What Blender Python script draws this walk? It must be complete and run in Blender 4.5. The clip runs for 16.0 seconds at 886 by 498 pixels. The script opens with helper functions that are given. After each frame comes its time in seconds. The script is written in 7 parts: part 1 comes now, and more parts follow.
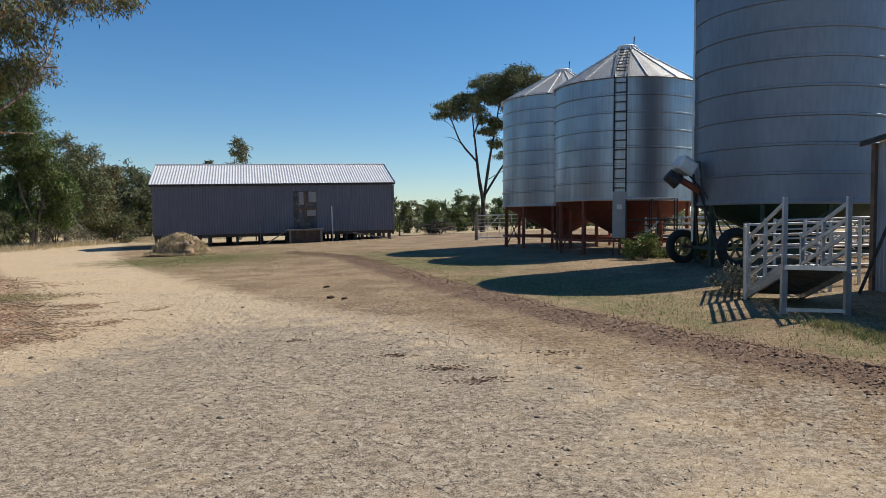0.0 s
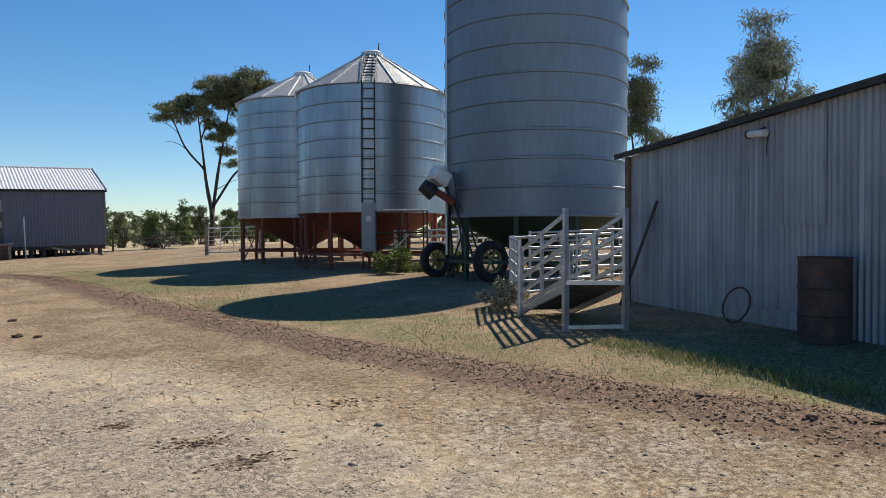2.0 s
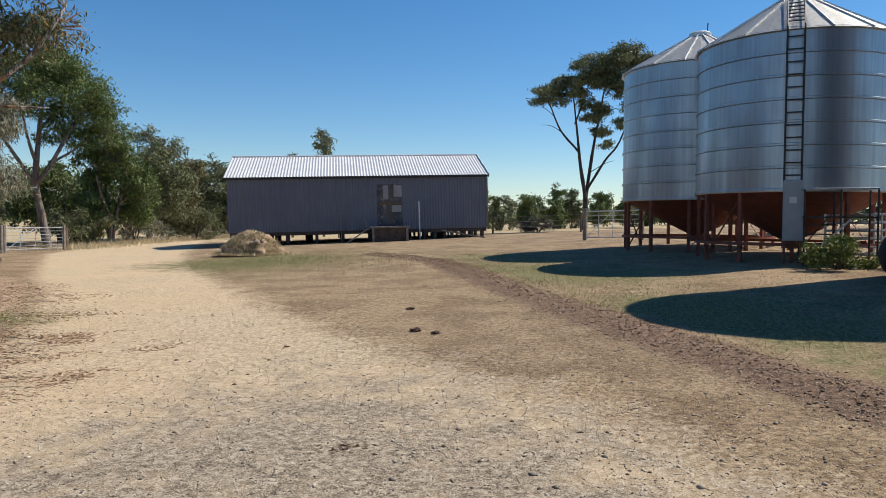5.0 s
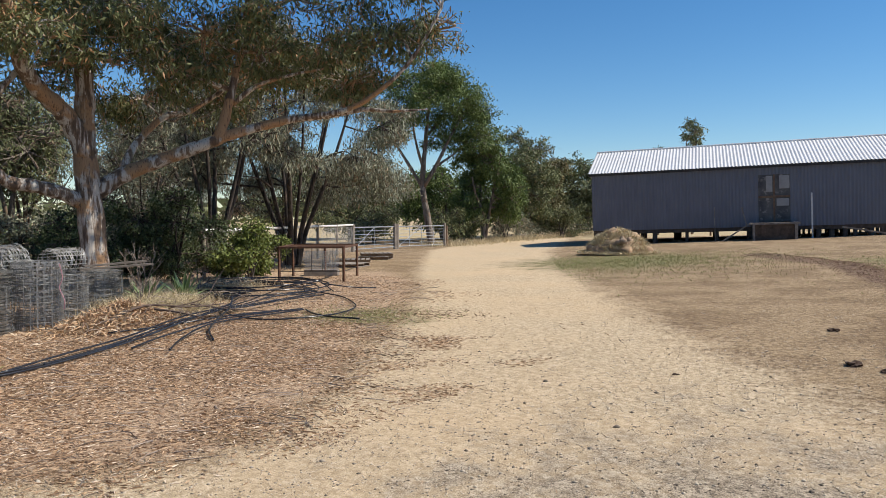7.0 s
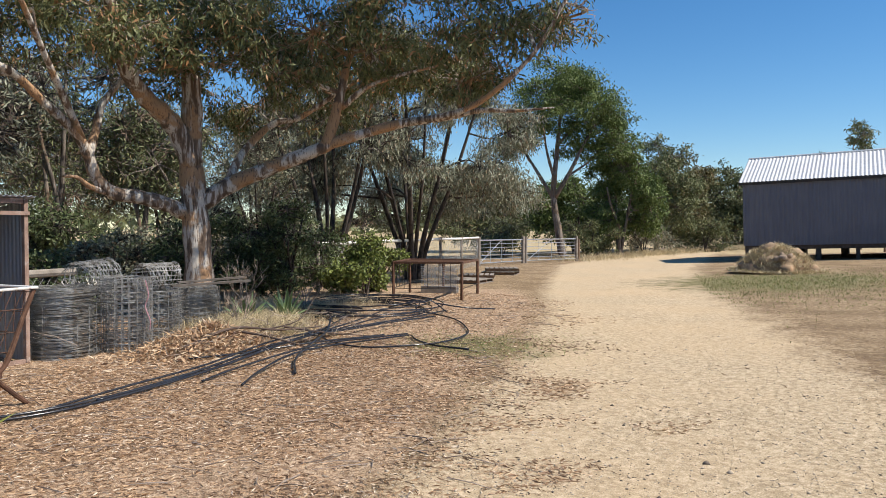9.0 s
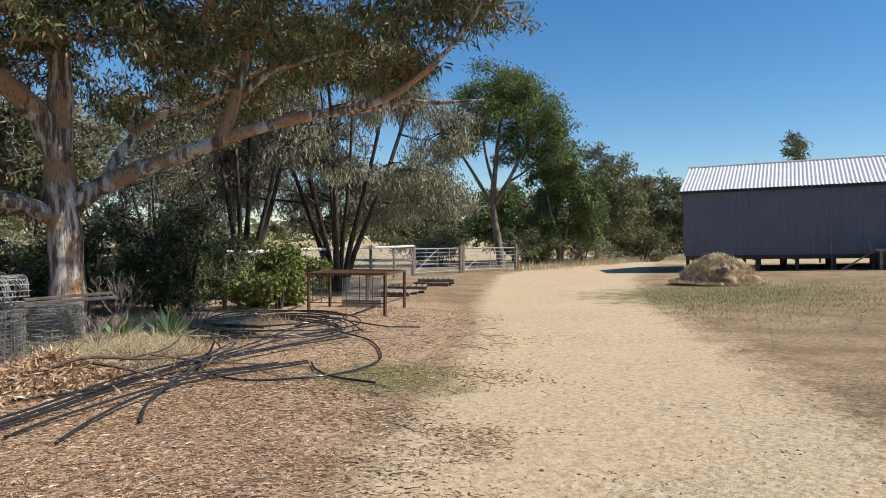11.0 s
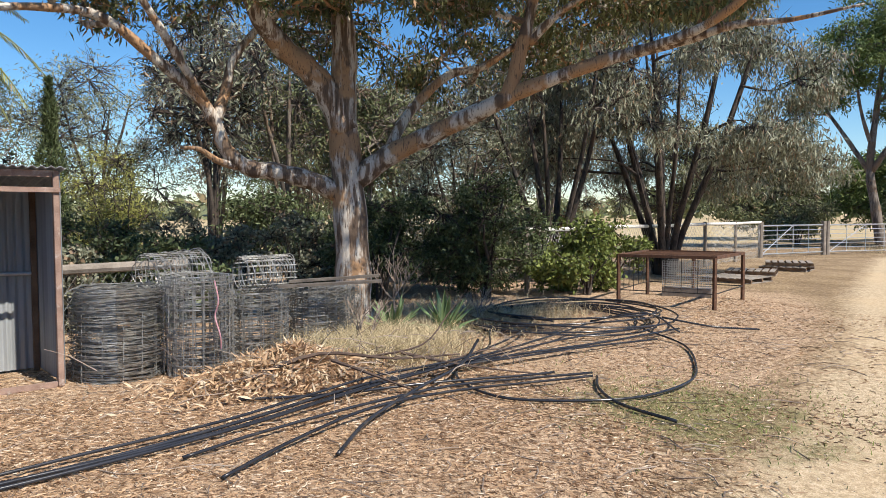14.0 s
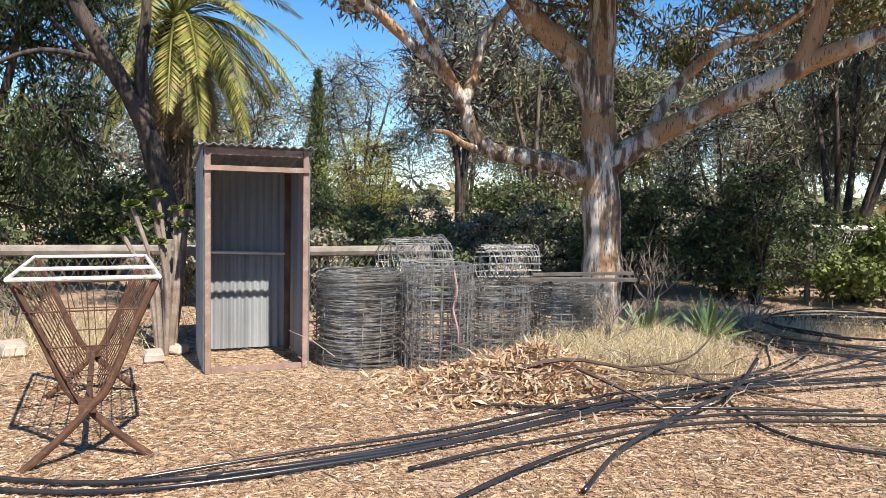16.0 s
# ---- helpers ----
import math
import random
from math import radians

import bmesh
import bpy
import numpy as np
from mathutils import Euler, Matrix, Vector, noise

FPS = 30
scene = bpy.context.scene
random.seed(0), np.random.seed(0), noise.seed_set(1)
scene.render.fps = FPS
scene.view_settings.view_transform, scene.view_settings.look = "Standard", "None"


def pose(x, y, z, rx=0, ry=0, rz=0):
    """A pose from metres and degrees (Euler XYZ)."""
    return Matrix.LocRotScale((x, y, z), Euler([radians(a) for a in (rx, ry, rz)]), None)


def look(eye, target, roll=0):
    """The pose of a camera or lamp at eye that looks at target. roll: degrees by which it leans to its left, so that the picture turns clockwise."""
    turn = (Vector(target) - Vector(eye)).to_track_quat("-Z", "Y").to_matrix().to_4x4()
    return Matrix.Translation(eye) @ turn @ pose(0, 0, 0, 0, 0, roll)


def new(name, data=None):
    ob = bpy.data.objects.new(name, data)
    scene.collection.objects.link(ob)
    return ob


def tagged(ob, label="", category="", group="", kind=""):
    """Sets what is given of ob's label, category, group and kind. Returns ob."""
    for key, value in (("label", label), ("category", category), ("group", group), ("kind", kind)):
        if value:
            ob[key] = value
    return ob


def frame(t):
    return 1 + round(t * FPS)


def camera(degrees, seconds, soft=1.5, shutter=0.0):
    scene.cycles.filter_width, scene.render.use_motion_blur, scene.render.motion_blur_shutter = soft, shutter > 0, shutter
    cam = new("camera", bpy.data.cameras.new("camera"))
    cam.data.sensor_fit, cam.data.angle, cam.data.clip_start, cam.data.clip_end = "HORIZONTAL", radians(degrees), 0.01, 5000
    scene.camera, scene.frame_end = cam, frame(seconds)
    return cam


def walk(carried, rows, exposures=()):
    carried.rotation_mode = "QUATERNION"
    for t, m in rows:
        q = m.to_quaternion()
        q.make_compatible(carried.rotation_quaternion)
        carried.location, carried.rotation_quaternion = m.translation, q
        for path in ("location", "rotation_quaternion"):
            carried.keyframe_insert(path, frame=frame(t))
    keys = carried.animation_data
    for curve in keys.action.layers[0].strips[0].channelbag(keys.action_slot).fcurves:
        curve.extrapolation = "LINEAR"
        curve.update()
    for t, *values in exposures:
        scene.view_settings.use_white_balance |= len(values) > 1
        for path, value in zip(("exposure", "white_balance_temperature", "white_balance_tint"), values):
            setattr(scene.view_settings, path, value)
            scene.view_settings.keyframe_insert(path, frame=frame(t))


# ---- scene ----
cam = camera(63.34, 16.0, soft=0.8)
# seconds, x, y, z, yaw, pitch, roll
PATH = (
    (0, 0.000, 0.000, 1.549, -0.00, -1.89, -0.21),
    (0.5, -0.031, 0.433, 1.556, -7.05, -1.39, -0.30),
    (1, -0.046, 0.922, 1.563, -13.44, -0.87, -0.19),
    (1.5, -0.111, 1.396, 1.561, -18.79, -0.85, -0.12),
    (2, -0.178, 1.845, 1.570, -21.31, -0.87, 0.10),
    (2.5, -0.242, 2.372, 1.578, -20.58, -1.15, 0.08),
    (3, -0.337, 2.904, 1.584, -16.94, -1.67, 0.00),
    (3.5, -0.449, 3.433, 1.589, -11.52, -1.99, 0.00),
    (3.7, -0.488, 3.637, 1.597, -9.18, -2.17, -0.13),
    (5.8, -0.916, 5.020, 1.589, 18.22, -2.26, -0.04),
    (6, -1.001, 5.166, 1.605, 21.30, -2.39, 0.09),
    (6.5, -1.223, 5.572, 1.606, 28.60, -2.52, 0.18),
    (7, -1.473, 5.970, 1.584, 35.08, -2.48, 0.26),
    (7.5, -1.682, 6.339, 1.604, 41.10, -2.15, 0.29),
    (8, -1.898, 6.707, 1.623, 45.26, -1.94, 0.09),
    (8.5, -2.133, 7.039, 1.596, 46.48, -1.76, 0.08),
    (9, -2.364, 7.411, 1.611, 45.63, -1.50, 0.07),
    (9.5, -2.582, 7.799, 1.624, 42.56, -1.10, -0.34),
    (9.7, -2.651, 7.942, 1.614, 40.90, -0.91, -0.52),
    (11.8, -3.549, 9.438, 1.622, 41.95, -0.72, 0.33),
    (12, -3.633, 9.582, 1.629, 44.00, -0.97, 0.41),
    (12.5, -3.888, 9.960, 1.588, 49.63, -1.60, 0.58),
    (13, -4.110, 10.249, 1.588, 55.88, -2.00, 0.61),
    (13.5, -4.366, 10.529, 1.596, 61.89, -2.22, 0.46),
    (14, -4.663, 10.669, 1.574, 67.72, -2.68, 0.24),
    (14.5, -4.940, 10.743, 1.573, 74.21, -2.91, 0.14),
    (15, -5.174, 10.810, 1.584, 80.05, -3.03, -0.02),
    (15.5, -5.347, 10.826, 1.572, 83.99, -3.37, -0.53),
    (16, -5.475, 10.795, 1.539, 86.98, -3.53, -1.13),
)
walk(cam, [(t, pose(x, y, z, 90 + p, r, w)) for t, x, y, z, w, p, r in PATH],
     exposures=((0.0, 0.08), (1.0, 0.04), (2.0, 0.28), (3.5, 0.26), (6.0, 0.22), (9.0, 0.42), (9.7, 0.4), (12.0, 0.26), (12.5, 0.44), (14.0, 0.58), (16.0, 0.86)))

# ---- daylight ----
SUN_EL, SUN_AZ = radians(50), radians(62)
world = bpy.data.worlds.new("world")
scene.world = world
world.use_nodes = True
wn, wl = world.node_tree.nodes, world.node_tree.links
sky = wn.new("ShaderNodeTexSky")
sky.sky_type, sky.sun_disc = "NISHITA", False
sky.sun_elevation, sky.sun_rotation = SUN_EL, SUN_AZ
sky.air_density, sky.dust_density, sky.ozone_density = 1.0, 0.04, 4.5
tint = wn.new("ShaderNodeHueSaturation")
tint.inputs["Saturation"].default_value = 1.25
wl.new(sky.outputs[0], tint.inputs["Color"])
wl.new(tint.outputs[0], wn["Background"].inputs[0])
wn["Background"].inputs[1].default_value = 0.1
sun = new("sun", bpy.data.lights.new("sun", "SUN"))
sun.data.energy, sun.data.angle, sun.data.color = 5.0, radians(0.53), (1.0, 0.92, 0.80)
to_sun = Vector((math.sin(SUN_AZ) * math.cos(SUN_EL), math.cos(SUN_AZ) * math.cos(SUN_EL), math.sin(SUN_EL)))
sun.matrix_world = look(to_sun * 60, (0, 0, 0))


# ---- materials ----
class Nodes:
    """A node material under construction."""

    def __init__(self, name):
        self.mat = bpy.data.materials.new(name)
        self.mat.use_nodes = True
        self.t = self.mat.node_tree
        self.bsdf = self.t.nodes["Principled BSDF"]

    def n(self, kind, **values):
        node = self.t.nodes.new("ShaderNode" + kind)
        for k, v in values.items():
            node.inputs[k].default_value = v
        return node

    def link(self, a, b):
        self.t.links.new(a, b)

    def coords(self, kind="Object"):
        return self.n("TexCoord").outputs[kind]

    def noise(self, vec, scale, detail=4.0, rough=0.55):
        nz = self.n("TexNoise", Scale=scale, Detail=detail, Roughness=rough)
        self.link(vec, nz.inputs["Vector"])
        return nz.outputs["Fac"]

    def ramp(self, fac, *stops):
        r = self.n("ValToRGB")
        el = r.color_ramp.elements
        while len(el) < len(stops):
            el.new(0.5)
        for e, (p, c) in zip(el, stops):
            e.position, e.color = p, (*c, 1) if len(c) == 3 else c
        self.link(fac, r.inputs[0])
        return r.outputs[0]

    def mix(self, fac, a, b, blend="MIX"):
        m = self.n("Mix")
        m.data_type, m.blend_type = "RGBA", blend
        for sock, v in ((m.inputs[0], fac), (m.inputs[6], a), (m.inputs[7], b)):
            if hasattr(v, "is_linked"):
                self.link(v, sock)
            else:
                sock.default_value = v if isinstance(v, (int, float)) else (*v, 1)
        return m.outputs[2]

    def math(self, op, a, b=0.0):
        m = self.n("Math")
        m.operation = op
        for sock, v in ((m.inputs[0], a), (m.inputs[1], b)):
            if hasattr(v, "is_linked"):
                self.link(v, sock)
            else:
                sock.default_value = v
        return m.outputs[0]

    def bump(self, height, strength=0.3, distance=0.02):
        b = self.n("Bump", Strength=strength, Distance=distance)
        self.link(height, b.inputs["Height"])
        self.link(b.outputs[0], self.bsdf.inputs["Normal"])

    def base(self, colour):
        if hasattr(colour, "is_linked"):
            self.link(colour, self.bsdf.inputs["Base Color"])
        else:
            self.bsdf.inputs["Base Color"].default_value = (*colour, 1)

    def set(self, **values):
        for k, v in values.items():
            sock = self.bsdf.inputs[k.replace("_", " ")]
            if hasattr(v, "is_linked"):
                self.link(v, sock)
            else:
                sock.default_value = v
        return self.mat


def plain(name, dark, light, rough=0.7, metal=0.0, scale=6.0, fine=60.0, bump=0.15, spot=None):
    """Two colours mottled at two scales, with a little relief; spot: a third colour in patches."""
    m = Nodes(name)
    c = m.coords()
    big, small = m.noise(c, scale), m.noise(c, fine, 3.0)
    fac = m.math("ADD", m.math("MULTIPLY", big, 0.7), m.math("MULTIPLY", small, 0.3))
    col = m.ramp(fac, (0.32, dark), (0.68, light))
    if spot:
        col = m.mix(m.ramp(m.noise(c, scale * 1.7, 6.0, 0.65), (0.55, (0, 0, 0)), (0.68, (1, 1, 1))), col, spot)
    m.base(col)
    m.bump(small, bump, 0.004)
    return m.set(Roughness=rough, Metallic=metal)


def streaked(name, dark, light, rust, rough=0.5, metal=0.6, along=0.35, rust_from=0.62, spread=0.16):
    """Weathered sheet iron: streaks that run down, tarnish and rust."""
    m = Nodes(name)
    c = m.coords()
    mp = m.n("Mapping")
    mp.inputs["Scale"].default_value = (7.0, 7.0, along)
    m.link(c, mp.inputs[0])
    streak, cloud, fine = m.noise(mp.outputs[0], 1.6, 5.0), m.noise(c, 0.9, 5.0), m.noise(c, 40.0, 2.0)
    fac = m.math("ADD", m.math("MULTIPLY", streak, 0.6), m.math("MULTIPLY", cloud, 0.4))
    col = m.ramp(fac, (0.33, dark), (0.66, light))
    red = m.ramp(m.math("ADD", m.math("MULTIPLY", streak, 0.5), m.math("MULTIPLY", cloud, 0.5)), (rust_from, (0, 0, 0)), (rust_from + spread, (1, 1, 1)))
    m.base(m.mix(red, col, rust))
    m.bump(fine, 0.12, 0.003)
    return m.set(Roughness=m.ramp(fac, (0.3, (rough + 0.12,) * 3), (0.7, (rough - 0.08,) * 3)), Metallic=metal)


def leafy(name, dark, light, dry=None, dry_part=0.12, rough=0.55):
    """Leaves: each has its own shade; some are dry."""
    m = Nodes(name)
    geo = m.n("NewGeometry")
    rnd = geo.outputs["Random Per Island"]
    c = m.coords()
    patch = m.noise(c, 0.9, 3.0)
    fac = m.math("ADD", m.math("MULTIPLY", rnd, 0.65), m.math("MULTIPLY", patch, 0.35))
    col = m.ramp(fac, (0.12, dark), (0.85, light))
    if dry:
        col = m.mix(m.ramp(m.math("FRACT", m.math("MULTIPLY", rnd, 7.31)), (1 - dry_part, (0, 0, 0)), (1 - dry_part + 0.02, (1, 1, 1))), col, dry)
    m.base(col)
    tr = m.n("BsdfTranslucent")
    m.link(m.bsdf.inputs["Base Color"].links[0].from_socket, tr.inputs[0])
    mixer = m.n("MixShader")
    mixer.inputs[0].default_value = 0.16
    m.link(m.bsdf.outputs[0], mixer.inputs[1])
    m.link(tr.outputs[0], mixer.inputs[2])
    m.link(mixer.outputs[0], m.t.nodes["Material Output"].inputs[0])
    return m.set(Roughness=rough, Specular_IOR_Level=0.25)


def bark_material(name, pale, grey, orange, scale=1.0):
    m = Nodes(name)
    c = m.coords()
    mp = m.n("Mapping")
    mp.inputs["Scale"].default_value = (6.0 * scale, 6.0 * scale, 0.75 * scale)
    m.link(c, mp.inputs[0])
    a, b, f = m.noise(mp.outputs[0], 1.5, 6.0, 0.6), m.noise(c, 1.3 * scale, 4.0), m.noise(mp.outputs[0], 9.0, 4.0)
    col = m.ramp(a, (0.4, tuple(v * 0.55 for v in grey)), (0.47, grey), (0.535, pale), (0.66, pale))
    col = m.mix(m.ramp(b, (0.52, (0, 0, 0)), (0.57, (1, 1, 1))), col, orange)
    col = m.mix(m.ramp(f, (0.37, (0.85, 0.85, 0.85)), (0.43, (0, 0, 0))), col, tuple(v * 0.35 for v in grey))
    m.base(col)
    m.bump(m.math("ADD", m.math("MULTIPLY", a, 0.6), m.math("MULTIPLY", f, 0.4)), 0.7, 0.03)
    return m.set(Roughness=0.85)


def ground_material():
    m = Nodes("farm_ground")
    c = m.coords()

    def attr(name):
        a = m.n("Attribute")
        a.attribute_name = name
        return a.outputs["Fac"]

    big, mid, fine, grit = m.noise(c, 0.35, 4.0), m.noise(c, 2.2, 5.0, 0.62), m.noise(c, 17.0, 6.0, 0.7), m.noise(c, 85.0, 4.0, 0.7)

    def soft(name, w=0.55):
        """A zone's edge, broken up at three scales."""
        s = m.math("ADD", attr(name), m.math("MULTIPLY", m.math("SUBTRACT", mid, 0.5), w * 1.5))
        s = m.math("ADD", s, m.math("MULTIPLY", m.math("SUBTRACT", fine, 0.5), w * 0.9))
        return m.ramp(s, (0.36, (0, 0, 0)), (0.64, (1, 1, 1)))

    speck = m.math("ADD", m.math("MULTIPLY", fine, 0.5), m.math("MULTIPLY", grit, 0.5))
    dirt = m.ramp(speck, (0.41, (0.12, 0.08, 0.046)), (0.5, (0.28, 0.2, 0.118)), (0.58, (0.45, 0.34, 0.215)))
    road = m.ramp(speck, (0.4, (0.25, 0.185, 0.115)), (0.5, (0.46, 0.36, 0.235)), (0.59, (0.66, 0.54, 0.385)))
    road = m.mix(m.ramp(big, (0.4, (0, 0, 0)), (0.7, (0.55, 0.55, 0.55))), road, (0.55, 0.405, 0.25))
    stone = m.ramp(speck, (0.42, (0.085, 0.068, 0.052)), (0.5, (0.29, 0.235, 0.17)), (0.58, (0.52, 0.435, 0.325)))
    litter = m.ramp(speck, (0.42, (0.16, 0.1, 0.064)), (0.5, (0.37, 0.255, 0.165)), (0.58, (0.6, 0.45, 0.31)))
    grass = m.ramp(speck, (0.41, (0.058, 0.052, 0.022)), (0.5, (0.15, 0.135, 0.056)), (0.58, (0.3, 0.26, 0.135)))
    soil = m.ramp(speck, (0.41, (0.06, 0.036, 0.024)), (0.5, (0.16, 0.1, 0.065)), (0.59, (0.29, 0.195, 0.13)))
    straw = m.ramp(speck, (0.34, (0.26, 0.2, 0.11)), (0.5, (0.42, 0.33, 0.19)), (0.66, (0.55, 0.45, 0.28)))
    worn = m.ramp(m.noise(c, 0.8, 5.0, 0.65), (0.43, (0, 0, 0)), (0.58, (0.95, 0.95, 0.95)))
    dirt = m.mix(worn, dirt, m.ramp(speck, (0.41, (0.08, 0.05, 0.03)), (0.5, (0.19, 0.127, 0.073)), (0.58, (0.31, 0.225, 0.13))))
    col = m.mix(soft("straw"), dirt, straw)
    col = m.mix(soft("road", 0.4), col, road)
    col = m.mix(soft("gravel", 0.75), col, stone)
    litter = m.mix(m.ramp(m.noise(c, 1.6, 5.0, 0.65), (0.5, (0, 0, 0)), (0.64, (0.75, 0.75, 0.75))), litter, m.ramp(speck, (0.42, (0.1, 0.066, 0.043)), (0.5, (0.27, 0.185, 0.12)), (0.58, (0.5, 0.37, 0.25))))
    col = m.mix(soft("litter", 0.5), col, litter)
    col = m.mix(soft("grass", 0.8), col, grass)
    col = m.mix(soft("berm", 0.4), col, soil)
    debris = m.ramp(m.noise(c, 46.0, 2.0, 0.5), (0.66, (0, 0, 0)), (0.71, (1, 1, 1)))
    col = m.mix(m.math("MULTIPLY", debris, m.ramp(m.noise(c, 1.1, 4.0), (0.42, (0, 0, 0)), (0.6, (1, 1, 1)))), col, (0.15, 0.11, 0.075))
    pale = m.ramp(m.noise(c, 58.0, 2.0, 0.5), (0.64, (0, 0, 0)), (0.7, (1, 1, 1)))
    col = m.mix(m.math("MULTIPLY", pale, 0.6), col, (0.72, 0.63, 0.5))
    m.base(col)
    h = m.math("ADD", m.math("MULTIPLY", fine, 0.3), m.math("MULTIPLY", grit, 0.35))
    clod = m.noise(c, 8.0, 5.0, 0.65)
    m.bump(m.math("ADD", h, m.math("ADD", m.math("MULTIPLY", mid, 0.2), m.math("MULTIPLY", clod, 0.55))), 0.9, 0.03)
    return m.set(Roughness=0.95, Specular_IOR_Level=0.2)


GROUND = ground_material()
GALV_SILO = streaked("galvanised_silo_sheet", (0.29, 0.31, 0.335), (0.42, 0.44, 0.47), (0.36, 0.36, 0.36), 0.34, 0.92, 0.25, 0.8)
ZINC_SILO = streaked("dull_zincalume_silo_sheet", (0.2, 0.225, 0.26), (0.235, 0.265, 0.3), (0.2, 0.21, 0.22), 0.5, 0.7, 1.5, 0.85)
SILO_ROOF = streaked("galvanised_silo_roof", (0.55, 0.55, 0.54), (0.75, 0.75, 0.73), (0.5, 0.42, 0.35), 0.5, 0.5, 0.8, 0.75)
GALV = plain("galvanised_pipe", (0.45, 0.46, 0.47), (0.68, 0.69, 0.7), 0.42, 0.85, 5, 70, 0.08)
ROOF_IRON = streaked("pale_roof_iron", (0.5, 0.5, 0.5), (0.72, 0.72, 0.71), (0.4, 0.36, 0.33), 0.5, 0.35, 0.5, 0.72)
SHED_WALL = streaked("grey_painted_wall_iron", (0.135, 0.143, 0.17), (0.175, 0.183, 0.21), (0.17, 0.155, 0.155), 0.7, 0.1, 0.4, 0.75)
BARN_IRON = streaked("old_barn_iron", (0.19, 0.205, 0.235), (0.42, 0.45, 0.49), (0.24, 0.18, 0.15), 0.58, 0.4, 0.25, 0.6)
BOX_IRON = streaked("galvanised_hut_iron", (0.2, 0.215, 0.23), (0.4, 0.43, 0.455), (0.24, 0.19, 0.16), 0.55, 0.2, 0.25, 0.64)
RUST_IRON = plain("rusted_iron", (0.055, 0.029, 0.02), (0.14, 0.068, 0.04), 0.85, 0.2, 6, 90, 0.4, (0.2, 0.11, 0.065))
RED_OXIDE = plain("red_oxide_steel", (0.16, 0.045, 0.028), (0.30, 0.085, 0.05), 0.7, 0.0, 4, 60, 0.15, (0.2, 0.09, 0.06))
GREEN_STEEL = plain("dark_green_hopper_paint", (0.022, 0.05, 0.035), (0.05, 0.09, 0.065), 0.6, 0.1, 3, 50, 0.1)
DARK_STEEL = plain("dark_steel", (0.03, 0.03, 0.032), (0.085, 0.08, 0.075), 0.6, 0.6, 6, 60, 0.15, (0.1, 0.055, 0.035))
GREY_BOX = plain("grey_enamel", (0.30, 0.31, 0.32), (0.42, 0.43, 0.43), 0.55, 0.1, 3, 60, 0.05)
WHITE_PLASTIC = plain("white_plastic", (0.62, 0.62, 0.6), (0.8, 0.8, 0.78), 0.45, 0.0, 4, 60, 0.05)
WHITE_PAINT = plain("worn_white_paint", (0.58, 0.57, 0.54), (0.8, 0.79, 0.76), 0.6, 0.0, 8, 80, 0.15, (0.38, 0.3, 0.25))
RUBBER = plain("old_tyre_rubber", (0.016, 0.015, 0.015), (0.045, 0.042, 0.04), 0.85, 0.0, 6, 50, 0.3)
YELLOW = plain("yellow_rim_paint", (0.2, 0.17, 0.06), (0.36, 0.32, 0.13), 0.6, 0.0, 6, 50, 0.1, (0.25, 0.17, 0.08))
POLY = plain("black_poly_pipe", (0.014, 0.015, 0.019), (0.034, 0.036, 0.044), 0.22, 0.0, 3, 40, 0.03, (0.055, 0.052, 0.05))
WIRE = plain("dull_galvanised_wire", (0.12, 0.12, 0.12), (0.5, 0.5, 0.48), 0.5, 0.6, 9, 60, 0.05, (0.22, 0.17, 0.13))
WOOD_GREY = plain("weathered_grey_timber", (0.13, 0.11, 0.09), (0.34, 0.30, 0.26), 0.9, 0.0, 5, 70, 0.5)
WOOD_OLD = plain("dark_weathered_timber", (0.05, 0.042, 0.036), (0.17, 0.145, 0.125), 0.9, 0.0, 5, 70, 0.5)
WOOD_BROWN = plain("brown_timber", (0.09, 0.055, 0.035), (0.23, 0.15, 0.095), 0.85, 0.0, 5, 70, 0.4)
WOOD_PINK = plain("faded_red_hardwood", (0.17, 0.105, 0.08), (0.36, 0.25, 0.2), 0.85, 0.0, 6, 80, 0.45, (0.42, 0.36, 0.32))
STUMP = plain("dark_stump_timber", (0.04, 0.03, 0.024), (0.13, 0.095, 0.07), 0.9, 0.0, 6, 60, 0.4)
DOOR_WORN = plain("peeling_door_boards", (0.05, 0.05, 0.052), (0.16, 0.15, 0.14), 0.85, 0.0, 2.0, 40, 0.3, (0.33, 0.30, 0.27))
PANEL_GREY = plain("fibre_cement_sheet", (0.26, 0.25, 0.24), (0.38, 0.37, 0.35), 0.8, 0.0, 2.5, 60, 0.1)
BRICK_PALE = plain("pale_old_brick", (0.35, 0.28, 0.22), (0.55, 0.47, 0.4), 0.9, 0.0, 8, 90, 0.4)
CHARCOAL = plain("drum_iron", (0.055, 0.04, 0.035), (0.13, 0.09, 0.075), 0.75, 0.3, 4, 60, 0.25, (0.17, 0.09, 0.06))
PINK_TAPE = plain("faded_pink_twine", (0.42, 0.2, 0.24), (0.6, 0.34, 0.38), 0.7)
BARK_GUM = bark_material("gum_bark", (0.55, 0.495, 0.43), (0.21, 0.14, 0.095), (0.38, 0.225, 0.12))
BARK_DARK = bark_material("dark_bark", (0.075, 0.06, 0.05), (0.04, 0.032, 0.028), (0.09, 0.065, 0.05), 1.6)
BARK_PALE = bark_material("pale_trunk_bark", (0.22, 0.185, 0.155), (0.11, 0.09, 0.075), (0.18, 0.125, 0.085))
BARK_PALM = bark_material("palm_bark", (0.13, 0.095, 0.065), (0.06, 0.045, 0.035), (0.16, 0.11, 0.07), 2.0)
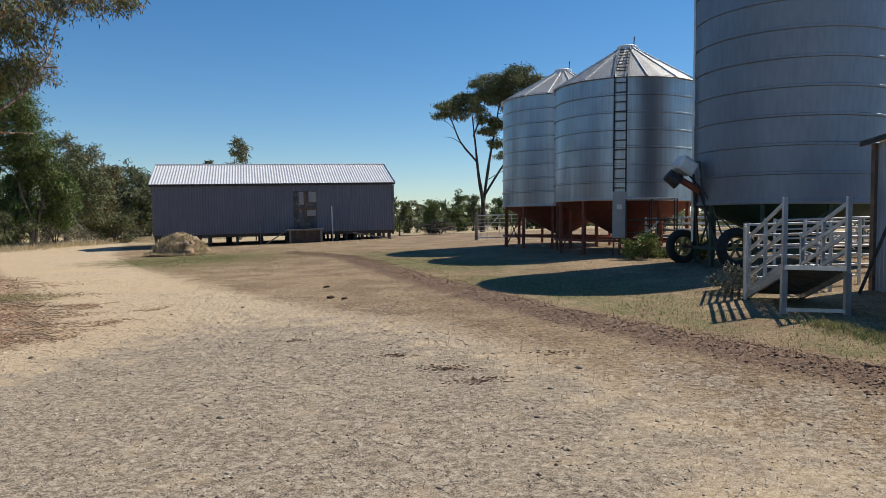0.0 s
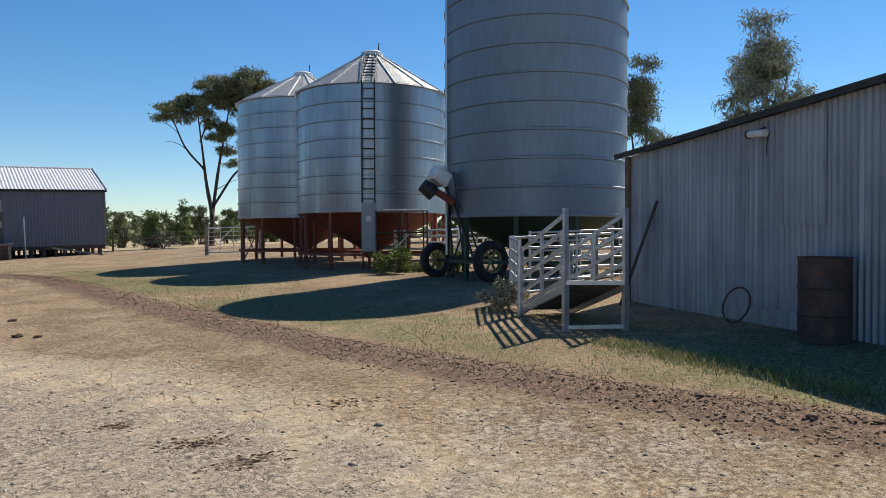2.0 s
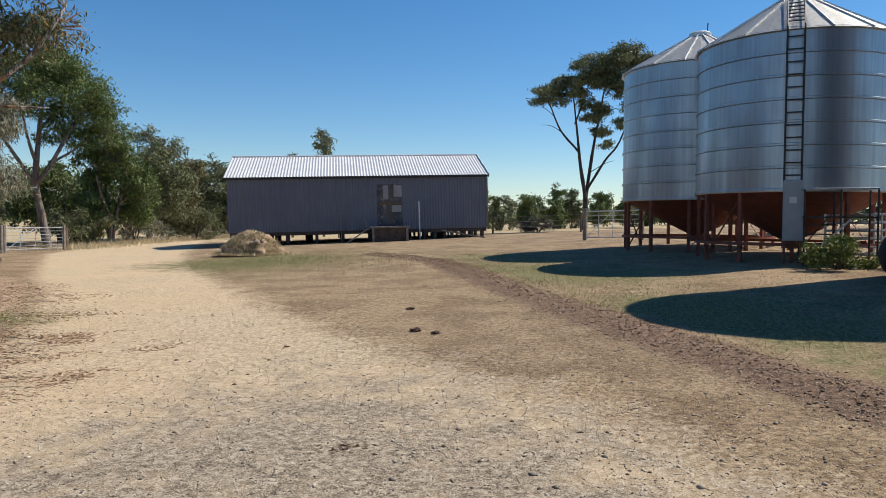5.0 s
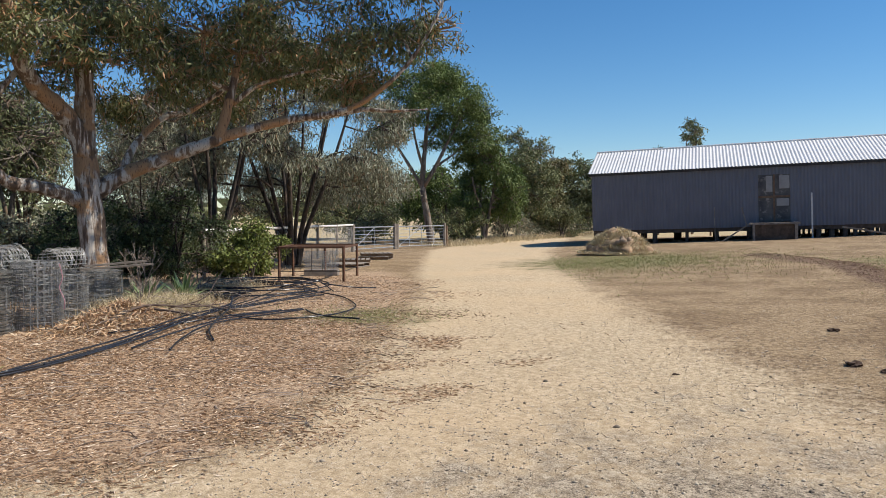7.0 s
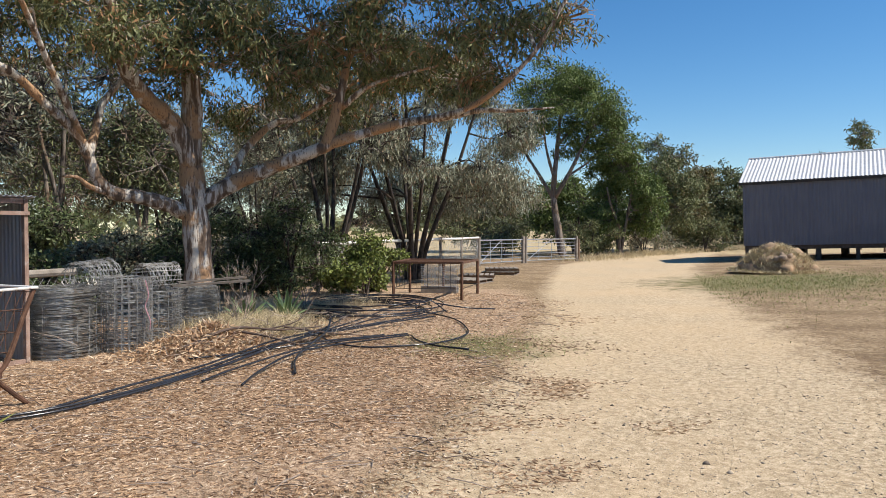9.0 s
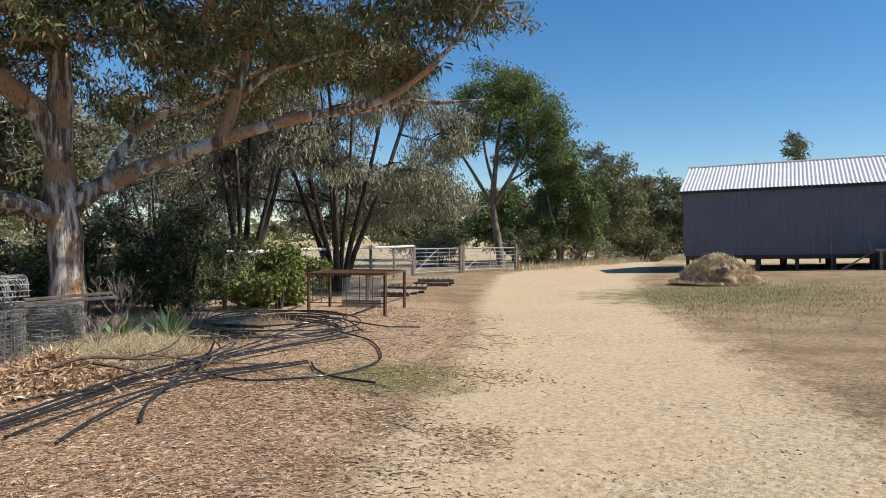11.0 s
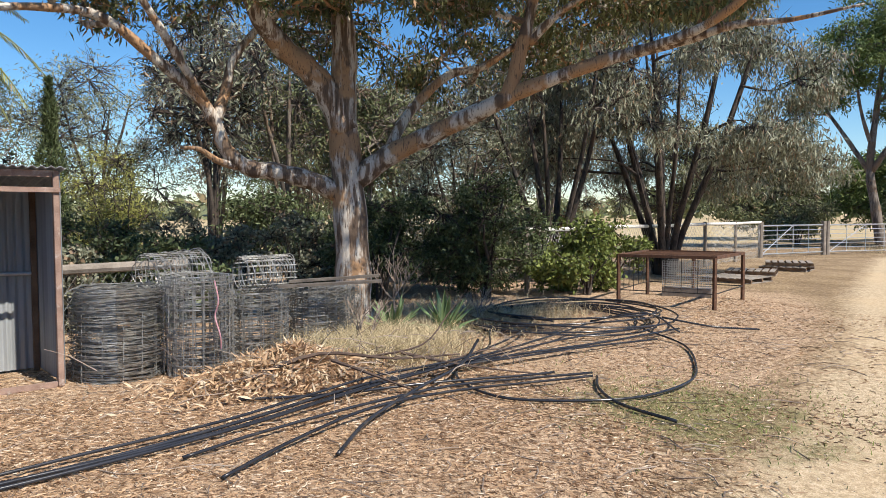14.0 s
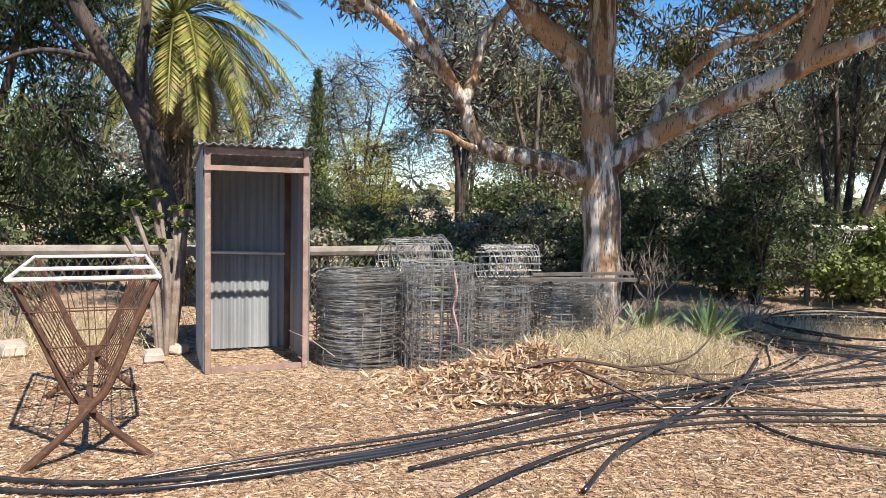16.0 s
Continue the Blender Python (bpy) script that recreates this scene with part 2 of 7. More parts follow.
LEAF_GUM = leafy("gum_leaves", (0.045, 0.06, 0.022), (0.23, 0.24, 0.105), (0.34, 0.19, 0.09), 0.13)
LEAF_GREY = leafy("grey_acacia_leaves", (0.1, 0.11, 0.07), (0.36, 0.37, 0.27), (0.28, 0.2, 0.13), 0.14)
LEAF_MID = leafy("mid_green_gum_leaves", (0.045, 0.075, 0.022), (0.2, 0.255, 0.08))
LEAF_FAR = leafy("olive_far_leaves", (0.06, 0.075, 0.035), (0.23, 0.25, 0.12), (0.26, 0.2, 0.11), 0.06)
LEAF_RUSSET = leafy("russet_far_leaves", (0.06, 0.06, 0.026), (0.21, 0.19, 0.085), (0.26, 0.18, 0.09), 0.12)
LEAF_DARK = leafy("dark_shrub_leaves", (0.034, 0.052, 0.022), (0.155, 0.19, 0.085))
LEAF_BRIGHT = leafy("bright_vine_leaves", (0.055, 0.085, 0.02), (0.23, 0.27, 0.075))
LEAF_YELLOW = leafy("yellow_green_shrub_leaves", (0.13, 0.14, 0.03), (0.4, 0.4, 0.12))
LEAF_BLUE = leafy("grey_green_saltbush_leaves", (0.1, 0.12, 0.075), (0.34, 0.36, 0.24))
LEAF_PALM = leafy("palm_fronds", (0.055, 0.065, 0.014), (0.36, 0.35, 0.09), (0.32, 0.24, 0.1), 0.1)
LEAF_DRYPALM = leafy("dead_palm_fronds", (0.12, 0.08, 0.045), (0.3, 0.21, 0.12))
LEAF_LITTER = leafy("fallen_gum_leaves", (0.18, 0.105, 0.062), (0.6, 0.42, 0.265), (0.7, 0.58, 0.45), 0.12)
LEAF_PILE = leafy("dry_leafy_branches", (0.26, 0.155, 0.09), (0.64, 0.45, 0.28), (0.66, 0.53, 0.38), 0.25)
LEAF_AGAVE = leafy("agave_leaves", (0.12, 0.19, 0.08), (0.3, 0.38, 0.19))
GRASS_DRY = leafy("dry_grass_blades", (0.34, 0.27, 0.15), (0.74, 0.63, 0.42))
GRASS_GREEN = leafy("short_green_grass", (0.07, 0.11, 0.02), (0.25, 0.3, 0.085), (0.4, 0.33, 0.18), 0.4)
TWIG = plain("dead_twigs", (0.14, 0.1, 0.075), (0.36, 0.3, 0.25), 0.9, 0.0, 8, 60, 0.3)
TWIG_DARK = plain("dark_dead_twigs", (0.045, 0.03, 0.024), (0.13, 0.09, 0.07), 0.9, 0.0, 8, 60, 0.3)
PEBBLE = leafy("road_pebbles", (0.15, 0.12, 0.095), (0.62, 0.53, 0.42), (0.16, 0.13, 0.105), 0.14, 0.9)


# ---- mesh helpers ----
def terrain(x, y):
    """Height of the ground: flat by the road, rising gently towards the silos and the raised shed."""
    lift = 0.04 * min(max(x, -40.0), 13.0) + 0.0235 * min(max(y, -10.0), 46.0) - 0.132
    return 0.06 * math.log1p(math.exp(min(lift / 0.06, 60)))


def thing(name, place, label, category, group="", turn=0.0):
    ob = new(name)
    ob.matrix_basis = pose(*place, 0, 0, turn)
    return tagged(ob, label, category, group)


def part(name, bm, material, parent=None, label="", smooth=False):
    me = bpy.data.meshes.new(name)
    bm.to_mesh(me)
    bm.free()
    me.materials.append(material)
    if smooth:
        me.shade_smooth()
    ob = new(name, me)
    if parent is not None:
        ob.parent = parent
    return tagged(ob, label)


def add_box(bm, lo, hi, bevel=0.0):
    lo, hi = Vector(lo), Vector(hi)
    r = bmesh.ops.create_cube(bm, size=1.0, matrix=Matrix.Translation((lo + hi) / 2) @ Matrix.Diagonal((*(hi - lo), 1)))
    if bevel:
        edges = list({e for v in r["verts"] for e in v.link_edges})
        bmesh.ops.bevel(bm, geom=edges, offset=bevel, segments=1, affect="EDGES")
    return bm


def box(lo, hi, bevel=0.0):
    return add_box(bmesh.new(), lo, hi, bevel)


def add_tube(bm, points, radii, sides=8, caps=True):
    """A tube through points; radii: one number or one for each point."""
    pts = [Vector(p) for p in points]
    rad = [radii] * len(pts) if isinstance(radii, (int, float)) else list(radii)
    rings, ref = [], None
    for i, p in enumerate(pts):
        d = (pts[min(i + 1, len(pts) - 1)] - pts[max(i - 1, 0)]).normalized()
        if ref is None:
            ref = d.orthogonal().normalized()
        ref = (ref - d * ref.dot(d))
        ref = ref.normalized() if ref.length > 1e-6 else d.orthogonal().normalized()
        other = d.cross(ref)
        rings.append([bm.verts.new(p + (ref * math.cos(2 * math.pi * k / sides) + other * math.sin(2 * math.pi * k / sides)) * rad[i]) for k in range(sides)])
    for a, b in zip(rings, rings[1:]):
        for k in range(sides):
            bm.faces.new((a[k], a[(k + 1) % sides], b[(k + 1) % sides], b[k]))
    if caps:
        bm.faces.new(rings[0][::-1])
        bm.faces.new(rings[-1])
    return bm


def tube(points, radii, sides=8):
    return add_tube(bmesh.new(), points, radii, sides)


def beam(a, b, w, h):
    """A rectangular bar from a to b."""
    a, b = Vector(a), Vector(b)
    d = b - a
    m = Matrix.Translation((a + b) / 2) @ d.to_track_quat("X", "Z").to_matrix().to_4x4() @ Matrix.Diagonal((d.length, w, h, 1))
    bm = bmesh.new()
    bmesh.ops.create_cube(bm, size=1.0, matrix=m)
    return bm


def smooth_path(points, n=6):
    """Catmull-Rom points through the given ones."""
    p = [Vector(q) for q in points]
    p = [p[0] * 2 - p[1], *p, p[-1] * 2 - p[-2]]
    out = []
    for i in range(1, len(p) - 2):
        for k in range(n):
            t = k / n
            out.append(0.5 * ((2 * p[i]) + (p[i + 1] - p[i - 1]) * t + (2 * p[i - 1] - 5 * p[i] + 4 * p[i + 1] - p[i + 2]) * t * t + (3 * p[i] - p[i - 1] - 3 * p[i + 1] + p[i + 2]) * t ** 3))
    return [*out, p[-2]]


def mesh_object(name, verts, faces, material, parent=None, label="", smooth=False):
    """A mesh from arrays of corners and of equal-sided faces."""
    verts, faces = np.asarray(verts, np.float32), np.asarray(faces, np.int32)
    me = bpy.data.meshes.new(name)
    me.vertices.add(len(verts))
    me.vertices.foreach_set("co", verts.ravel())
    me.loops.add(faces.size)
    me.loops.foreach_set("vertex_index", faces.ravel())
    me.polygons.add(len(faces))
    me.polygons.foreach_set("loop_start", np.arange(0, faces.size, faces.shape[1], dtype=np.int32))
    me.update(calc_edges=True)
    me.materials.append(material)
    if smooth:
        me.shade_smooth()
    ob = new(name, me)
    if parent is not None:
        ob.parent = parent
    return tagged(ob, label)


def leaves(rng, centres, length, width, droop=0.4, flat=0.0):
    """Slim leaves, bent along the middle: four corners and two triangles each, at the given places."""
    c = np.asarray(centres, float)
    n = len(c)
    d = rng.normal(size=(n, 3))
    d[:, 2] = d[:, 2] * (1 - flat) - droop * 1.5
    if flat:
        d[:, 2] *= 1 - flat
    d /= np.linalg.norm(d, axis=1)[:, None]
    s = np.cross(d, rng.normal(size=(n, 3)))
    s /= np.linalg.norm(s, axis=1)[:, None] + 1e-9
    ln = length * rng.uniform(0.6, 1.35, (n, 1))
    wd = width * rng.uniform(0.7, 1.3, (n, 1))
    mid = c + d * ln * 0.45 + np.cross(d, s) * ln * 0.08
    v = np.stack([c, mid + s * wd / 2, c + d * ln, mid - s * wd / 2], 1).reshape(-1, 3)
    b = np.arange(n)[:, None] * 4
    f = np.concatenate([b + [0, 1, 3], b + [1, 2, 3]], 0)
    return v, f


def corrugated(bm, origin, across, up, width, heights, pitch=0.076, depth=0.018, steps=4, lap=0.0):
    """A corrugated sheet: waves run along up; heights: its height at the start and at the end. Two skins make it a solid sheet."""
    o, a, u = Vector(origin), Vector(across).normalized(), Vector(up).normalized()
    n = a.cross(u)
    count = max(2, int(width / pitch * steps))
    rows = []
    for i in range(count + 1):
        x = width * i / count
        z = depth * 0.5 * math.sin(2 * math.pi * x / pitch)
        h = heights[0] + (heights[1] - heights[0]) * i / count
        p = o + a * x + n * z
        rows.append((bm.verts.new(p), bm.verts.new(p + u * h), bm.verts.new(p - n * 0.004 + u * h), bm.verts.new(p - n * 0.004)))
    for r, s in zip(rows, rows[1:]):
        bm.faces.new((r[0], s[0], s[1], r[1]))
        bm.faces.new((r[1], s[1], s[2], r[2]))
        bm.faces.new((r[2], s[2], s[3], r[3]))
        bm.faces.new((r[3], s[3], s[0], r[0]))
    return bm


# ---- the ground: one sheet to the horizon, with its zones ----
def line_distance(x, y, line):
    """Distance to a polyline; and on which side: positive to the right of it."""
    best, side = np.full(x.shape, 1e9), np.zeros(x.shape)
    for (ax, ay), (bx, by) in zip(line, line[1:]):
        dx, dy = bx - ax, by - ay
        k = np.clip(((x - ax) * dx + (y - ay) * dy) / (dx * dx + dy * dy), 0, 1)
        d = np.hypot(x - ax - k * dx, y - ay - k * dy)
        near = d < best
        best = np.where(near, d, best)
        side = np.where(near, np.sign((x - ax) * dy - (y - ay) * dx), side)
    return best, side


ROAD_LEFT = ((-12.0, -8.0), (-9.0, 3.0), (-6.6, 6.8), (-5.3, 8.8), (-5.9, 10.7), (-10.4, 17.9), (-14.0, 22.5), (-22.0, 34.0), (-30.0, 55.0), (-60.0, 120.0))
ROAD_RIGHT = ((6.0, -8.0), (3.5, 3.0), (0.4, 9.5), (-4.5, 15.5), (-10.2, 24.5), (-15.5, 34.0), (-23.0, 52.0), (-50.0, 120.0))
BERM = ((7.5, -4.0), (5.0, 4.6), (3.55, 7.2), (1.75, 10.9), (-0.4, 16.8), (-2.5, 23.4), (-3.6, 26.8), (-6.5, 31.0))


SHEET = {}


def sheet_height(x, y):
    """Height of the ground sheet itself, with its small swells."""
    xs, ys, z = SHEET["x"], SHEET["y"], SHEET["z"]
    i, j = np.clip(np.searchsorted(xs, x) - 1, 0, len(xs) - 2), np.clip(np.searchsorted(ys, y) - 1, 0, len(ys) - 2)
    u, v = (x - xs[i]) / (xs[i + 1] - xs[i]), (y - ys[j]) / (ys[j + 1] - ys[j])
    return (z[j, i] * (1 - u) + z[j, i + 1] * u) * (1 - v) + (z[j + 1, i] * (1 - u) + z[j + 1, i + 1] * u) * v


def build_ground():
    def axis(lo, hi, step, far):
        v, s = [lo], step
        core = list(np.arange(lo, hi, step))
        out_hi, out_lo, p, q = [], [], hi, lo
        while p < far:
            out_hi.append(p)
            s *= 1.28
            p, q = p + s, q - s
            out_lo.append(q)
        return np.array(sorted(out_lo + core + out_hi))

    xs, ys = axis(-26.0, 12.0, 0.22, 2500.0), axis(-4.0, 42.0, 0.22, 2500.0)
    gx, gy = np.meshgrid(xs, ys)
    x, y = gx.ravel(), gy.ravel()
    z = np.array([terrain(a, b) for a, b in zip(x, y)])
    bd, bs = line_distance(x, y, BERM)
    ld, ls = line_distance(x, y, ROAD_LEFT)
    rd, rs = line_distance(x, y, ROAD_RIGHT)
    wob = np.array([noise.noise((a * 0.35, b * 0.35, 0.0)) for a, b in zip(x, y)])
    wob2 = np.array([noise.noise((a * 1.7, b * 1.7, 3.0)) for a, b in zip(x, y)])
    near = np.clip(1 - np.hypot(x + 5, y - 15) / 60, 0, 1)
    bump = np.clip(1 - bd / 0.55, 0, 1)
    z = z + (0.022 * wob + 0.009 * wob2) * near + bump ** 1.5 * (0.085 + 0.05 * wob2)

    def ease(d, w):
        return np.clip(0.5 + d / w, 0, 1)

    sl, sr, sb = ld * ls, rd * rs, bd * bs
    road = np.minimum(ease(sl, 1.6), ease(-sr, 3.0))
    gravel = np.clip(1.2 - np.hypot((x + 2.2) / 3.2, (y - 4.8) / 9.0), 0, 1) + 0.5 * np.clip(1.2 - np.hypot((x - 2.2) / 3.6, (y - 4.5) / 6.5), 0, 1)
    gravel = np.clip(gravel, 0, 0.68)
    litter = ease(-sl - 0.3, 1.6) * (np.clip(1 - np.hypot((x + 11) / 16, (y - 12) / 13), 0, 0.35) / 0.35)
    green = ease(sb - 0.5, 1.0) * (0.6 + 0.4 * wob) * np.clip(1.55 - sb / 4.5, 0.05, 1) * (y < 33) * np.clip((34 - y) / 6, 0, 1) * (x < 12)
    hay = 0.75 * np.clip(1.3 - np.hypot((x + 10.5) / 4.5, (y - 28.5) / 5.0), 0, 1)
    patch = 0.7 * np.clip(1.2 - np.hypot((x + 9.2) / 1.8, (y - 14.6) / 1.6), 0, 1)
    grass = np.clip(np.maximum(np.maximum(green, hay), patch), 0, 0.85)
    berm = np.clip(1.15 - bd / 0.75, 0, 1)
    under = np.clip(1.2 - np.hypot((x + 8.5) / 8.0, (y - 43.0) / 5.0), 0, 1)
    straw = np.maximum(np.clip((y - 46) / 10, 0, 1), np.clip((x - 16) / 8, 0, 1))
    straw = np.maximum(straw, np.clip((-x - 30) / 8, 0, 1) * 0.8) * (road < 0.5)
    nx, ny = len(xs), len(ys)
    i = (np.arange(ny - 1)[:, None] * nx + np.arange(nx - 1)).ravel()
    ob = mesh_object("ground", np.stack([x, y, z], 1), np.stack([i, i + 1, i + nx + 1, i + nx], 1), GROUND, smooth=True)
    for key, values in (("road", road), ("gravel", gravel), ("litter", litter), ("grass", grass), ("berm", np.maximum(berm, under * 0.6)), ("straw", straw)):
        a = ob.data.attributes.new(key, "FLOAT", "POINT")
        a.data.foreach_set("value", values.astype(np.float32))
    SHEET.update(x=xs, y=ys, z=z.reshape(len(ys), len(xs)))
    return tagged(ob, "farmyard ground of pale sand, gravel, leaf litter and grass", "ground", kind="structure")


build_ground()


# ---- raised shed on stumps ----
def build_shed():
    length, depth, tilt = 13.68, 6.6, math.degrees(math.atan2(0.39, 13.68))
    shed = new("shed")
    shed.matrix_basis = pose(-16.195, 40.155, 0.88, 0, -tilt, math.degrees(0.262))
    tagged(shed, "long raised shed with dark grey iron walls and pale roof", "shed")
    wall_h, ridge, half = 2.88, 4.2, depth / 2
    bm = bmesh.new()
    door = (7.72, 9.08)
    corrugated(bm, (0, 0, 0), (1, 0, 0), (0, 0, 1), door[0], (wall_h, wall_h), 0.15, 0.02, 4)
    corrugated(bm, (door[1], 0, 0), (1, 0, 0), (0, 0, 1), length - door[1], (wall_h, wall_h), 0.15, 0.02, 4)
    corrugated(bm, (door[0], 0, 2.42), (1, 0, 0), (0, 0, 1), door[1] - door[0], (wall_h - 2.42, wall_h - 2.42), 0.15, 0.02, 4)
    part("front_wall", bm, SHED_WALL, shed)
    bm = bmesh.new()
    corrugated(bm, (length, depth, 0), (-1, 0, 0), (0, 0, 1), length, (wall_h, wall_h), 0.15, 0.02, 2)
    part("back_wall", bm, SHED_WALL, shed)
    for x, name in ((0.0, "end_wall"), (length, "end_wall")):
        bm = bmesh.new()
        corrugated(bm, (x, 0 if x else depth, 0), (0, 1 if x else -1, 0), (0, 0, 1), half, (wall_h, ridge - 0.06), 0.15, 0.02, 3)
        corrugated(bm, (x, half, 0), (0, 1 if x else -1, 0), (0, 0, 1), half, (ridge - 0.06, wall_h), 0.15, 0.02, 3)
        part(name, bm, SHED_WALL, shed)
    slope = math.hypot(half + 0.12, ridge - wall_h)
    for sgn in (1, -1):
        bm = bmesh.new()
        y0 = -0.12 if sgn == 1 else depth + 0.12
        up = (0, sgn * (half + 0.12), ridge - wall_h + 0.02)
        x0, ax = (-0.15, 1) if sgn == 1 else (length + 0.15, -1)
        corrugated(bm, (x0, y0, wall_h), (ax, 0, 0), up, length + 0.3, (slope, slope), 0.16, 0.03, 4)
        part("roof_sheet", bm, ROOF_IRON, shed)
    part("ridge_cap", tube([(-0.15, half, ridge + 0.03), (length + 0.15, half, ridge + 0.03)], 0.06, 8), ROOF_IRON, shed)
    part("eave_board", box((-0.14, -0.1, wall_h - 0.13), (length + 0.14, -0.03, wall_h - 0.02)), DARK_STEEL, shed)
    part("barge_board", beam((length + 0.13, -0.12, wall_h), (length + 0.13, half, ridge + 0.02), 0.03, 0.14), WHITE_PAINT, shed)
    part("corner_trim", box((length - 0.02, -0.04, 0.0), (length + 0.06, 0.04, wall_h - 0.14)), WOOD_GREY, shed)
    part("floor_bearer", box((0.05, 0.05, -0.18), (length - 0.05, 0.2, 0.0)), STUMP, shed)
    part("timber_floor", box((0.05, 0.21, -0.08), (length - 0.05, depth - 0.05, -0.01)), WOOD_BROWN, shed)
    # double door of patched boards
    dr = part("door", box((door[0], 0.0, 0.22), (door[1], 0.05, 2.42)), DOOR_WORN, shed, "peeling patched double door")
    part("middle_stile", box((8.36, -0.03, 0.22), (8.44, -0.001, 2.42)), WOOD_BROWN, dr)
    for x0, x1, z0, z1, mat in ((7.9, 8.34, 1.5, 2.3, DOOR_WORN), (8.06, 8.33, 1.62, 2.36, PANEL_GREY), (8.62, 9.05, 1.75, 2.36, PANEL_GREY), (8.5, 9.02, 0.95, 1.3, PANEL_GREY), (7.78, 8.3, 0.4, 1.2, DOOR_WORN), (8.5, 8.98, 0.4, 0.85, DOOR_WORN)):
        part("door_board", box((x0, -0.022 if mat is DOOR_WORN else -0.032, z0), (x1, -0.001, z1), 0.004), mat, dr)
    part("door_rail", box((7.72, -0.05, 1.34), (9.08, -0.034, 1.44)), WOOD_BROWN, dr)
    # landing of fibre sheet below the door
    ld = part("landing", box((7.4, -1.25, -0.62), (9.25, -0.06, 0.1)), STUMP, shed, "dark boxed landing below the door")
    part("landing_top", box((7.3, -1.32, 0.104), (9.35, -0.06, 0.19)), WOOD_GREY, ld)
    part("landing_post", box((9.12, -1.36, -0.75), (9.24, -1.26, 0.1)), WOOD_GREY, ld)
    part("landing_post", box((7.38, -1.36, -0.65), (7.48, -1.26, 0.1)), WOOD_GREY, ld)
    part("brace", beam((6.1, -0.9, -0.62), (7.35, -0.9, 0.2), 0.08, 0.06), WOOD_GREY, shed)
    part("brace", beam((7.15, -0.9, 0.1), (6.95, -0.9, 0.95), 0.06, 0.05), WOOD_GREY, shed)
    part("downpipe", tube([(9.95, -0.3, -0.62), (9.93, -0.3, 1.5)], 0.035, 8), WHITE_PAINT, shed)
    part("wall_stay", tube([(5.8, -0.12, -0.6), (5.78, -0.12, 1.0)], 0.02, 6), WOOD_GREY, shed)
    rng = random.Random(4)
    for row, y in enumerate((0.12, 2.2, 4.4, 6.4)):
        x = 0.15
        while x < length:
            zb = -0.97 + 0.012 * x
            r = rng.uniform(0.07, 0.12)
            part("stump", tube([(x, y, zb - 0.2), (x + rng.uniform(-0.03, 0.03), y, -0.18 if row == 0 else -0.08)], [r * 1.1, r], 7), STUMP, shed)
            x += (1.45 if x < 9.2 else 0.5) + rng.uniform(-0.12, 0.12) if row == 0 else 1.9
    for k in range(16):
        x = 9.6 + k * 0.26
        part("base_board", box((x, 4.9, -0.85), (x + 0.12, 4.93, -0.1)), WOOD_GREY, shed)
    return shed


build_shed()


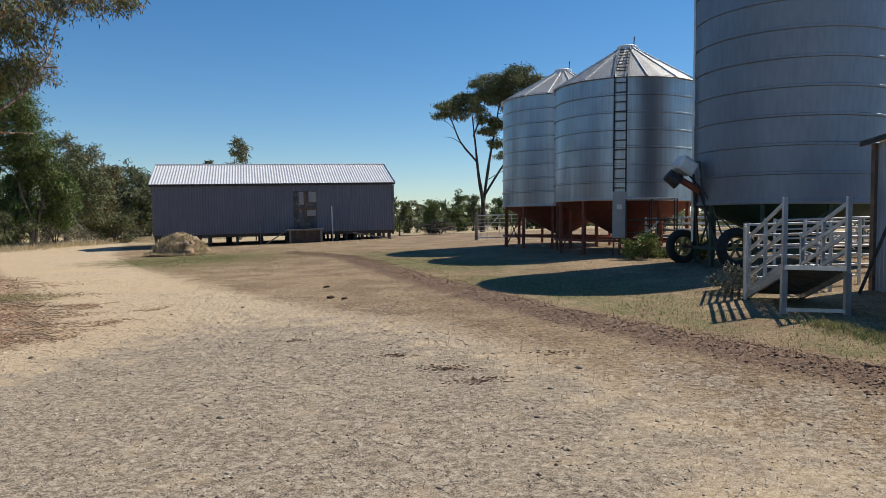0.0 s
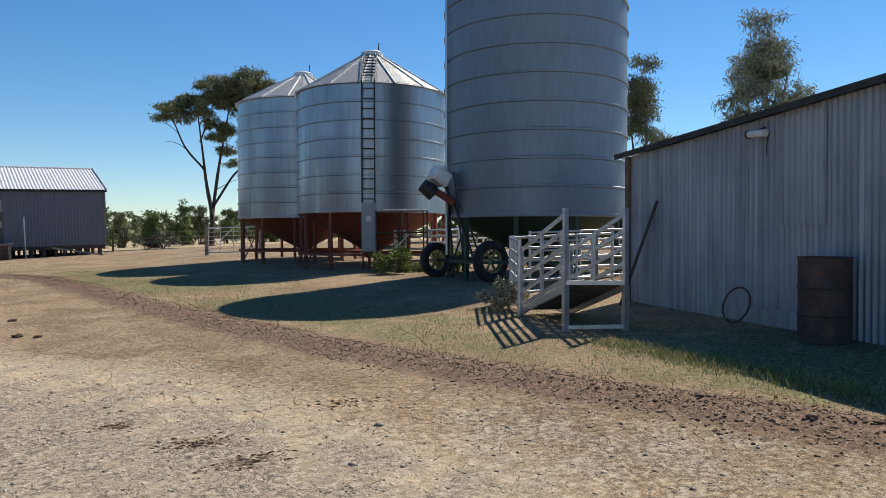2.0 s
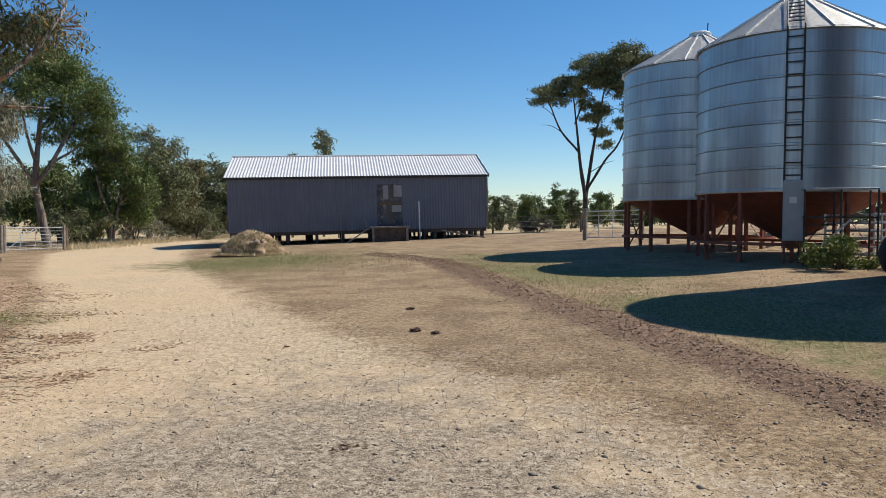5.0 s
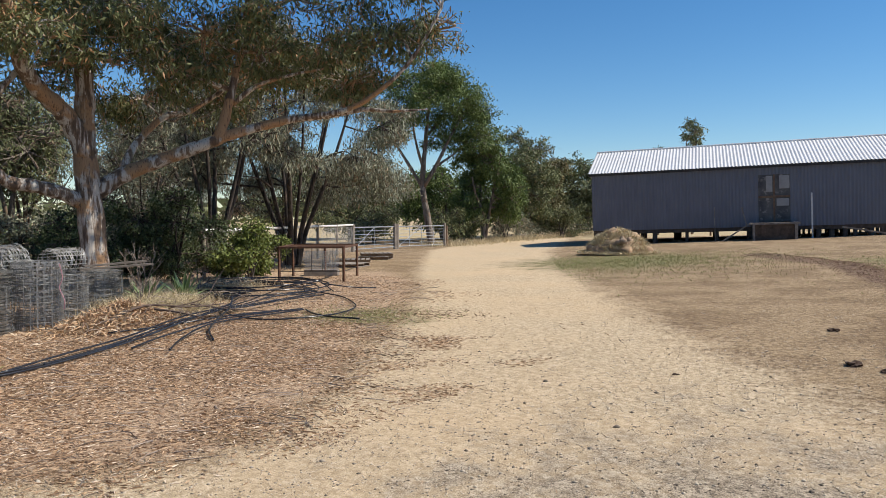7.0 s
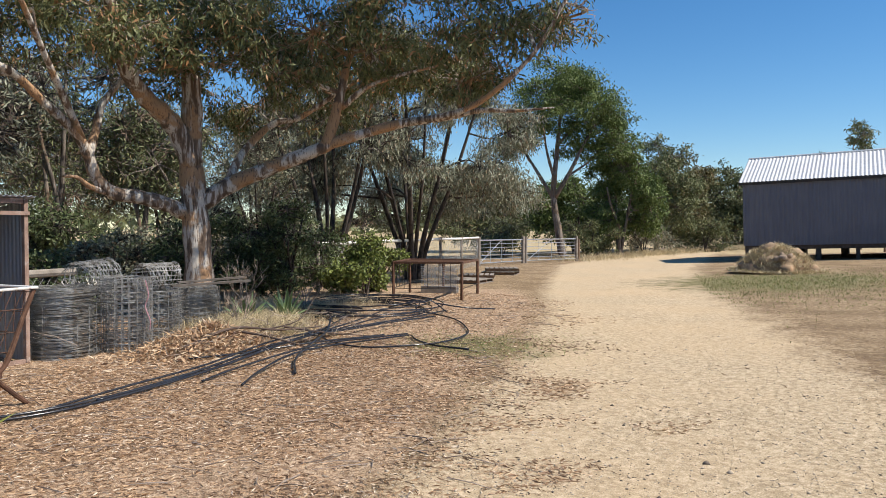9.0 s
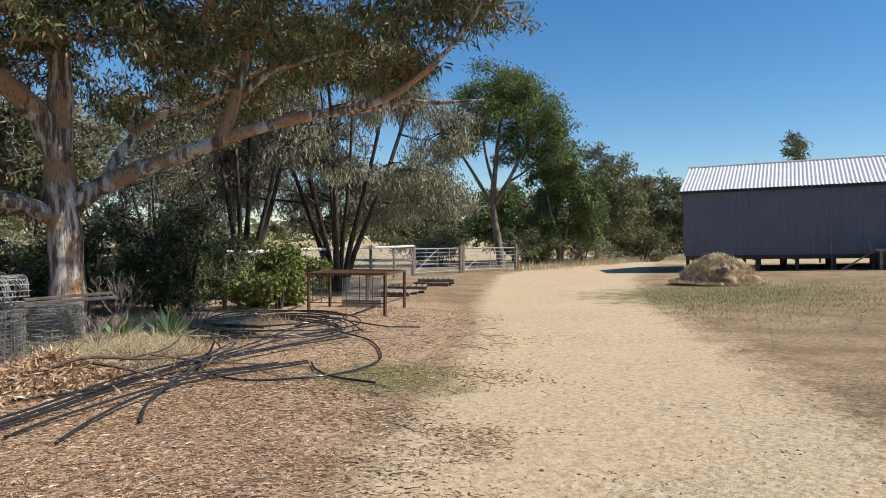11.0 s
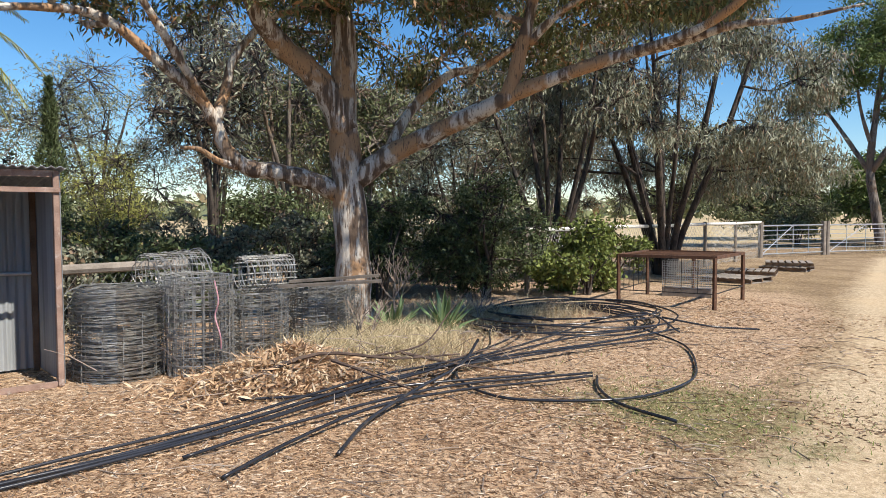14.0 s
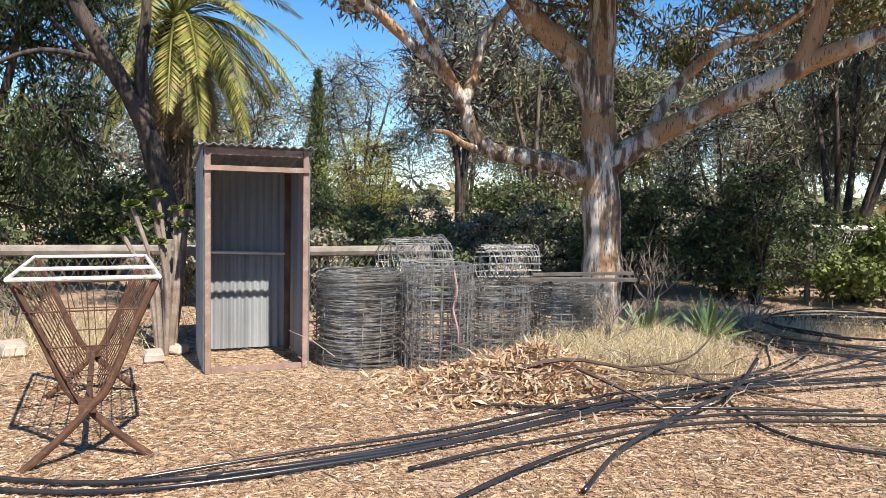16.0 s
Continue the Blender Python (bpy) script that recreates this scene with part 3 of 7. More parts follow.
# ---- silos ----
def build_silo(name, label, at, r, z0, z1, apex, sheet, hopper, rings, leg_mat, ladder=None, legs=12):
    x, y = at
    zb = terrain(x, y)
    silo = thing(name, (x, y, zb), label, "grain silo", "grain silos")
    lo, hi, top = z0 - zb, z1 - zb, apex - zb
    segs = 64
    for k in range(rings):
        a, b = lo + (hi - lo) * k / rings, lo + (hi - lo) * (k + 1) / rings
        bm = bmesh.new()
        prof = [(r, a + 0.012), (r, a + (b - a) * 0.5), (r, b - 0.012)]
        add_lathe(bm, prof, segs)
        part("wall_ring", bm, sheet, silo, smooth=True)
        bm = bmesh.new()
        add_lathe(bm, [(r - 0.005, b - 0.04), (r + 0.034, b - 0.022), (r + 0.034, b + 0.022), (r - 0.005, b + 0.04)], segs)
        part("joint_band", bm, sheet, silo)
    bm = bmesh.new()
    add_lathe(bm, [(r + 0.02, lo - 0.05), (r + 0.035, lo), (r + 0.02, lo + 0.05)], segs)
    part("base_band", bm, sheet, silo, smooth=True)
    # cone roof of pressed segments
    for k in range(16):
        a0, a1 = 2 * math.pi * k / 16, 2 * math.pi * (k + 1) / 16
        bm = bmesh.new()
        vs = []
        for rr, zz in ((r + 0.1, hi - 0.02), (0.32, top - 0.12)):
            vs.append([bm.verts.new((rr * math.cos(a), rr * math.sin(a), zz + d)) for a, d in ((a0, 0.0), ((a0 + a1) / 2, 0.0), (a1, 0.0))])
        for i in range(2):
            bm.faces.new((vs[0][i], vs[0][i + 1], vs[1][i + 1], vs[1][i]))
        bmesh.ops.solidify(bm, geom=bm.faces[:], thickness=0.012)
        part("roof_panel", bm, SILO_ROOF, silo)
        part("roof_rib", beam(((r + 0.1) * math.cos(a0), (r + 0.1) * math.sin(a0), hi), (0.32 * math.cos(a0), 0.32 * math.sin(a0), top - 0.1), 0.035, 0.05), SILO_ROOF, silo)
    bm = bmesh.new()
    add_lathe(bm, [(0.36, top - 0.16), (0.36, top - 0.02), (0.3, top + 0.02), (0.02, top + 0.06)], 24)
    part("lid", bm, SILO_ROOF, silo)
    part("vent_pipe", tube([(0.25, 0.1, top), (0.27, 0.1, top + 0.38)], 0.018, 6), DARK_STEEL, silo)
    bm = bmesh.new()
    add_lathe(bm, [(r - 0.03, lo - 0.02), (0.35, max(0.5, lo - r * 0.62)), (0.22, max(0.42, lo - r * 0.62 - 0.1))], 40)
    part("hopper_cone", bm, hopper, silo, smooth=True)
    part("outlet", tube([(0, 0, max(0.2, lo - r * 0.62 - 0.3)), (0, 0, max(0.5, lo - r * 0.62))], 0.22, 12), hopper, silo)
    for k in range(legs):
        a = 2 * math.pi * (k + 0.4) / legs
        c, s = math.cos(a), math.sin(a)
        g = terrain(x + (r - 0.1) * c, y + (r - 0.1) * s) - zb
        leg = box((-0.045, -0.045, g - 0.08), (0.045, 0.045, lo - 0.04))
        bmesh.ops.transform(leg, matrix=Matrix.Translation(((r - 0.08) * c, (r - 0.08) * s, 0)) @ Matrix.Rotation(a, 4, "Z"), verts=leg.verts)
        part("leg", leg, leg_mat, silo)
        a2 = 2 * math.pi * (k + 1.4) / legs
        if k % 2 == 0:
            part("cross_brace", beam(((r - 0.08) * c, (r - 0.08) * s, g + 0.1), ((r - 0.08) * math.cos(a2), (r - 0.08) * math.sin(a2), lo - 0.15), 0.04, 0.02), leg_mat, silo)
    bm = bmesh.new()
    add_lathe(bm, [(r - 0.06, g + 0.25), (r + 0.0, g + 0.25), (r + 0.0, g + 0.33), (r - 0.06, g + 0.33)], 40)
    part("foot_ring", bm, leg_mat, silo)
    if ladder is not None:
        c, s = math.cos(ladder), math.sin(ladder)
        t = Vector((-s, c, 0)) * 0.19
        out = Vector((c, s, 0)) * (r + 0.09)
        lad = part("ladder", tube([out + t + Vector((0, 0, lo + 0.2)), out + t + Vector((0, 0, hi + 0.05))], 0.022, 6), DARK_STEEL, silo)
        part("ladder_stile", tube([out - t + Vector((0, 0, lo + 0.2)), out - t + Vector((0, 0, hi + 0.05))], 0.022, 6), DARK_STEEL, lad)
        z = lo + 0.35
        while z < hi:
            part("rung", tube([out + t + Vector((0, 0, z)), out - t + Vector((0, 0, z))], 0.016, 6), DARK_STEEL, lad)
            z += 0.3
        up = Vector((c, s, 0))
        for sg in (1, -1):
            part("roof_ladder_stile", tube([up * (r + 0.1) + t * sg + Vector((0, 0, hi + 0.07)), up * 0.5 + t * sg + Vector((0, 0, top - 0.1))], 0.02, 6), DARK_STEEL, lad)
        for q in range(1, 9):
            k = q / 9
            p = up * ((r + 0.1) * (1 - k) + 0.5 * k) + Vector((0, 0, (hi + 0.07) * (1 - k) + (top - 0.1) * k))
            part("rung", tube([p + t, p - t], 0.016, 6), DARK_STEEL, lad)
    return silo


def add_lathe(bm, profile, segs):
    rings = [[bm.verts.new((rr * math.cos(2 * math.pi * k / segs), rr * math.sin(2 * math.pi * k / segs), zz)) for k in range(segs)] for rr, zz in profile]
    for a, b in zip(rings, rings[1:]):
        for k in range(segs):
            bm.faces.new((a[k], a[(k + 1) % segs], b[(k + 1) % segs], b[k]))
    return bm


S1, S2, S3 = (4.93, 29.8), (6.36, 25.1), (8.79, 18.29)
silo_a = build_silo("grain_silo", "shiny galvanised grain silo on red oxide legs", S1, 2.45, 2.34, 6.6, 7.95, GALV_SILO, RED_OXIDE, 8, RED_OXIDE)
silo_b = build_silo("grain_silo", "shiny galvanised grain silo with ladder on red oxide legs", S2, 2.45, 2.4, 6.25, 7.75, GALV_SILO, RED_OXIDE, 7, RED_OXIDE, ladder=math.atan2(-22.6, -7.0) - 0.02)
silo_c = build_silo("grain_silo", "tall dull grey grain silo with green hopper and legs", S3, 2.31, 2.11, 7.95, 9.3, ZINC_SILO, GREEN_STEEL, 9, GREEN_STEEL, legs=10)
part("fill_pipe", tube([(-2.36, 0.25, 0.5), (-2.36, 0.25, 7.3)], 0.03, 6), GALV, silo_c)
for k in range(14):
    part("ladder_bracket", box((2.28, -0.06, 1.7 + k * 0.42), (2.42, 0.12, 1.78 + k * 0.42)), GALV, silo_c)


def build_switch_box():
    """Tall grey steel switch cabinet with a pale notice, in front of the middle silo's legs."""
    x, y = 5.55, 22.6
    zb = terrain(x, y)
    cab = thing("switch_cabinet", (x, y, zb), "tall grey steel cabinet with white notice by the silo", "cabinet", turn=-14)
    part("body", box((-0.22, -0.1, 0.55), (0.22, 0.12, 2.0), 0.012), GREY_BOX, cab)
    part("notice", box((-0.09, -0.104, 1.45), (0.07, -0.1005, 1.6)), WHITE_PLASTIC, cab, "white notice")
    for sx in (-0.18, 0.18):
        part("leg", box((sx - 0.025, -0.03, -0.05), (sx + 0.025, 0.03, 0.55)), RED_OXIDE, cab)


build_switch_box()


def build_platform():
    """Pipe-railed steel stand beside the middle silo."""
    x, y = 6.35, 21.9
    zb = terrain(x, y)
    st = thing("steel_stand", (x, y, zb), "rusty pipe-railed steel access stand beside the silo", "stand", turn=-12)
    for sx in (-0.75, 0.0, 0.75):
        for sy in (0.0, 0.8):
            part("post", tube([(sx, sy, -0.05), (sx, sy, 1.75)], 0.022, 8), DARK_STEEL, st)
    for sy in (0.0, 0.8):
        part("rail", tube([(-0.75, sy, 1.75), (0.75, sy, 1.75)], 0.022, 8), GALV, st)
    part("rail", tube([(-0.75, 0, 1.75), (-0.75, 0.8, 1.75)], 0.022, 8), GALV, st)
    for k in range(4):
        part("tread", box((-0.72, 0.1 + 0.05 * k, 0.25 + 0.22 * k), (0.0, 0.34 + 0.05 * k, 0.28 + 0.22 * k)), DARK_STEEL, st)
    part("deck", box((-0.74, 0.02, 1.08), (0.74, 0.78, 1.12)), DARK_STEEL, st)
    part("stringer", beam((-0.72, -0.02, 0.1), (0.2, -0.02, 1.05), 0.05, 0.04), GALV, st)


build_platform()


# ---- grain auger on two old tyres ----
def build_auger():
    zb = terrain(6.7, 18.1)
    au = thing("grain_auger", (6.68, 18.15, zb), "old wheeled grain auger with motor, white tank and tyres", "auger")

    def wheel(px, py, pz, r):
        ax = Vector((0.22, -0.97, 0)).normalized()
        q = ax.to_track_quat("Z", "Y").to_matrix().to_4x4()
        m = Matrix.Translation((px, py, pz)) @ q
        bm = bmesh.new()
        add_lathe(bm, [(r * 0.6, -0.08), (r * 0.75, -0.115), (r * 0.93, -0.1), (r, -0.06), (r, 0.06), (r * 0.93, 0.1), (r * 0.75, 0.115), (r * 0.6, 0.08), (r * 0.6, -0.08)], 36)
        bmesh.ops.transform(bm, matrix=m, verts=bm.verts)
        tyre = part("tyre", bm, RUBBER, au, "worn black tyre", True)
        bm = bmesh.new()
        add_lathe(bm, [(r * 0.61, -0.07), (r * 0.54, -0.05), (r * 0.54, 0.05), (r * 0.61, 0.07)], 32)
        bmesh.ops.transform(bm, matrix=m, verts=bm.verts)
        part("rim", bm, YELLOW, tyre, "dull yellow rim")
        bm = bmesh.new()
        add_lathe(bm, [(0.001, -0.07), (0.07, -0.07), (0.07, 0.07), (0.001, 0.07)], 16)
        bmesh.ops.transform(bm, matrix=m, verts=bm.verts)
        part("hub", bm, YELLOW, tyre)
        for k in range(6):
            a = k * math.pi / 3
            s = beam((0.05 * math.cos(a), 0.05 * math.sin(a), 0), (r * 0.56 * math.cos(a), r * 0.56 * math.sin(a), 0), 0.05, 0.03)
            bmesh.ops.transform(s, matrix=m, verts=s.verts)
            part("spoke", s, YELLOW, tyre)

    wheel(-0.26, 1.13, 0.45, 0.45)
    wheel(0.25, -1.14, 0.47, 0.48)
    part("axle", tube([(-0.26, 1.13, 0.45), (0.25, -1.14, 0.47)], 0.035, 8), DARK_STEEL, au)
    part("auger_tube", tube([(-0.85, 0.0, 2.25), (2.5, 0.1, 0.28)], 0.085, 12), RED_OXIDE, au)
    part("intake", tube([(2.42, 0.1, 0.33), (2.75, 0.1, 0.13)], [0.13, 0.15], 10), DARK_STEEL, au)
    part("drive_belt_guard", tube([(-1.0, 0.02, 2.28), (-0.72, 0.02, 2.12)], 0.17, 16), DARK_STEEL, au)
    part("motor", tube([(-1.08, -0.1, 2.26), (-0.8, -0.1, 2.05)], [0.13, 0.16], 14), DARK_STEEL, au)
    bm = box((-0.24, -0.2, -0.19), (0.24, 0.2, 0.19), 0.06)
    bmesh.ops.transform(bm, matrix=pose(-0.6, -0.05, 2.5, 0, 32, 10), verts=bm.verts)
    part("tank", bm, WHITE_PLASTIC, au, "white plastic fuel tank")
    for y0, s in ((0.9, 1), (-0.9, -1)):
        part("support_leg", beam((-0.05, y0, 0.45), (-0.25, 0.1 * s, 1.85), 0.045, 0.045), DARK_STEEL, au)
        part("support_leg", beam((0.0, y0, 0.45), (1.4, 0.1 * s, 0.95), 0.045, 0.045), DARK_STEEL, au)
    part("frame_post", beam((-0.1, 0.25, 0.02), (-0.35, 0.15, 2.6), 0.04, 0.04), DARK_STEEL, au)
    part("frame_post", beam((-0.02, -0.3, 0.02), (-0.28, -0.15, 2.6), 0.04, 0.04), DARK_STEEL, au)
    part("frame_bar", beam((-0.35, 0.16, 2.6), (-0.28, -0.16, 2.6), 0.04, 0.04), DARK_STEEL, au)
    part("hose", tube(smooth_path([(-0.5, 0, 2.3), (-0.1, -0.4, 1.6), (0.2, -0.5, 0.7)]), 0.02, 6), POLY, au)


build_auger()


# ---- galvanised stock panels and the loading ramp ----
def build_panel(a, b, height=1.2, rails=6, label="galvanised pipe stock panel with six rails"):
    a, b = Vector((a[0], a[1], terrain(*a))), Vector((b[0], b[1], terrain(*b)))
    p = thing("stock_panel", a, label, "stock panel", "stock panels")
    d = b - a
    for k in (0.0, 1.0):
        part("post", tube([d * k + Vector((0, 0, -0.03)), d * k + Vector((0, 0, height))], 0.032, 10), GALV, p)
    for k in range(rails):
        z = 0.16 + (height - 0.2) * k / (rails - 1)
        part("rail", tube([d * 0.01 + Vector((0, 0, z)), d * 0.99 + Vector((0, 0, z))], 0.023, 8), GALV, p)
    if d.length > 1.6:
        part("middle_stay", tube([d * 0.5 + Vector((0, -0.03, 0.1)), d * 0.5 + Vector((0, -0.03, height))], 0.022, 8), GALV, p)


PANEL_A, PANEL_B = (5.68, 13.5), (5.0, 11.85)
build_panel(PANEL_A, PANEL_B)
build_panel((5.75, 13.55), (7.75, 13.35))
build_panel((6.7, 12.4), (7.2, 14.3))
build_panel((7.2, 15.6), (9.5, 15.3))
build_panel((8.0, 21.6), (6.9, 23.2), 1.15)
build_panel((9.4, 22.2), (11.2, 22.0), 1.15)
build_panel((6.6, 23.4), (8.6, 22.8), 1.15)
build_panel((8.9, 21.3), (11.0, 20.9), 1.15)
build_panel((10.0, 16.6), (12.0, 16.2), 1.15)
build_panel((11.2, 20.6), (11.6, 18.4), 1.15)
build_panel((9.2, 24.4), (11.4, 24.0), 1.15)


def build_ramp():
    zb = terrain(5.2, 11.0)
    rp = thing("loading_ramp", (0, 0, 0), "galvanised steel sheep loading ramp beside the barn", "loading ramp")
    zt = zb + 0.62
    hl, hr, ll, lr = Vector((4.9, 10.3, zt)), Vector((5.62, 9.95, zt)), Vector((5.12, 12.0, zb + 0.1)), Vector((5.9, 11.8, zb + 0.1))
    up = Vector((0, 0, 1))
    for p, name in ((hl, "post"), (hr, "post")):
        part("leg", beam(Vector((p.x, p.y, terrain(p.x, p.y) - 0.04)), p - up * 0.04, 0.075, 0.075), GALV, rp)
        part(name, beam(p - up * 0.03, p + up * 1.02, 0.06, 0.06), GALV, rp)
    for lo, hi in ((ll, hl), (lr, hr)):
        part("low_post", beam(lo - up * 0.1, lo + up * 1.0, 0.05, 0.05), GALV, rp)
        mid = (lo + hi) / 2
        part("middle_post", beam(mid - up * 0.05, mid + up * 0.98, 0.045, 0.045), GALV, rp)
        for k in range(5):
            off = up * (0.06 + 0.22 * k)
            part("side_rail", beam(lo + off, hi + off, 0.028, 0.055), GALV, rp)
        part("floor_bearer", beam(lo - up * 0.04, hi - up * 0.04, 0.05, 0.08), GALV, rp)
    for k in range(18):
        t = (k + 0.5) / 18
        a, b = ll.lerp(hl, t), lr.lerp(hr, t)
        part("floor_slat", beam(a, b, 0.085, 0.025), DARK_STEEL, rp)
        if k % 2 == 0:
            part("cleat", beam(a + up * 0.02, b + up * 0.02, 0.02, 0.02), GALV, rp)
    part("end_sill", beam(hl + up * 0.01, hr + up * 0.01, 0.06, 0.06), GALV, rp)
    part("foot_bar", beam((hl.x, hl.y, terrain(hl.x, hl.y) + 0.05), (hr.x, hr.y, terrain(hr.x, hr.y) + 0.05), 0.05, 0.05), GALV, rp)
    part("brace", beam(hl - up * 0.1, Vector((5.12, 12.0, zb + 0.05)), 0.04, 0.04), GALV, rp)


build_ramp()


# ---- the old iron barn ----
def build_barn():
    x0, x1, y0, y1 = 7.45, 19.0, 12.4, -9.0
    zg = terrain(x0, 9.0)
    barn = thing("barn", (x0, y0, zg), "weathered corrugated iron barn with low pitched roof", "barn")
    L, ridge_y = y0 - y1, (y0 - y1) / 2
    e0, e1 = 3.0 - zg, 3.75 - zg
    # end wall in sheets, some set proud of the next
    spans = [(0.0, 1.35, 0.0), (1.35, 2.75, 0.012), (2.75, 4.1, 0.0), (4.1, 6.6, 0.012), (6.6, 10.6, 0.0), (10.6, 14.6, 0.012), (14.6, L, 0.0)]
    for s0, s1, proud in spans:
        bm = bmesh.new()

        def top(s):
            return e0 + (e1 - e0) * (1 - abs(s - ridge_y) / ridge_y)

        corrugated(bm, (-proud, -s0, -0.12), (0, -1, 0), (0, 0, 1), s1 - s0, (top(s0) + 0.1, top(s1) + 0.1), 0.09, 0.026, 6)
        part("wall_sheet", bm, BARN_IRON, barn)
    bm = bmesh.new()
    corrugated(bm, (-0.03, -3.3, 1.35), (0, -1, 0), (0, 0, 1), 0.75, (1.4, 1.46), 0.09, 0.026, 6)
    part("patch_sheet", bm, BOX_IRON, barn)
    for yy in (0.0, -L):
        bm = bmesh.new()
        if yy == 0:
            corrugated(bm, (x1 - x0, 0.0, -0.1), (-1, 0, 0), (0, 0, 1), x1 - x0, (e0 + 0.08,) * 2, 0.1, 0.018, 3)
        else:
            corrugated(bm, (0, yy, -0.1), (1, 0, 0), (0, 0, 1), x1 - x0, (e0 + 0.08,) * 2, 0.1, 0.018, 2)
        part("side_wall", bm, BARN_IRON, barn)
    bm = bmesh.new()
    corrugated(bm, (x1 - x0, -L, -0.1), (0, 1, 0), (0, 0, 1), L, (e0 + 0.1, e0 + 0.1), 0.15, 0.018, 2)
    part("far_wall", bm, BARN_IRON, barn)
    sl = math.hypot(ridge_y + 0.25, e1 - e0)
    for sg in (1, -1):
        bm = bmesh.new()
        org = (-0.14, 0.25, e0) if sg == 1 else (x1 - x0 + 0.14, -L - 0.25, e0)
        corrugated(bm, org, (sg, 0, 0), (0, -sg * (ridge_y + 0.25), e1 - e0), x1 - x0 + 0.28, (sl, sl), 0.076, 0.018, 2)
        bmesh.ops.translate(bm, verts=bm.verts, vec=(0, 0, 0.03))
        part("roof_sheet", bm, ROOF_IRON, barn)
    part("barge", beam((-0.12, 0.27, e0 + 0.0), (-0.12, -ridge_y, e1 + 0.0), 0.03, 0.09), DARK_STEEL, barn)
    part("corner_post", box((-0.05, -0.05, -0.12), (0.05, 0.06, e0 - 0.02)), WOOD_BROWN, barn)
    part("plinth", box((-0.03, -4.4, -0.1), (0.02, -2.0, 0.22)), BOX_IRON, barn)
    # flood lamp on the wall
    lamp = thing("flood_lamp", (x0 - 0.14, 9.35, 2.98), "pale cylindrical flood lamp fixed to the barn wall", "lamp")
    part("lamp_body", tube([(0, 0.16, 0), (0, -0.14, -0.015)], 0.05, 12), WHITE_PAINT, lamp)
    part("lamp_rim", tube([(0, 0.15, 0), (0, 0.18, 0)], 0.06, 12), DARK_STEEL, lamp)
    part("bracket", beam((0.13, 0.0, 0.08), (0.0, 0.0, 0.03), 0.04, 0.03), DARK_STEEL, lamp)
    part("cable", tube(smooth_path([(0.1, -0.1, 0.0), (0.04, -0.12, -0.16), (0.06, -0.1, -0.3)], 4), 0.008, 5), DARK_STEEL, lamp)
    # iron drum
    dz = terrain(7.1, 8.1)
    drum = thing("iron_drum", (7.1, 8.1, dz), "dark rusty iron drum standing against the barn wall", "drum")
    bm = bmesh.new()
    r = 0.29
    add_lathe(bm, [(0.001, 0.0), (r, 0.0), (r, 0.3), (r + 0.015, 0.32), (r, 0.34), (r, 0.62), (r + 0.015, 0.64), (r, 0.66), (r, 0.98), (r + 0.015, 1.0), (r - 0.01, 1.0), (r - 0.03, 0.96), (0.001, 0.95)], 36)
    part("drum_body", bm, CHARCOAL, drum, smooth=False)
    # bare wheel rim leaning on the wall
    wz = terrain(7.35, 9.7)
    rim = thing("wire_wheel_rim", (7.22, 9.7, wz), "thin rusty wheel rim leaning against the barn wall", "wheel rim")
    pts = [(0.14 * (1 + math.sin(a)) * 0.6 - 0.02, 0.24 * math.cos(a), 0.24 + 0.24 * math.sin(a)) for a in [2 * math.pi * k / 28 for k in range(29)]]
    part("rim_hoop", tube(pts, 0.014, 6), RUST_IRON, rim)
    bar = thing("iron_bar", (7.1, 12.0, terrain(7.1, 12.0)), "long dark iron bar leaning against the barn corner", "bar")
    part("bar", beam((-0.12, 0.0, 0.0), (0.36, -0.35, 1.75), 0.06, 0.05), DARK_STEEL, bar)


build_barn()


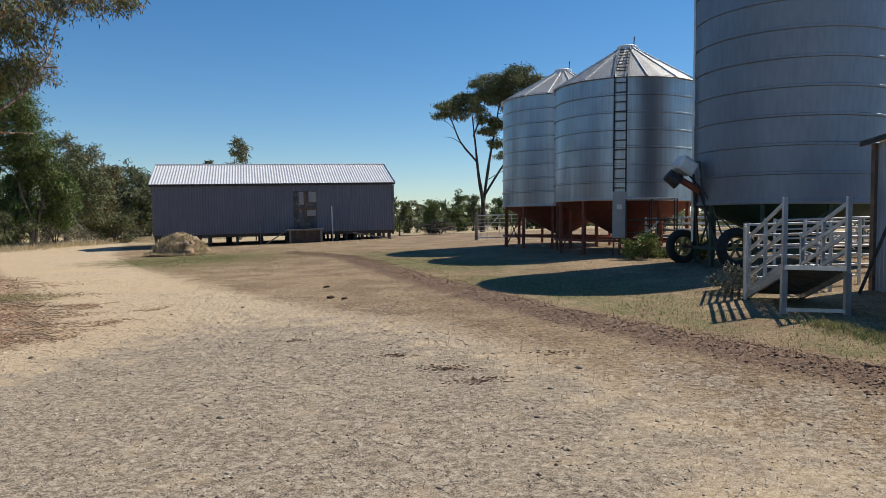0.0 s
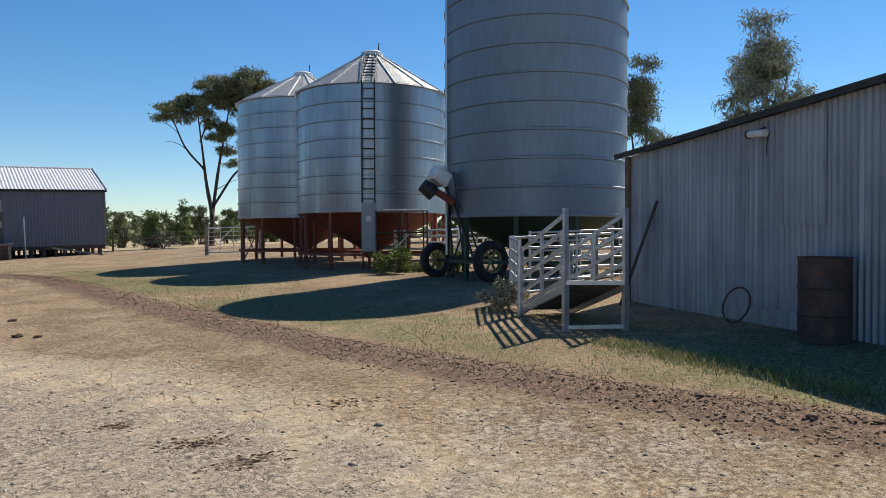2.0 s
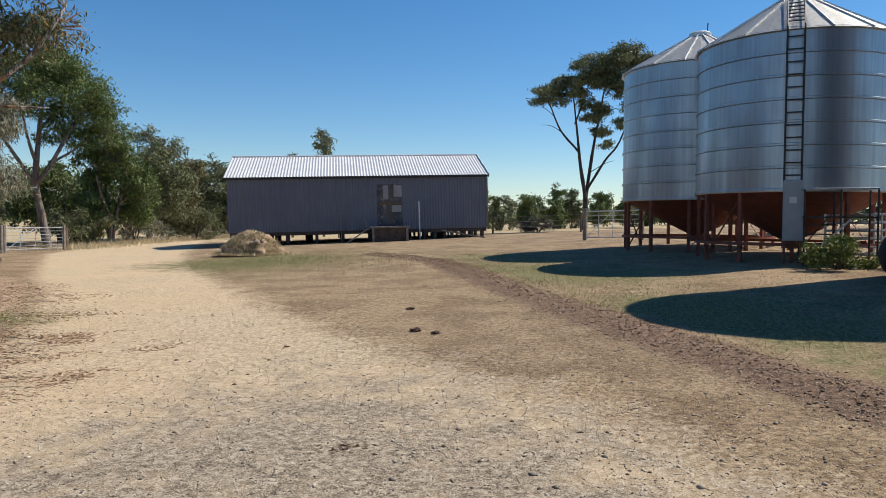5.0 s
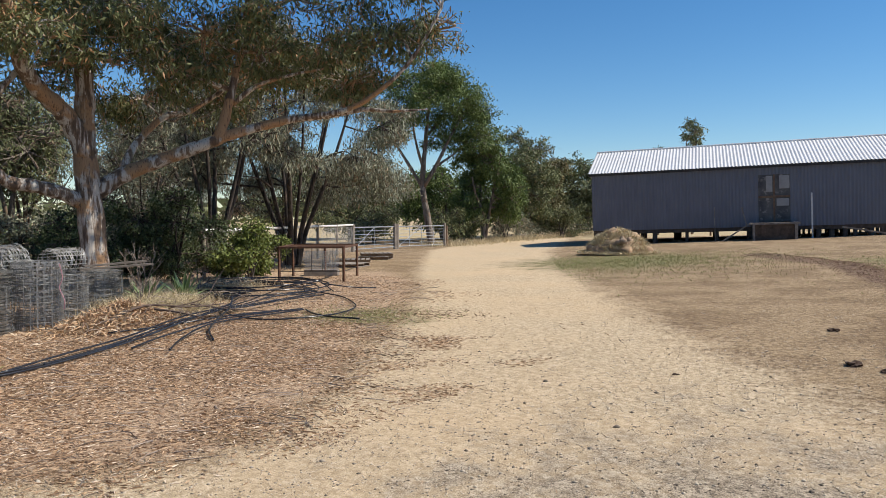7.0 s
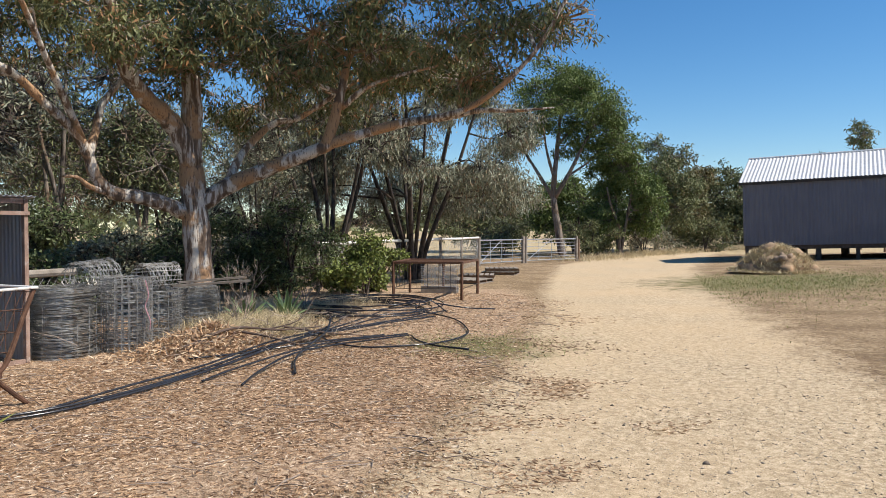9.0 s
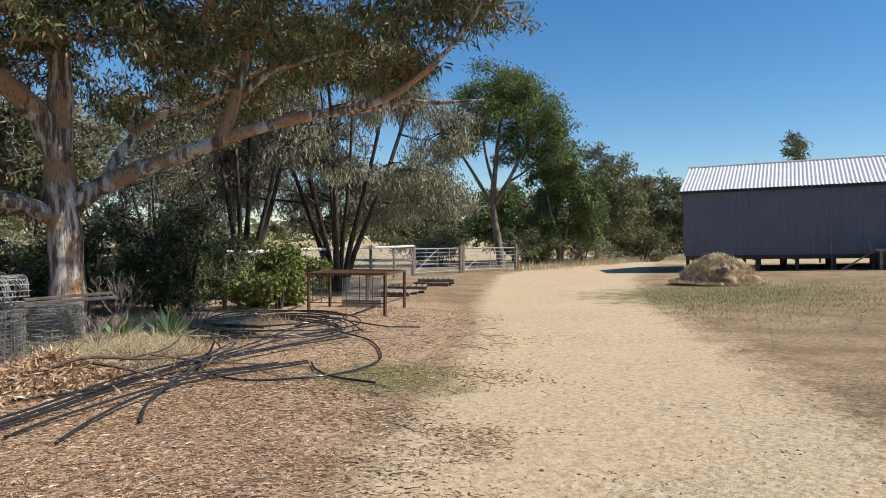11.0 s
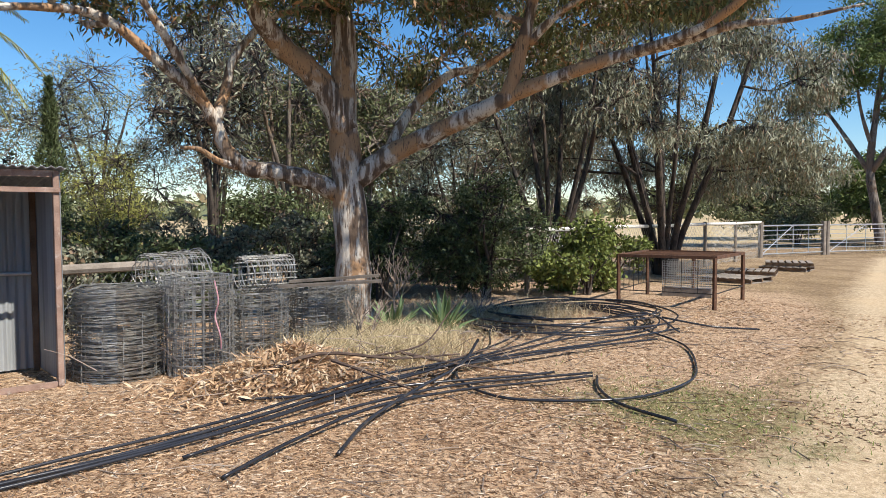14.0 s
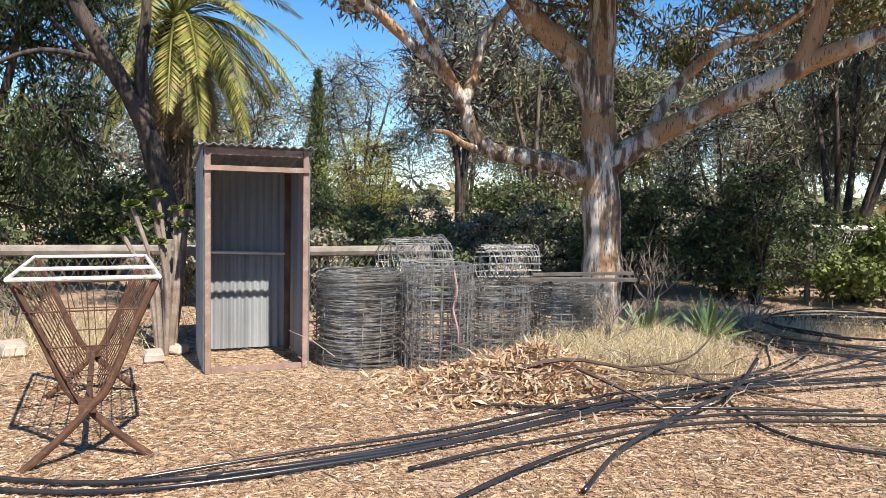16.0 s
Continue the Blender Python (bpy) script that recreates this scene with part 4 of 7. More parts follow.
# ---- tin locker ----
def build_locker():
    lk = thing("tin_locker", (-11.83, 9.05, 0.0), "open-fronted locker of corrugated iron on a faded timber frame", "locker", turn=math.degrees(math.atan2(0.87, -0.30)) - 180)
    # x runs along the front from the far post, y to the front
    w, d, h = 0.92, 1.02, 2.0
    X = -w
    for px in (X + 0.03, -0.03):
        part("front_post", box((px - 0.026, -0.06, 0.0), (px + 0.026, 0.0, h), 0.004), WOOD_PINK, lk)
        part("back_post", box((px - 0.025, -d + 0.01, 0.0), (px + 0.025, -d + 0.06, h - 0.16)), WOOD_BROWN, lk)
    part("top_rail", box((X + 0.061, -0.05, h - 0.06), (-0.061, -0.004, h)), WOOD_PINK, lk)
    part("lintel", box((X, 0.001, h - 0.2), (0.0, 0.022, h - 0.155)), WOOD_PINK, lk)
    part("sill", box((X + 0.061, -0.05, 0.0), (-0.061, -0.005, 0.05)), WOOD_PINK, lk)
    part("shelf_rail", tube([(X + 0.06, -d + 0.05, 1.0), (-0.06, -d + 0.05, 1.02)], 0.018, 8), GALV, lk)
    part("side_rail", box((-0.06, -d + 0.06, 1.0), (-0.03, -0.06, 1.035)), WOOD_BROWN, lk)
    bm = bmesh.new()
    corrugated(bm, (-0.01, -d, 0.02), (-1, 0, 0), (0, 0, 1), w - 0.02, (h - 0.16, h - 0.16), 0.076, 0.02, 6)
    part("back_sheet", bm, BOX_IRON, lk)
    for px, sg in ((X - 0.004, 1), (0.004, -1)):
        bm = bmesh.new()
        if sg == 1:
            corrugated(bm, (px, -d, 0.02), (0, 1, 0), (0, 0, 1), d - 0.02, (h - 0.18, h - 0.03), 0.076, 0.016, 6)
        else:
            corrugated(bm, (px, -0.02, 0.02), (0, -1, 0), (0, 0, 1), d - 0.02, (h - 0.03, h - 0.18), 0.076, 0.016, 6)
        part("side_sheet", bm, BOX_IRON, lk)
    bm = bmesh.new()
    corrugated(bm, (X - 0.05, 0.07, h + 0.025), (1, 0, 0), (0, -(d + 0.15), -0.16), w + 0.1, (d + 0.17,) * 2, 0.076, 0.022, 6)
    part("roof_sheet", bm, BARN_IRON, lk)
    return lk


build_locker()


# ---- hay rack of bent pipe ----
def build_rack():
    rk = thing("hay_rack", (-9.62, 9.0, 0.0), "rusty bent-pipe hay rack with white top frame", "hay rack", turn=112)
    rk.matrix_basis = rk.matrix_basis @ Matrix.Diagonal((0.92, 0.92, 0.97, 1))
    L = 1.75

    def leg(y, s):
        pts = [(0.4 * s, y, 1.1), (0.27 * s, y, 0.82), (0.12 * s, y, 0.47), (0.02 * s, y, 0.36), (-0.06 * s, y, 0.27), (-0.2 * s, y, 0.14), (-0.37 * s, y, 0.0)]
        part("leg", tube(smooth_path(pts, 4), 0.024, 8), RUST_IRON, rk)

    for y in (0.0, L):
        leg(y, 1)
        leg(y + 0.05, -1)
        part("weld_plate", box((-0.05, y - 0.01, 0.32), (0.05, y + 0.06, 0.4)), RUST_IRON, rk)
    fr = part("top_frame", tube([(-0.42, -0.03, 1.12), (0.42, -0.03, 1.12)], 0.013, 8), WHITE_PAINT, rk, "worn white top frame")
    for a, b in (((-0.42, L + 0.06, 1.12), (0.42, L + 0.06, 1.12)), ((-0.42, -0.03, 1.12), (-0.42, L + 0.06, 1.12)), ((0.42, -0.03, 1.12), (0.42, L + 0.06, 1.12)), ((-0.41, 0.55, 1.13), (0.41, 0.55, 1.13))):
        part("frame_pipe", tube([a, b], 0.013, 8), WHITE_PAINT, fr)
    part("ridge_pipe", tube([(0, 0.0, 0.35), (0, L, 0.35)], 0.02, 8), RUST_IRON, rk)
    for s in (1, -1):
        for k in range(4):
            t = k / 3.6
            x, z = (0.385 * (1 - t) + 0.06 * t) * s, 1.08 * (1 - t) + 0.42 * t
            part("mesh_wire", tube([(x, 0, z), (x, L, z)], 0.0045, 5), RUST_IRON, rk)
        for k in range(13):
            y = L * k / 12
            part("mesh_wire", tube([(0.385 * s, y, 1.08), (0.05 * s, y, 0.4)], 0.0045, 5), RUST_IRON, rk)
    for y in (0.02, L):
        for t in (0.25, 0.55, 0.8):
            x, z = 0.45 * (1 - t) + 0.04 * t, 1.1 * (1 - t) + 0.4 * t
            part("end_wire", tube([(-x, y, z), (x, y, z)], 0.005, 5), RUST_IRON, rk)
        for k in range(7):
            x = -0.34 + 0.68 * k / 6
            part("end_wire", tube([(x, y, 1.09), (x * 0.7 + 0.03, y, 1.09 - 0.68 * (1 - abs(x) / 0.5))], 0.004, 5), RUST_IRON, rk)


build_rack()


# ---- rolls of old fencing wire ----
def build_wire_roll(at, r, h, label, seed, lie=None, lines=9, layers=2, turns=22):
    rng = random.Random(seed)
    ro = thing("wire_roll", (at[0], at[1], at[2] if len(at) > 2 else 0.0), label, "wire roll", "rolls of fencing wire")
    m = Matrix.Identity(4)
    if lie is not None:
        m = pose(0, 0, r, 90, 0, lie)
    bm = bmesh.new()
    bv = bmesh.new()
    for layer in range(layers):
        rr = r * (1 - 0.09 * layer)
        for k in range(lines + layer):
            z = h * (k + 0.4 * rng.random()) / (lines + layer - 0.6)
            wob, ph = rng.uniform(0.008, 0.04), rng.uniform(0, 6)
            tilt = rng.uniform(-0.035, 0.035)
            pts = [m @ Vector(((rr + wob * math.sin(3 * a + ph)) * math.cos(a), (rr + wob * math.cos(2 * a + ph)) * math.sin(a), min(max(z + tilt * math.cos(a + ph), 0.0), h))) for a in [2 * math.pi * q / 30 for q in range(31)]]
            add_tube(bm, pts, 0.0048, 3, False)
        for k in range(turns):
            a = 2 * math.pi * (k + 0.3 * rng.random()) / turns
            pts = [m @ Vector((rr * math.cos(a + dz * 0.05), rr * math.sin(a + dz * 0.05), h * dz)) for dz in (0, 0.35, 0.7, 1.0)]
            add_tube(bv, pts, 0.0042, 3, False)
    tagged(part("wire_mesh", bm, WIRE, ro), kind="stuff")
    tagged(part("stay_wire_mesh", bv, WIRE, ro), kind="stuff")
    return ro


build_wire_roll((-12.45, 10.37), 0.42, 0.68, "stout roll of grey fencing wire beside the tin locker", 1, lines=40, layers=4, turns=14)
top = thing("wire_coil", (-12.45, 10.37, 0.68), "flat coil of plain grey wire on a wire roll", "wire coil")
bm = bmesh.new()
rr = random.Random(9)
for k in range(44):
    r, z = rr.uniform(0.3, 0.46), 0.01 + 0.0045 * k
    ph = rr.uniform(0, 6)
    add_tube(bm, [(r * math.cos(a) + 0.03 * math.sin(ph), r * math.sin(a), z + 0.012 * math.sin(2 * a + ph)) for a in [2 * math.pi * q / 28 for q in range(29)]], 0.0045, 3, False)
tagged(part("coil", bm, WIRE, top), kind="stuff")
build_wire_roll((-12.3, 11.12), 0.34, 0.98, "upright roll of hinge-joint fencing wire tied with pink twine", 2, lines=13, layers=4, turns=22)
build_wire_roll((-12.85, 11.75), 0.36, 0.74, "old roll of fencing wire in dry grass", 3, lines=14, layers=4, turns=20)
build_wire_roll((-13.3, 12.55), 0.4, 0.72, "squat roll of fencing wire in dry grass", 4, lines=14, layers=4, turns=20)
build_wire_roll((-14.05, 12.95), 0.34, 0.66, "roll of fencing wire under the gum tree", 5, lines=13, layers=4, turns=20)
build_wire_roll((-13.1, 11.2, 0.75), 0.22, 0.7, "loose roll of netting wire lying on other rolls", 6, lie=35, lines=11, layers=2, turns=16)
build_wire_roll((-13.25, 12.2, 0.72), 0.2, 0.62, "loose roll of mesh lying on other rolls", 7, lie=20, lines=11, layers=2, turns=16)
twine = thing("twine", (-11.95, 11.25, 0.0), "faded pink twine hanging on the wire roll", "twine")
part("strand", tube(smooth_path([(0, 0, 0.95), (0.02, 0.03, 0.75), (-0.01, 0.0, 0.6), (0.04, 0.04, 0.42), (0.0, 0.05, 0.28)], 5), 0.007, 5), PINK_TAPE, twine)
plank = thing("plank", (-12.75, 12.2, 0.78), "split grey plank lying across the wire rolls", "plank", "planks")
part("board", beam((-0.1, -0.2, 0.0), (0.15, 0.95, 0.04), 0.14, 0.028), WOOD_OLD, plank)
plank = thing("plank", (-12.98, 12.3, 0.8), "split grey plank lying across the wire rolls", "plank", "planks")
part("board", beam((0.0, -0.15, 0.02), (0.1, 0.9, 0.06), 0.11, 0.028), WOOD_OLD, plank)


# ---- black poly pipe ----
def build_pipes():
    rng = random.Random(21)

    def run(points, r=0.026, label="black poly pipe lying on the leaf litter"):
        p = thing("poly_pipe", (*points[0][:2], 0.0), label, "pipe", "black poly pipes")
        o = Vector((*points[0][:2], 0))
        part("pipe", tube([Vector((q.x, q.y, max(q.z, r * 0.8) + max(0.0, float(sheet_height(q.x, q.y))))) - o for q in smooth_path(points, 8)], r * 0.55, 8), POLY, p, smooth=True)

    z = 0.03
    # straight bundle from the crossing to the hay rack
    run([(-11.6, 7.0, z), (-10.3, 7.6, z), (-9.5, 8.3, z), (-9.28, 9.2, z), (-9.5, 10.1, z), (-10.05, 11.25, z), (-10.62, 12.2, 0.05), (-11.35, 13.65, 0.12), (-12.6, 15.0, 0.12), (-14.3, 16.2, 0.12)], 0.024)
    run([(-11.5, 6.8, z), (-10.2, 7.4, z), (-9.38, 8.2, z), (-9.16, 9.2, z), (-9.42, 10.1, z), (-9.98, 11.3, 0.05), (-10.55, 12.3, 0.08), (-11.2, 13.75, 0.14), (-12.3, 15.3, 0.1), (-13.4, 16.9, 0.1)], 0.024)
    run([(-9.35, 9.75, z), (-9.68, 10.45, z), (-10.12, 11.35, 0.06), (-10.7, 12.35, 0.08), (-11.25, 13.9, 0.1), (-11.7, 15.6, 0.08), (-12.3, 17.2, 0.05)], 0.026)
    run([(-9.3, 9.3, z), (-9.75, 10.3, 0.05), (-10.2, 11.25, 0.06), (-10.8, 12.4, 0.11), (-11.3, 13.8, 0.16), (-12.9, 14.7, 0.12), (-14.6, 15.9, 0.1)], 0.022)
    run([(-10.85, 11.33, z), (-10.62, 12.15, 0.05), (-10.55, 12.9, 0.08), (-10.6, 13.9, 0.06), (-10.68, 14.3, 0.04)], 0.023)
    run([(-9.16, 11.77, z), (-9.75, 12.15, 0.05), (-10.3, 12.7, 0.09), (-10.9, 13.4, 0.14), (-11.25, 13.75, 0.3)], 0.027)
    run([(-9.01, 11.04, z), (-9.5, 11.55, 0.05), (-10.0, 12.3, 0.08), (-10.3, 13.2, 0.06), (-10.4, 14.55, 0.04)], 0.023)
    run([(-9.48, 10.84, z), (-9.8, 11.45, 0.05), (-10.15, 12.35, 0.08), (-10.45, 13.3, 0.07), (-10.52, 14.63, 0.04)], 0.023)
    run([(-11.0, 13.2, 0.1), (-11.3, 14.2, 0.08), (-11.55, 15.2, 0.07), (-11.75, 16.4, 0.05)], 0.022)
    run([(-11.1, 13.4, 0.1), (-11.6, 14.3, 0.08), (-12.1, 15.4, 0.08), (-12.5, 16.9, 0.06)], 0.022)
    # the looped end towards the road
    run([(-11.3, 13.6, 0.1), (-10.75, 13.3, 0.06), (-10.15, 13.35, z), (-9.8, 13.7, z), (-9.6, 14.4, z), (-9.85, 15.2, z), (-10.4, 15.8, z), (-11.4, 16.5, z), (-12.4, 16.7, 0.06)], 0.023)
    run([(-8.9, 14.28, z), (-9.5, 14.2, z), (-10.0, 14.35, z), (-10.4, 14.6, z)], 0.026)
    # round coil
    c = Vector((-13.6, 16.25, 0))
    for k in range(10):
        r1, r2 = rng.uniform(0.95, 1.45), rng.uniform(1.0, 1.5)
        ph = rng.uniform(0, 6.28)
        ox, oy = rng.uniform(-0.15, 0.15), rng.uniform(-0.2, 0.2)
        pts = [(c.x + ox + r1 * math.cos(a + 0.6), c.y + oy + r2 * math.sin(a + 0.6) * 1.05, 0.04 + 0.018 * k + 0.03 * math.sin(2 * a + ph)) for a in [2 * math.pi * q / 14 for q in range(15 if k % 2 else 12)]]
        run(pts, rng.uniform(0.02, 0.026), "coiled black poly pipe on the leaf litter")
    run([(-12.4, 17.0, 0.2), (-12.0, 17.5, 0.1), (-11.9, 18.2, z)], 0.024)
    run([(-12.6, 16.0, 0.18), (-12.2, 16.6, 0.3), (-12.05, 17.0, 0.05)], 0.022)


build_pipes()


# ---- steel frame with mesh panel ----
def build_cage():
    cg = thing("steel_table_frame", (0, 0, 0), "rusty steel frame with mesh sides standing on litter", "steel frame")
    a, b, c, d = Vector((-15.15, 18.3, 0)), Vector((-13.85, 19.25, 0)), Vector((-14.75, 20.75, 0)), Vector((-16.2, 19.75, 0))
    H = 0.86
    up = Vector((0, 0, H))
    for p in (a, b, c, d, (d + c) / 2):
        part("leg", beam(p, p + up, 0.05, 0.05), RUST_IRON, cg)
    for p, q in ((a, b), (b, c), (c, d), (d, a)):
        part("top_rail", beam(p + up, q + up, 0.06, 0.05), RUST_IRON, cg)
        part("low_rail", beam(p + up * 0.3, q + up * 0.3, 0.016, 0.016), DARK_STEEL, cg)
    for k in range(1, 14):
        t = k / 14
        part("top_slat", tube([(a + up).lerp(d + up, t), (b + up).lerp(c + up, t)], 0.006, 5), RUST_IRON, cg)
    for k in range(1, 6):
        t = k / 6
        for p, q in ((a, b), (d, a)):
            part("upright_bar", tube([p.lerp(q, t) + up * 0.3, p.lerp(q, t) + up], 0.007, 5), DARK_STEEL, cg)
    w = thing("mesh_crate", (-15.5, 20.1, 0.0), "pale grey mesh crate under the steel frame", "crate", turn=36)
    bm = bmesh.new()
    for k in range(12):
        z = 0.18 + 0.5 * k / 11
        for y in (0.0, 0.4):
            add_tube(bm, [(-0.45, y, z), (0.45, y, z)], 0.006, 4, False)
    for k in range(22):
        x = -0.45 + 0.9 * k / 21
        for y in (0.0, 0.4):
            add_tube(bm, [(x, y, 0.18), (x, y, 0.68)], 0.005, 4, False)
    part("mesh", bm, GALV, w)
    part("base_board", box((-0.46, 0.0, 0.0), (0.46, 0.4, 0.17)), WOOD_GREY, w)


build_cage()


def build_pallet(at, turn, label, z=0.0):
    p = thing("pallet", (*at, z), label, "pallet", "pallets", turn)
    for k in range(7):
        part("top_slat", box((-0.6 + k * 0.175, -0.58, 0.1), (-0.48 + k * 0.175, 0.58, 0.122)), WOOD_GREY, p)
    for y in (-0.55, 0.0, 0.5):
        part("bearer", box((-0.6, y, 0.022), (0.6, y + 0.06, 0.1)), WOOD_BROWN, p)
    for k in range(3):
        part("base_slat", box((-0.6 + k * 0.53, -0.58, 0.0), (-0.46 + k * 0.53, 0.58, 0.02)), WOOD_GREY, p)
    return p


build_pallet((-17.6, 23.4), 20, "grey timber pallet lying by the fence")
build_pallet((-19.0, 25.3), 40, "grey timber pallet lying by the fence")
build_pallet((-19.6, 27.2), 30, "grey timber pallet lying by the fence")
build_pallet((-19.62, 27.3), 44, "grey timber pallet stacked on another", 0.124)


# ---- fences and gates ----
def build_fence(points, label, rail_mat, rails=(0.98,), rail_r=0.06, post_r=0.07, mesh_h=0.9, spacing=2.4, post_h=1.1, post_mat=None):
    for a, b in zip(points, points[1:]):
        a3, b3 = Vector((*a, terrain(*a))), Vector((*b, terrain(*b)))
        f = thing("fence", a3, label, "fence", "boundary fence")
        d = b3 - a3
        n = max(1, round(d.length / spacing))
        for k in range(n):
            p = d * (k / n)
            part("post", tube([p - Vector((0, 0, 0.05)), p + Vector((0, 0, post_h))], post_r, 8), post_mat or WOOD_GREY, f)
        for z in rails:
            part("rail", tube([d * 0.0 + Vector((0, 0, z)), d * 0.5 + Vector((0, 0, z - 0.015)), d + Vector((0, 0, z))], rail_r, 8), rail_mat, f)
        if mesh_h:
            bm = bmesh.new()
            k = 0
            cell = 0.11 if d.length < 14 else 0.2
            while k * cell < d.length:
                p = d * (k * cell / d.length)
                q = d * min(1.0, (k * cell + mesh_h * 0.6) / d.length)
                q2 = d * max(0.0, (k * cell - mesh_h * 0.6) / d.length)
                add_tube(bm, [p + Vector((0, 0, 0.03)), q + Vector((0, 0, mesh_h))], 0.003, 3, False)
                add_tube(bm, [p + Vector((0, 0, 0.03)), q2 + Vector((0, 0, mesh_h))], 0.003, 3, False)
                k += 1
            part("mesh", bm, WIRE, f)


build_fence([(-12.6, 3.6), (-13.5, 8.2), (-14.3, 11.1)], "low fence with a grey log rail and rusty netting", WOOD_GREY)
build_fence([(-17.2, 17.6), (-19.05, 20.9), (-21.5, 26.0), (-24.2, 31.0)], "mesh fence with a pale pipe rail behind bushes", WHITE_PAINT, (1.28,), 0.045, 0.05, 1.2, 2.6, 1.35)


def build_gate(a, b, label, h=1.15, bars=6):
    a3, b3 = Vector((*a, terrain(*a))), Vector((*b, terrain(*b)))
    gt = thing("farm_gate", a3, label, "gate", "farm gates")
    d = b3 - a3
    lo, hi = Vector((0, 0, 0.12)), Vector((0, 0, h))
    part("gate_frame", tube([d * 0.02 + lo, d * 0.02 + hi, d * 0.98 + hi, d * 0.98 + lo, d * 0.02 + lo], 0.03, 8), GALV, gt)
    for k in range(1, bars):
        z = Vector((0, 0, 0.12 + (h - 0.12) * k / bars))
        part("bar", tube([d * 0.02 + z, d * 0.98 + z], 0.012, 6), GALV, gt)
    for k in range(1, 4):
        part("upright", tube([d * k / 4 + lo, d * k / 4 + hi], 0.016, 6), GALV, gt)
    part("diagonal", tube([d * 0.02 + lo, d * 0.5 + hi], 0.016, 6), GALV, gt)
    for k in (0, 1):
        part("gate_post", tube([d * k - Vector((0, 0, 0.05)), d * k + Vector((0, 0, h + 0.15))], 0.09, 8), WOOD_GREY, gt)


build_gate((-24.2, 31.0), (-24.6, 34.6), "galvanised mesh farm gate between timber posts")
build_gate((-24.6, 34.8), (-24.3, 38.6), "galvanised mesh farm gate between timber posts")
build_gate((1.7, 36.5), (4.0, 35.6), "white farm gate behind the silos", 1.25)
build_fence([(-24.3, 38.8), (-30.0, 48.0), (-40.0, 62.0)], "wire paddock fence with timber posts", WIRE, (0.4, 0.7, 1.0), 0.006, 0.07, 0, 5.0, 1.15, WOOD_BROWN)
build_fence([(2.2, 46.0), (-8.0, 50.0), (-24.0, 54.0)], "wire paddock fence with timber posts", WIRE, (0.4, 0.7, 1.0), 0.006, 0.06, 0, 5.0, 1.1, WOOD_BROWN)


# ---- trees and shrubs ----
def clump_points(rng, centre, radii, clumps, count, spread):
    """Leaf places in uneven clumps inside an ellipsoid, and the clumps' middles."""
    c, r = np.array(centre, float), np.array(radii, float)
    d = rng.normal(size=(clumps, 3))
    d /= np.linalg.norm(d, axis=1)[:, None]
    mids = c + d * r * rng.uniform(0.35, 1.0, (clumps, 1))
    size = rng.uniform(0.55, 1.5, clumps)
    which = rng.choice(clumps, count, p=size ** 2 / (size ** 2).sum())
    out = rng.normal(size=(count, 3))
    out *= (rng.random(count) ** 0.6 / np.linalg.norm(out, axis=1))[:, None]
    out[:, 2] = out[:, 2] * 0.72 - 0.1
    pts = mids[which] + out * (r * spread * size[which][:, None] * 1.0) + rng.normal(size=(count, 3)) * r * spread * 0.24
    return pts, mids


def build_tree(name, label, base, stems, blobs, bark, leaf, count, length, width, seed, droop=0.5, clumps=12, spread=0.34, category="tree", limb_r=0.06, twig_r=0.012, group="", place=None):
    """Stems: (points from the base, first radius, last radius). Blobs: (x, y, z, rx, ry, rz) of the crown, from the base."""
    rng = np.random.default_rng(seed)
    b = place or (base[0], base[1], terrain(*base))
    tr = thing(name, b, label, category, group)
    joints = []
    for k, (pts, r0, r1) in enumerate(stems):
        path = smooth_path(pts, 5)
        n = len(path)
        radii = [(r0 + (r1 - r0) * i / (n - 1)) * (1 + 0.06 * math.sin(i * 1.7 + k)) for i in range(n)]
        part("trunk" if k == 0 else "limb", tube(path, radii, 12 if r0 > 0.15 else 8), bark, tr, smooth=True)
        joints += [(p, r) for p, r in zip(path, radii)][n // 3:]
    vol = np.array([bl[3] * bl[4] * bl[5] for bl in blobs]) ** 0.75
    share = (vol / vol.sum() * count).astype(int)
    twigs, allpts = bmesh.new(), []
    for bl, n in zip(blobs, share):
        c = Vector(bl[:3])
        if joints:
            j, jr = min(joints, key=lambda q: (q[0] - c).length + 2.0 * max(0.0, q[0].z - c.z))
            mid = (j + c) / 2 + Vector(rng.normal(size=3) * 0.12 * (c - j).length)
            part("limb", tube(smooth_path([j, mid, c], 3), [min(limb_r, jr * 0.8)] * 3 + [limb_r * 0.5] * 4, 6), bark, tr)
        pts, mids = clump_points(rng, bl[:3], bl[3:], clumps, max(n, 20), spread)
        for m in mids:
            m = Vector(m)
            k = (c + m) / 2 + Vector(rng.normal(size=3) * 0.1 * (m - c).length)
            add_tube(twigs, [c, k, m], [limb_r * 0.45, twig_r * 1.5, twig_r * 0.6], 4, False)
            for _ in range(3):
                e = m + Vector(rng.normal(size=3) * np.array(bl[3:]) * spread * 0.6)
                add_tube(twigs, [k, (k + e) / 2 + Vector(rng.normal(size=3) * 0.05), e], [twig_r, twig_r * 0.7, twig_r * 0.3], 3, False)
        allpts.append(pts)
    tagged(part("twig_growth", twigs, bark, tr), kind="stuff")
    v, f = leaves(rng, np.concatenate(allpts), length, width, droop)
    mesh_object("crown", v, f, leaf, tr)
    return tr


def rel(base, *points):
    return [(x - base[0], y - base[1], z - (base[2] if len(base) > 2 else 0)) for x, y, z in points]


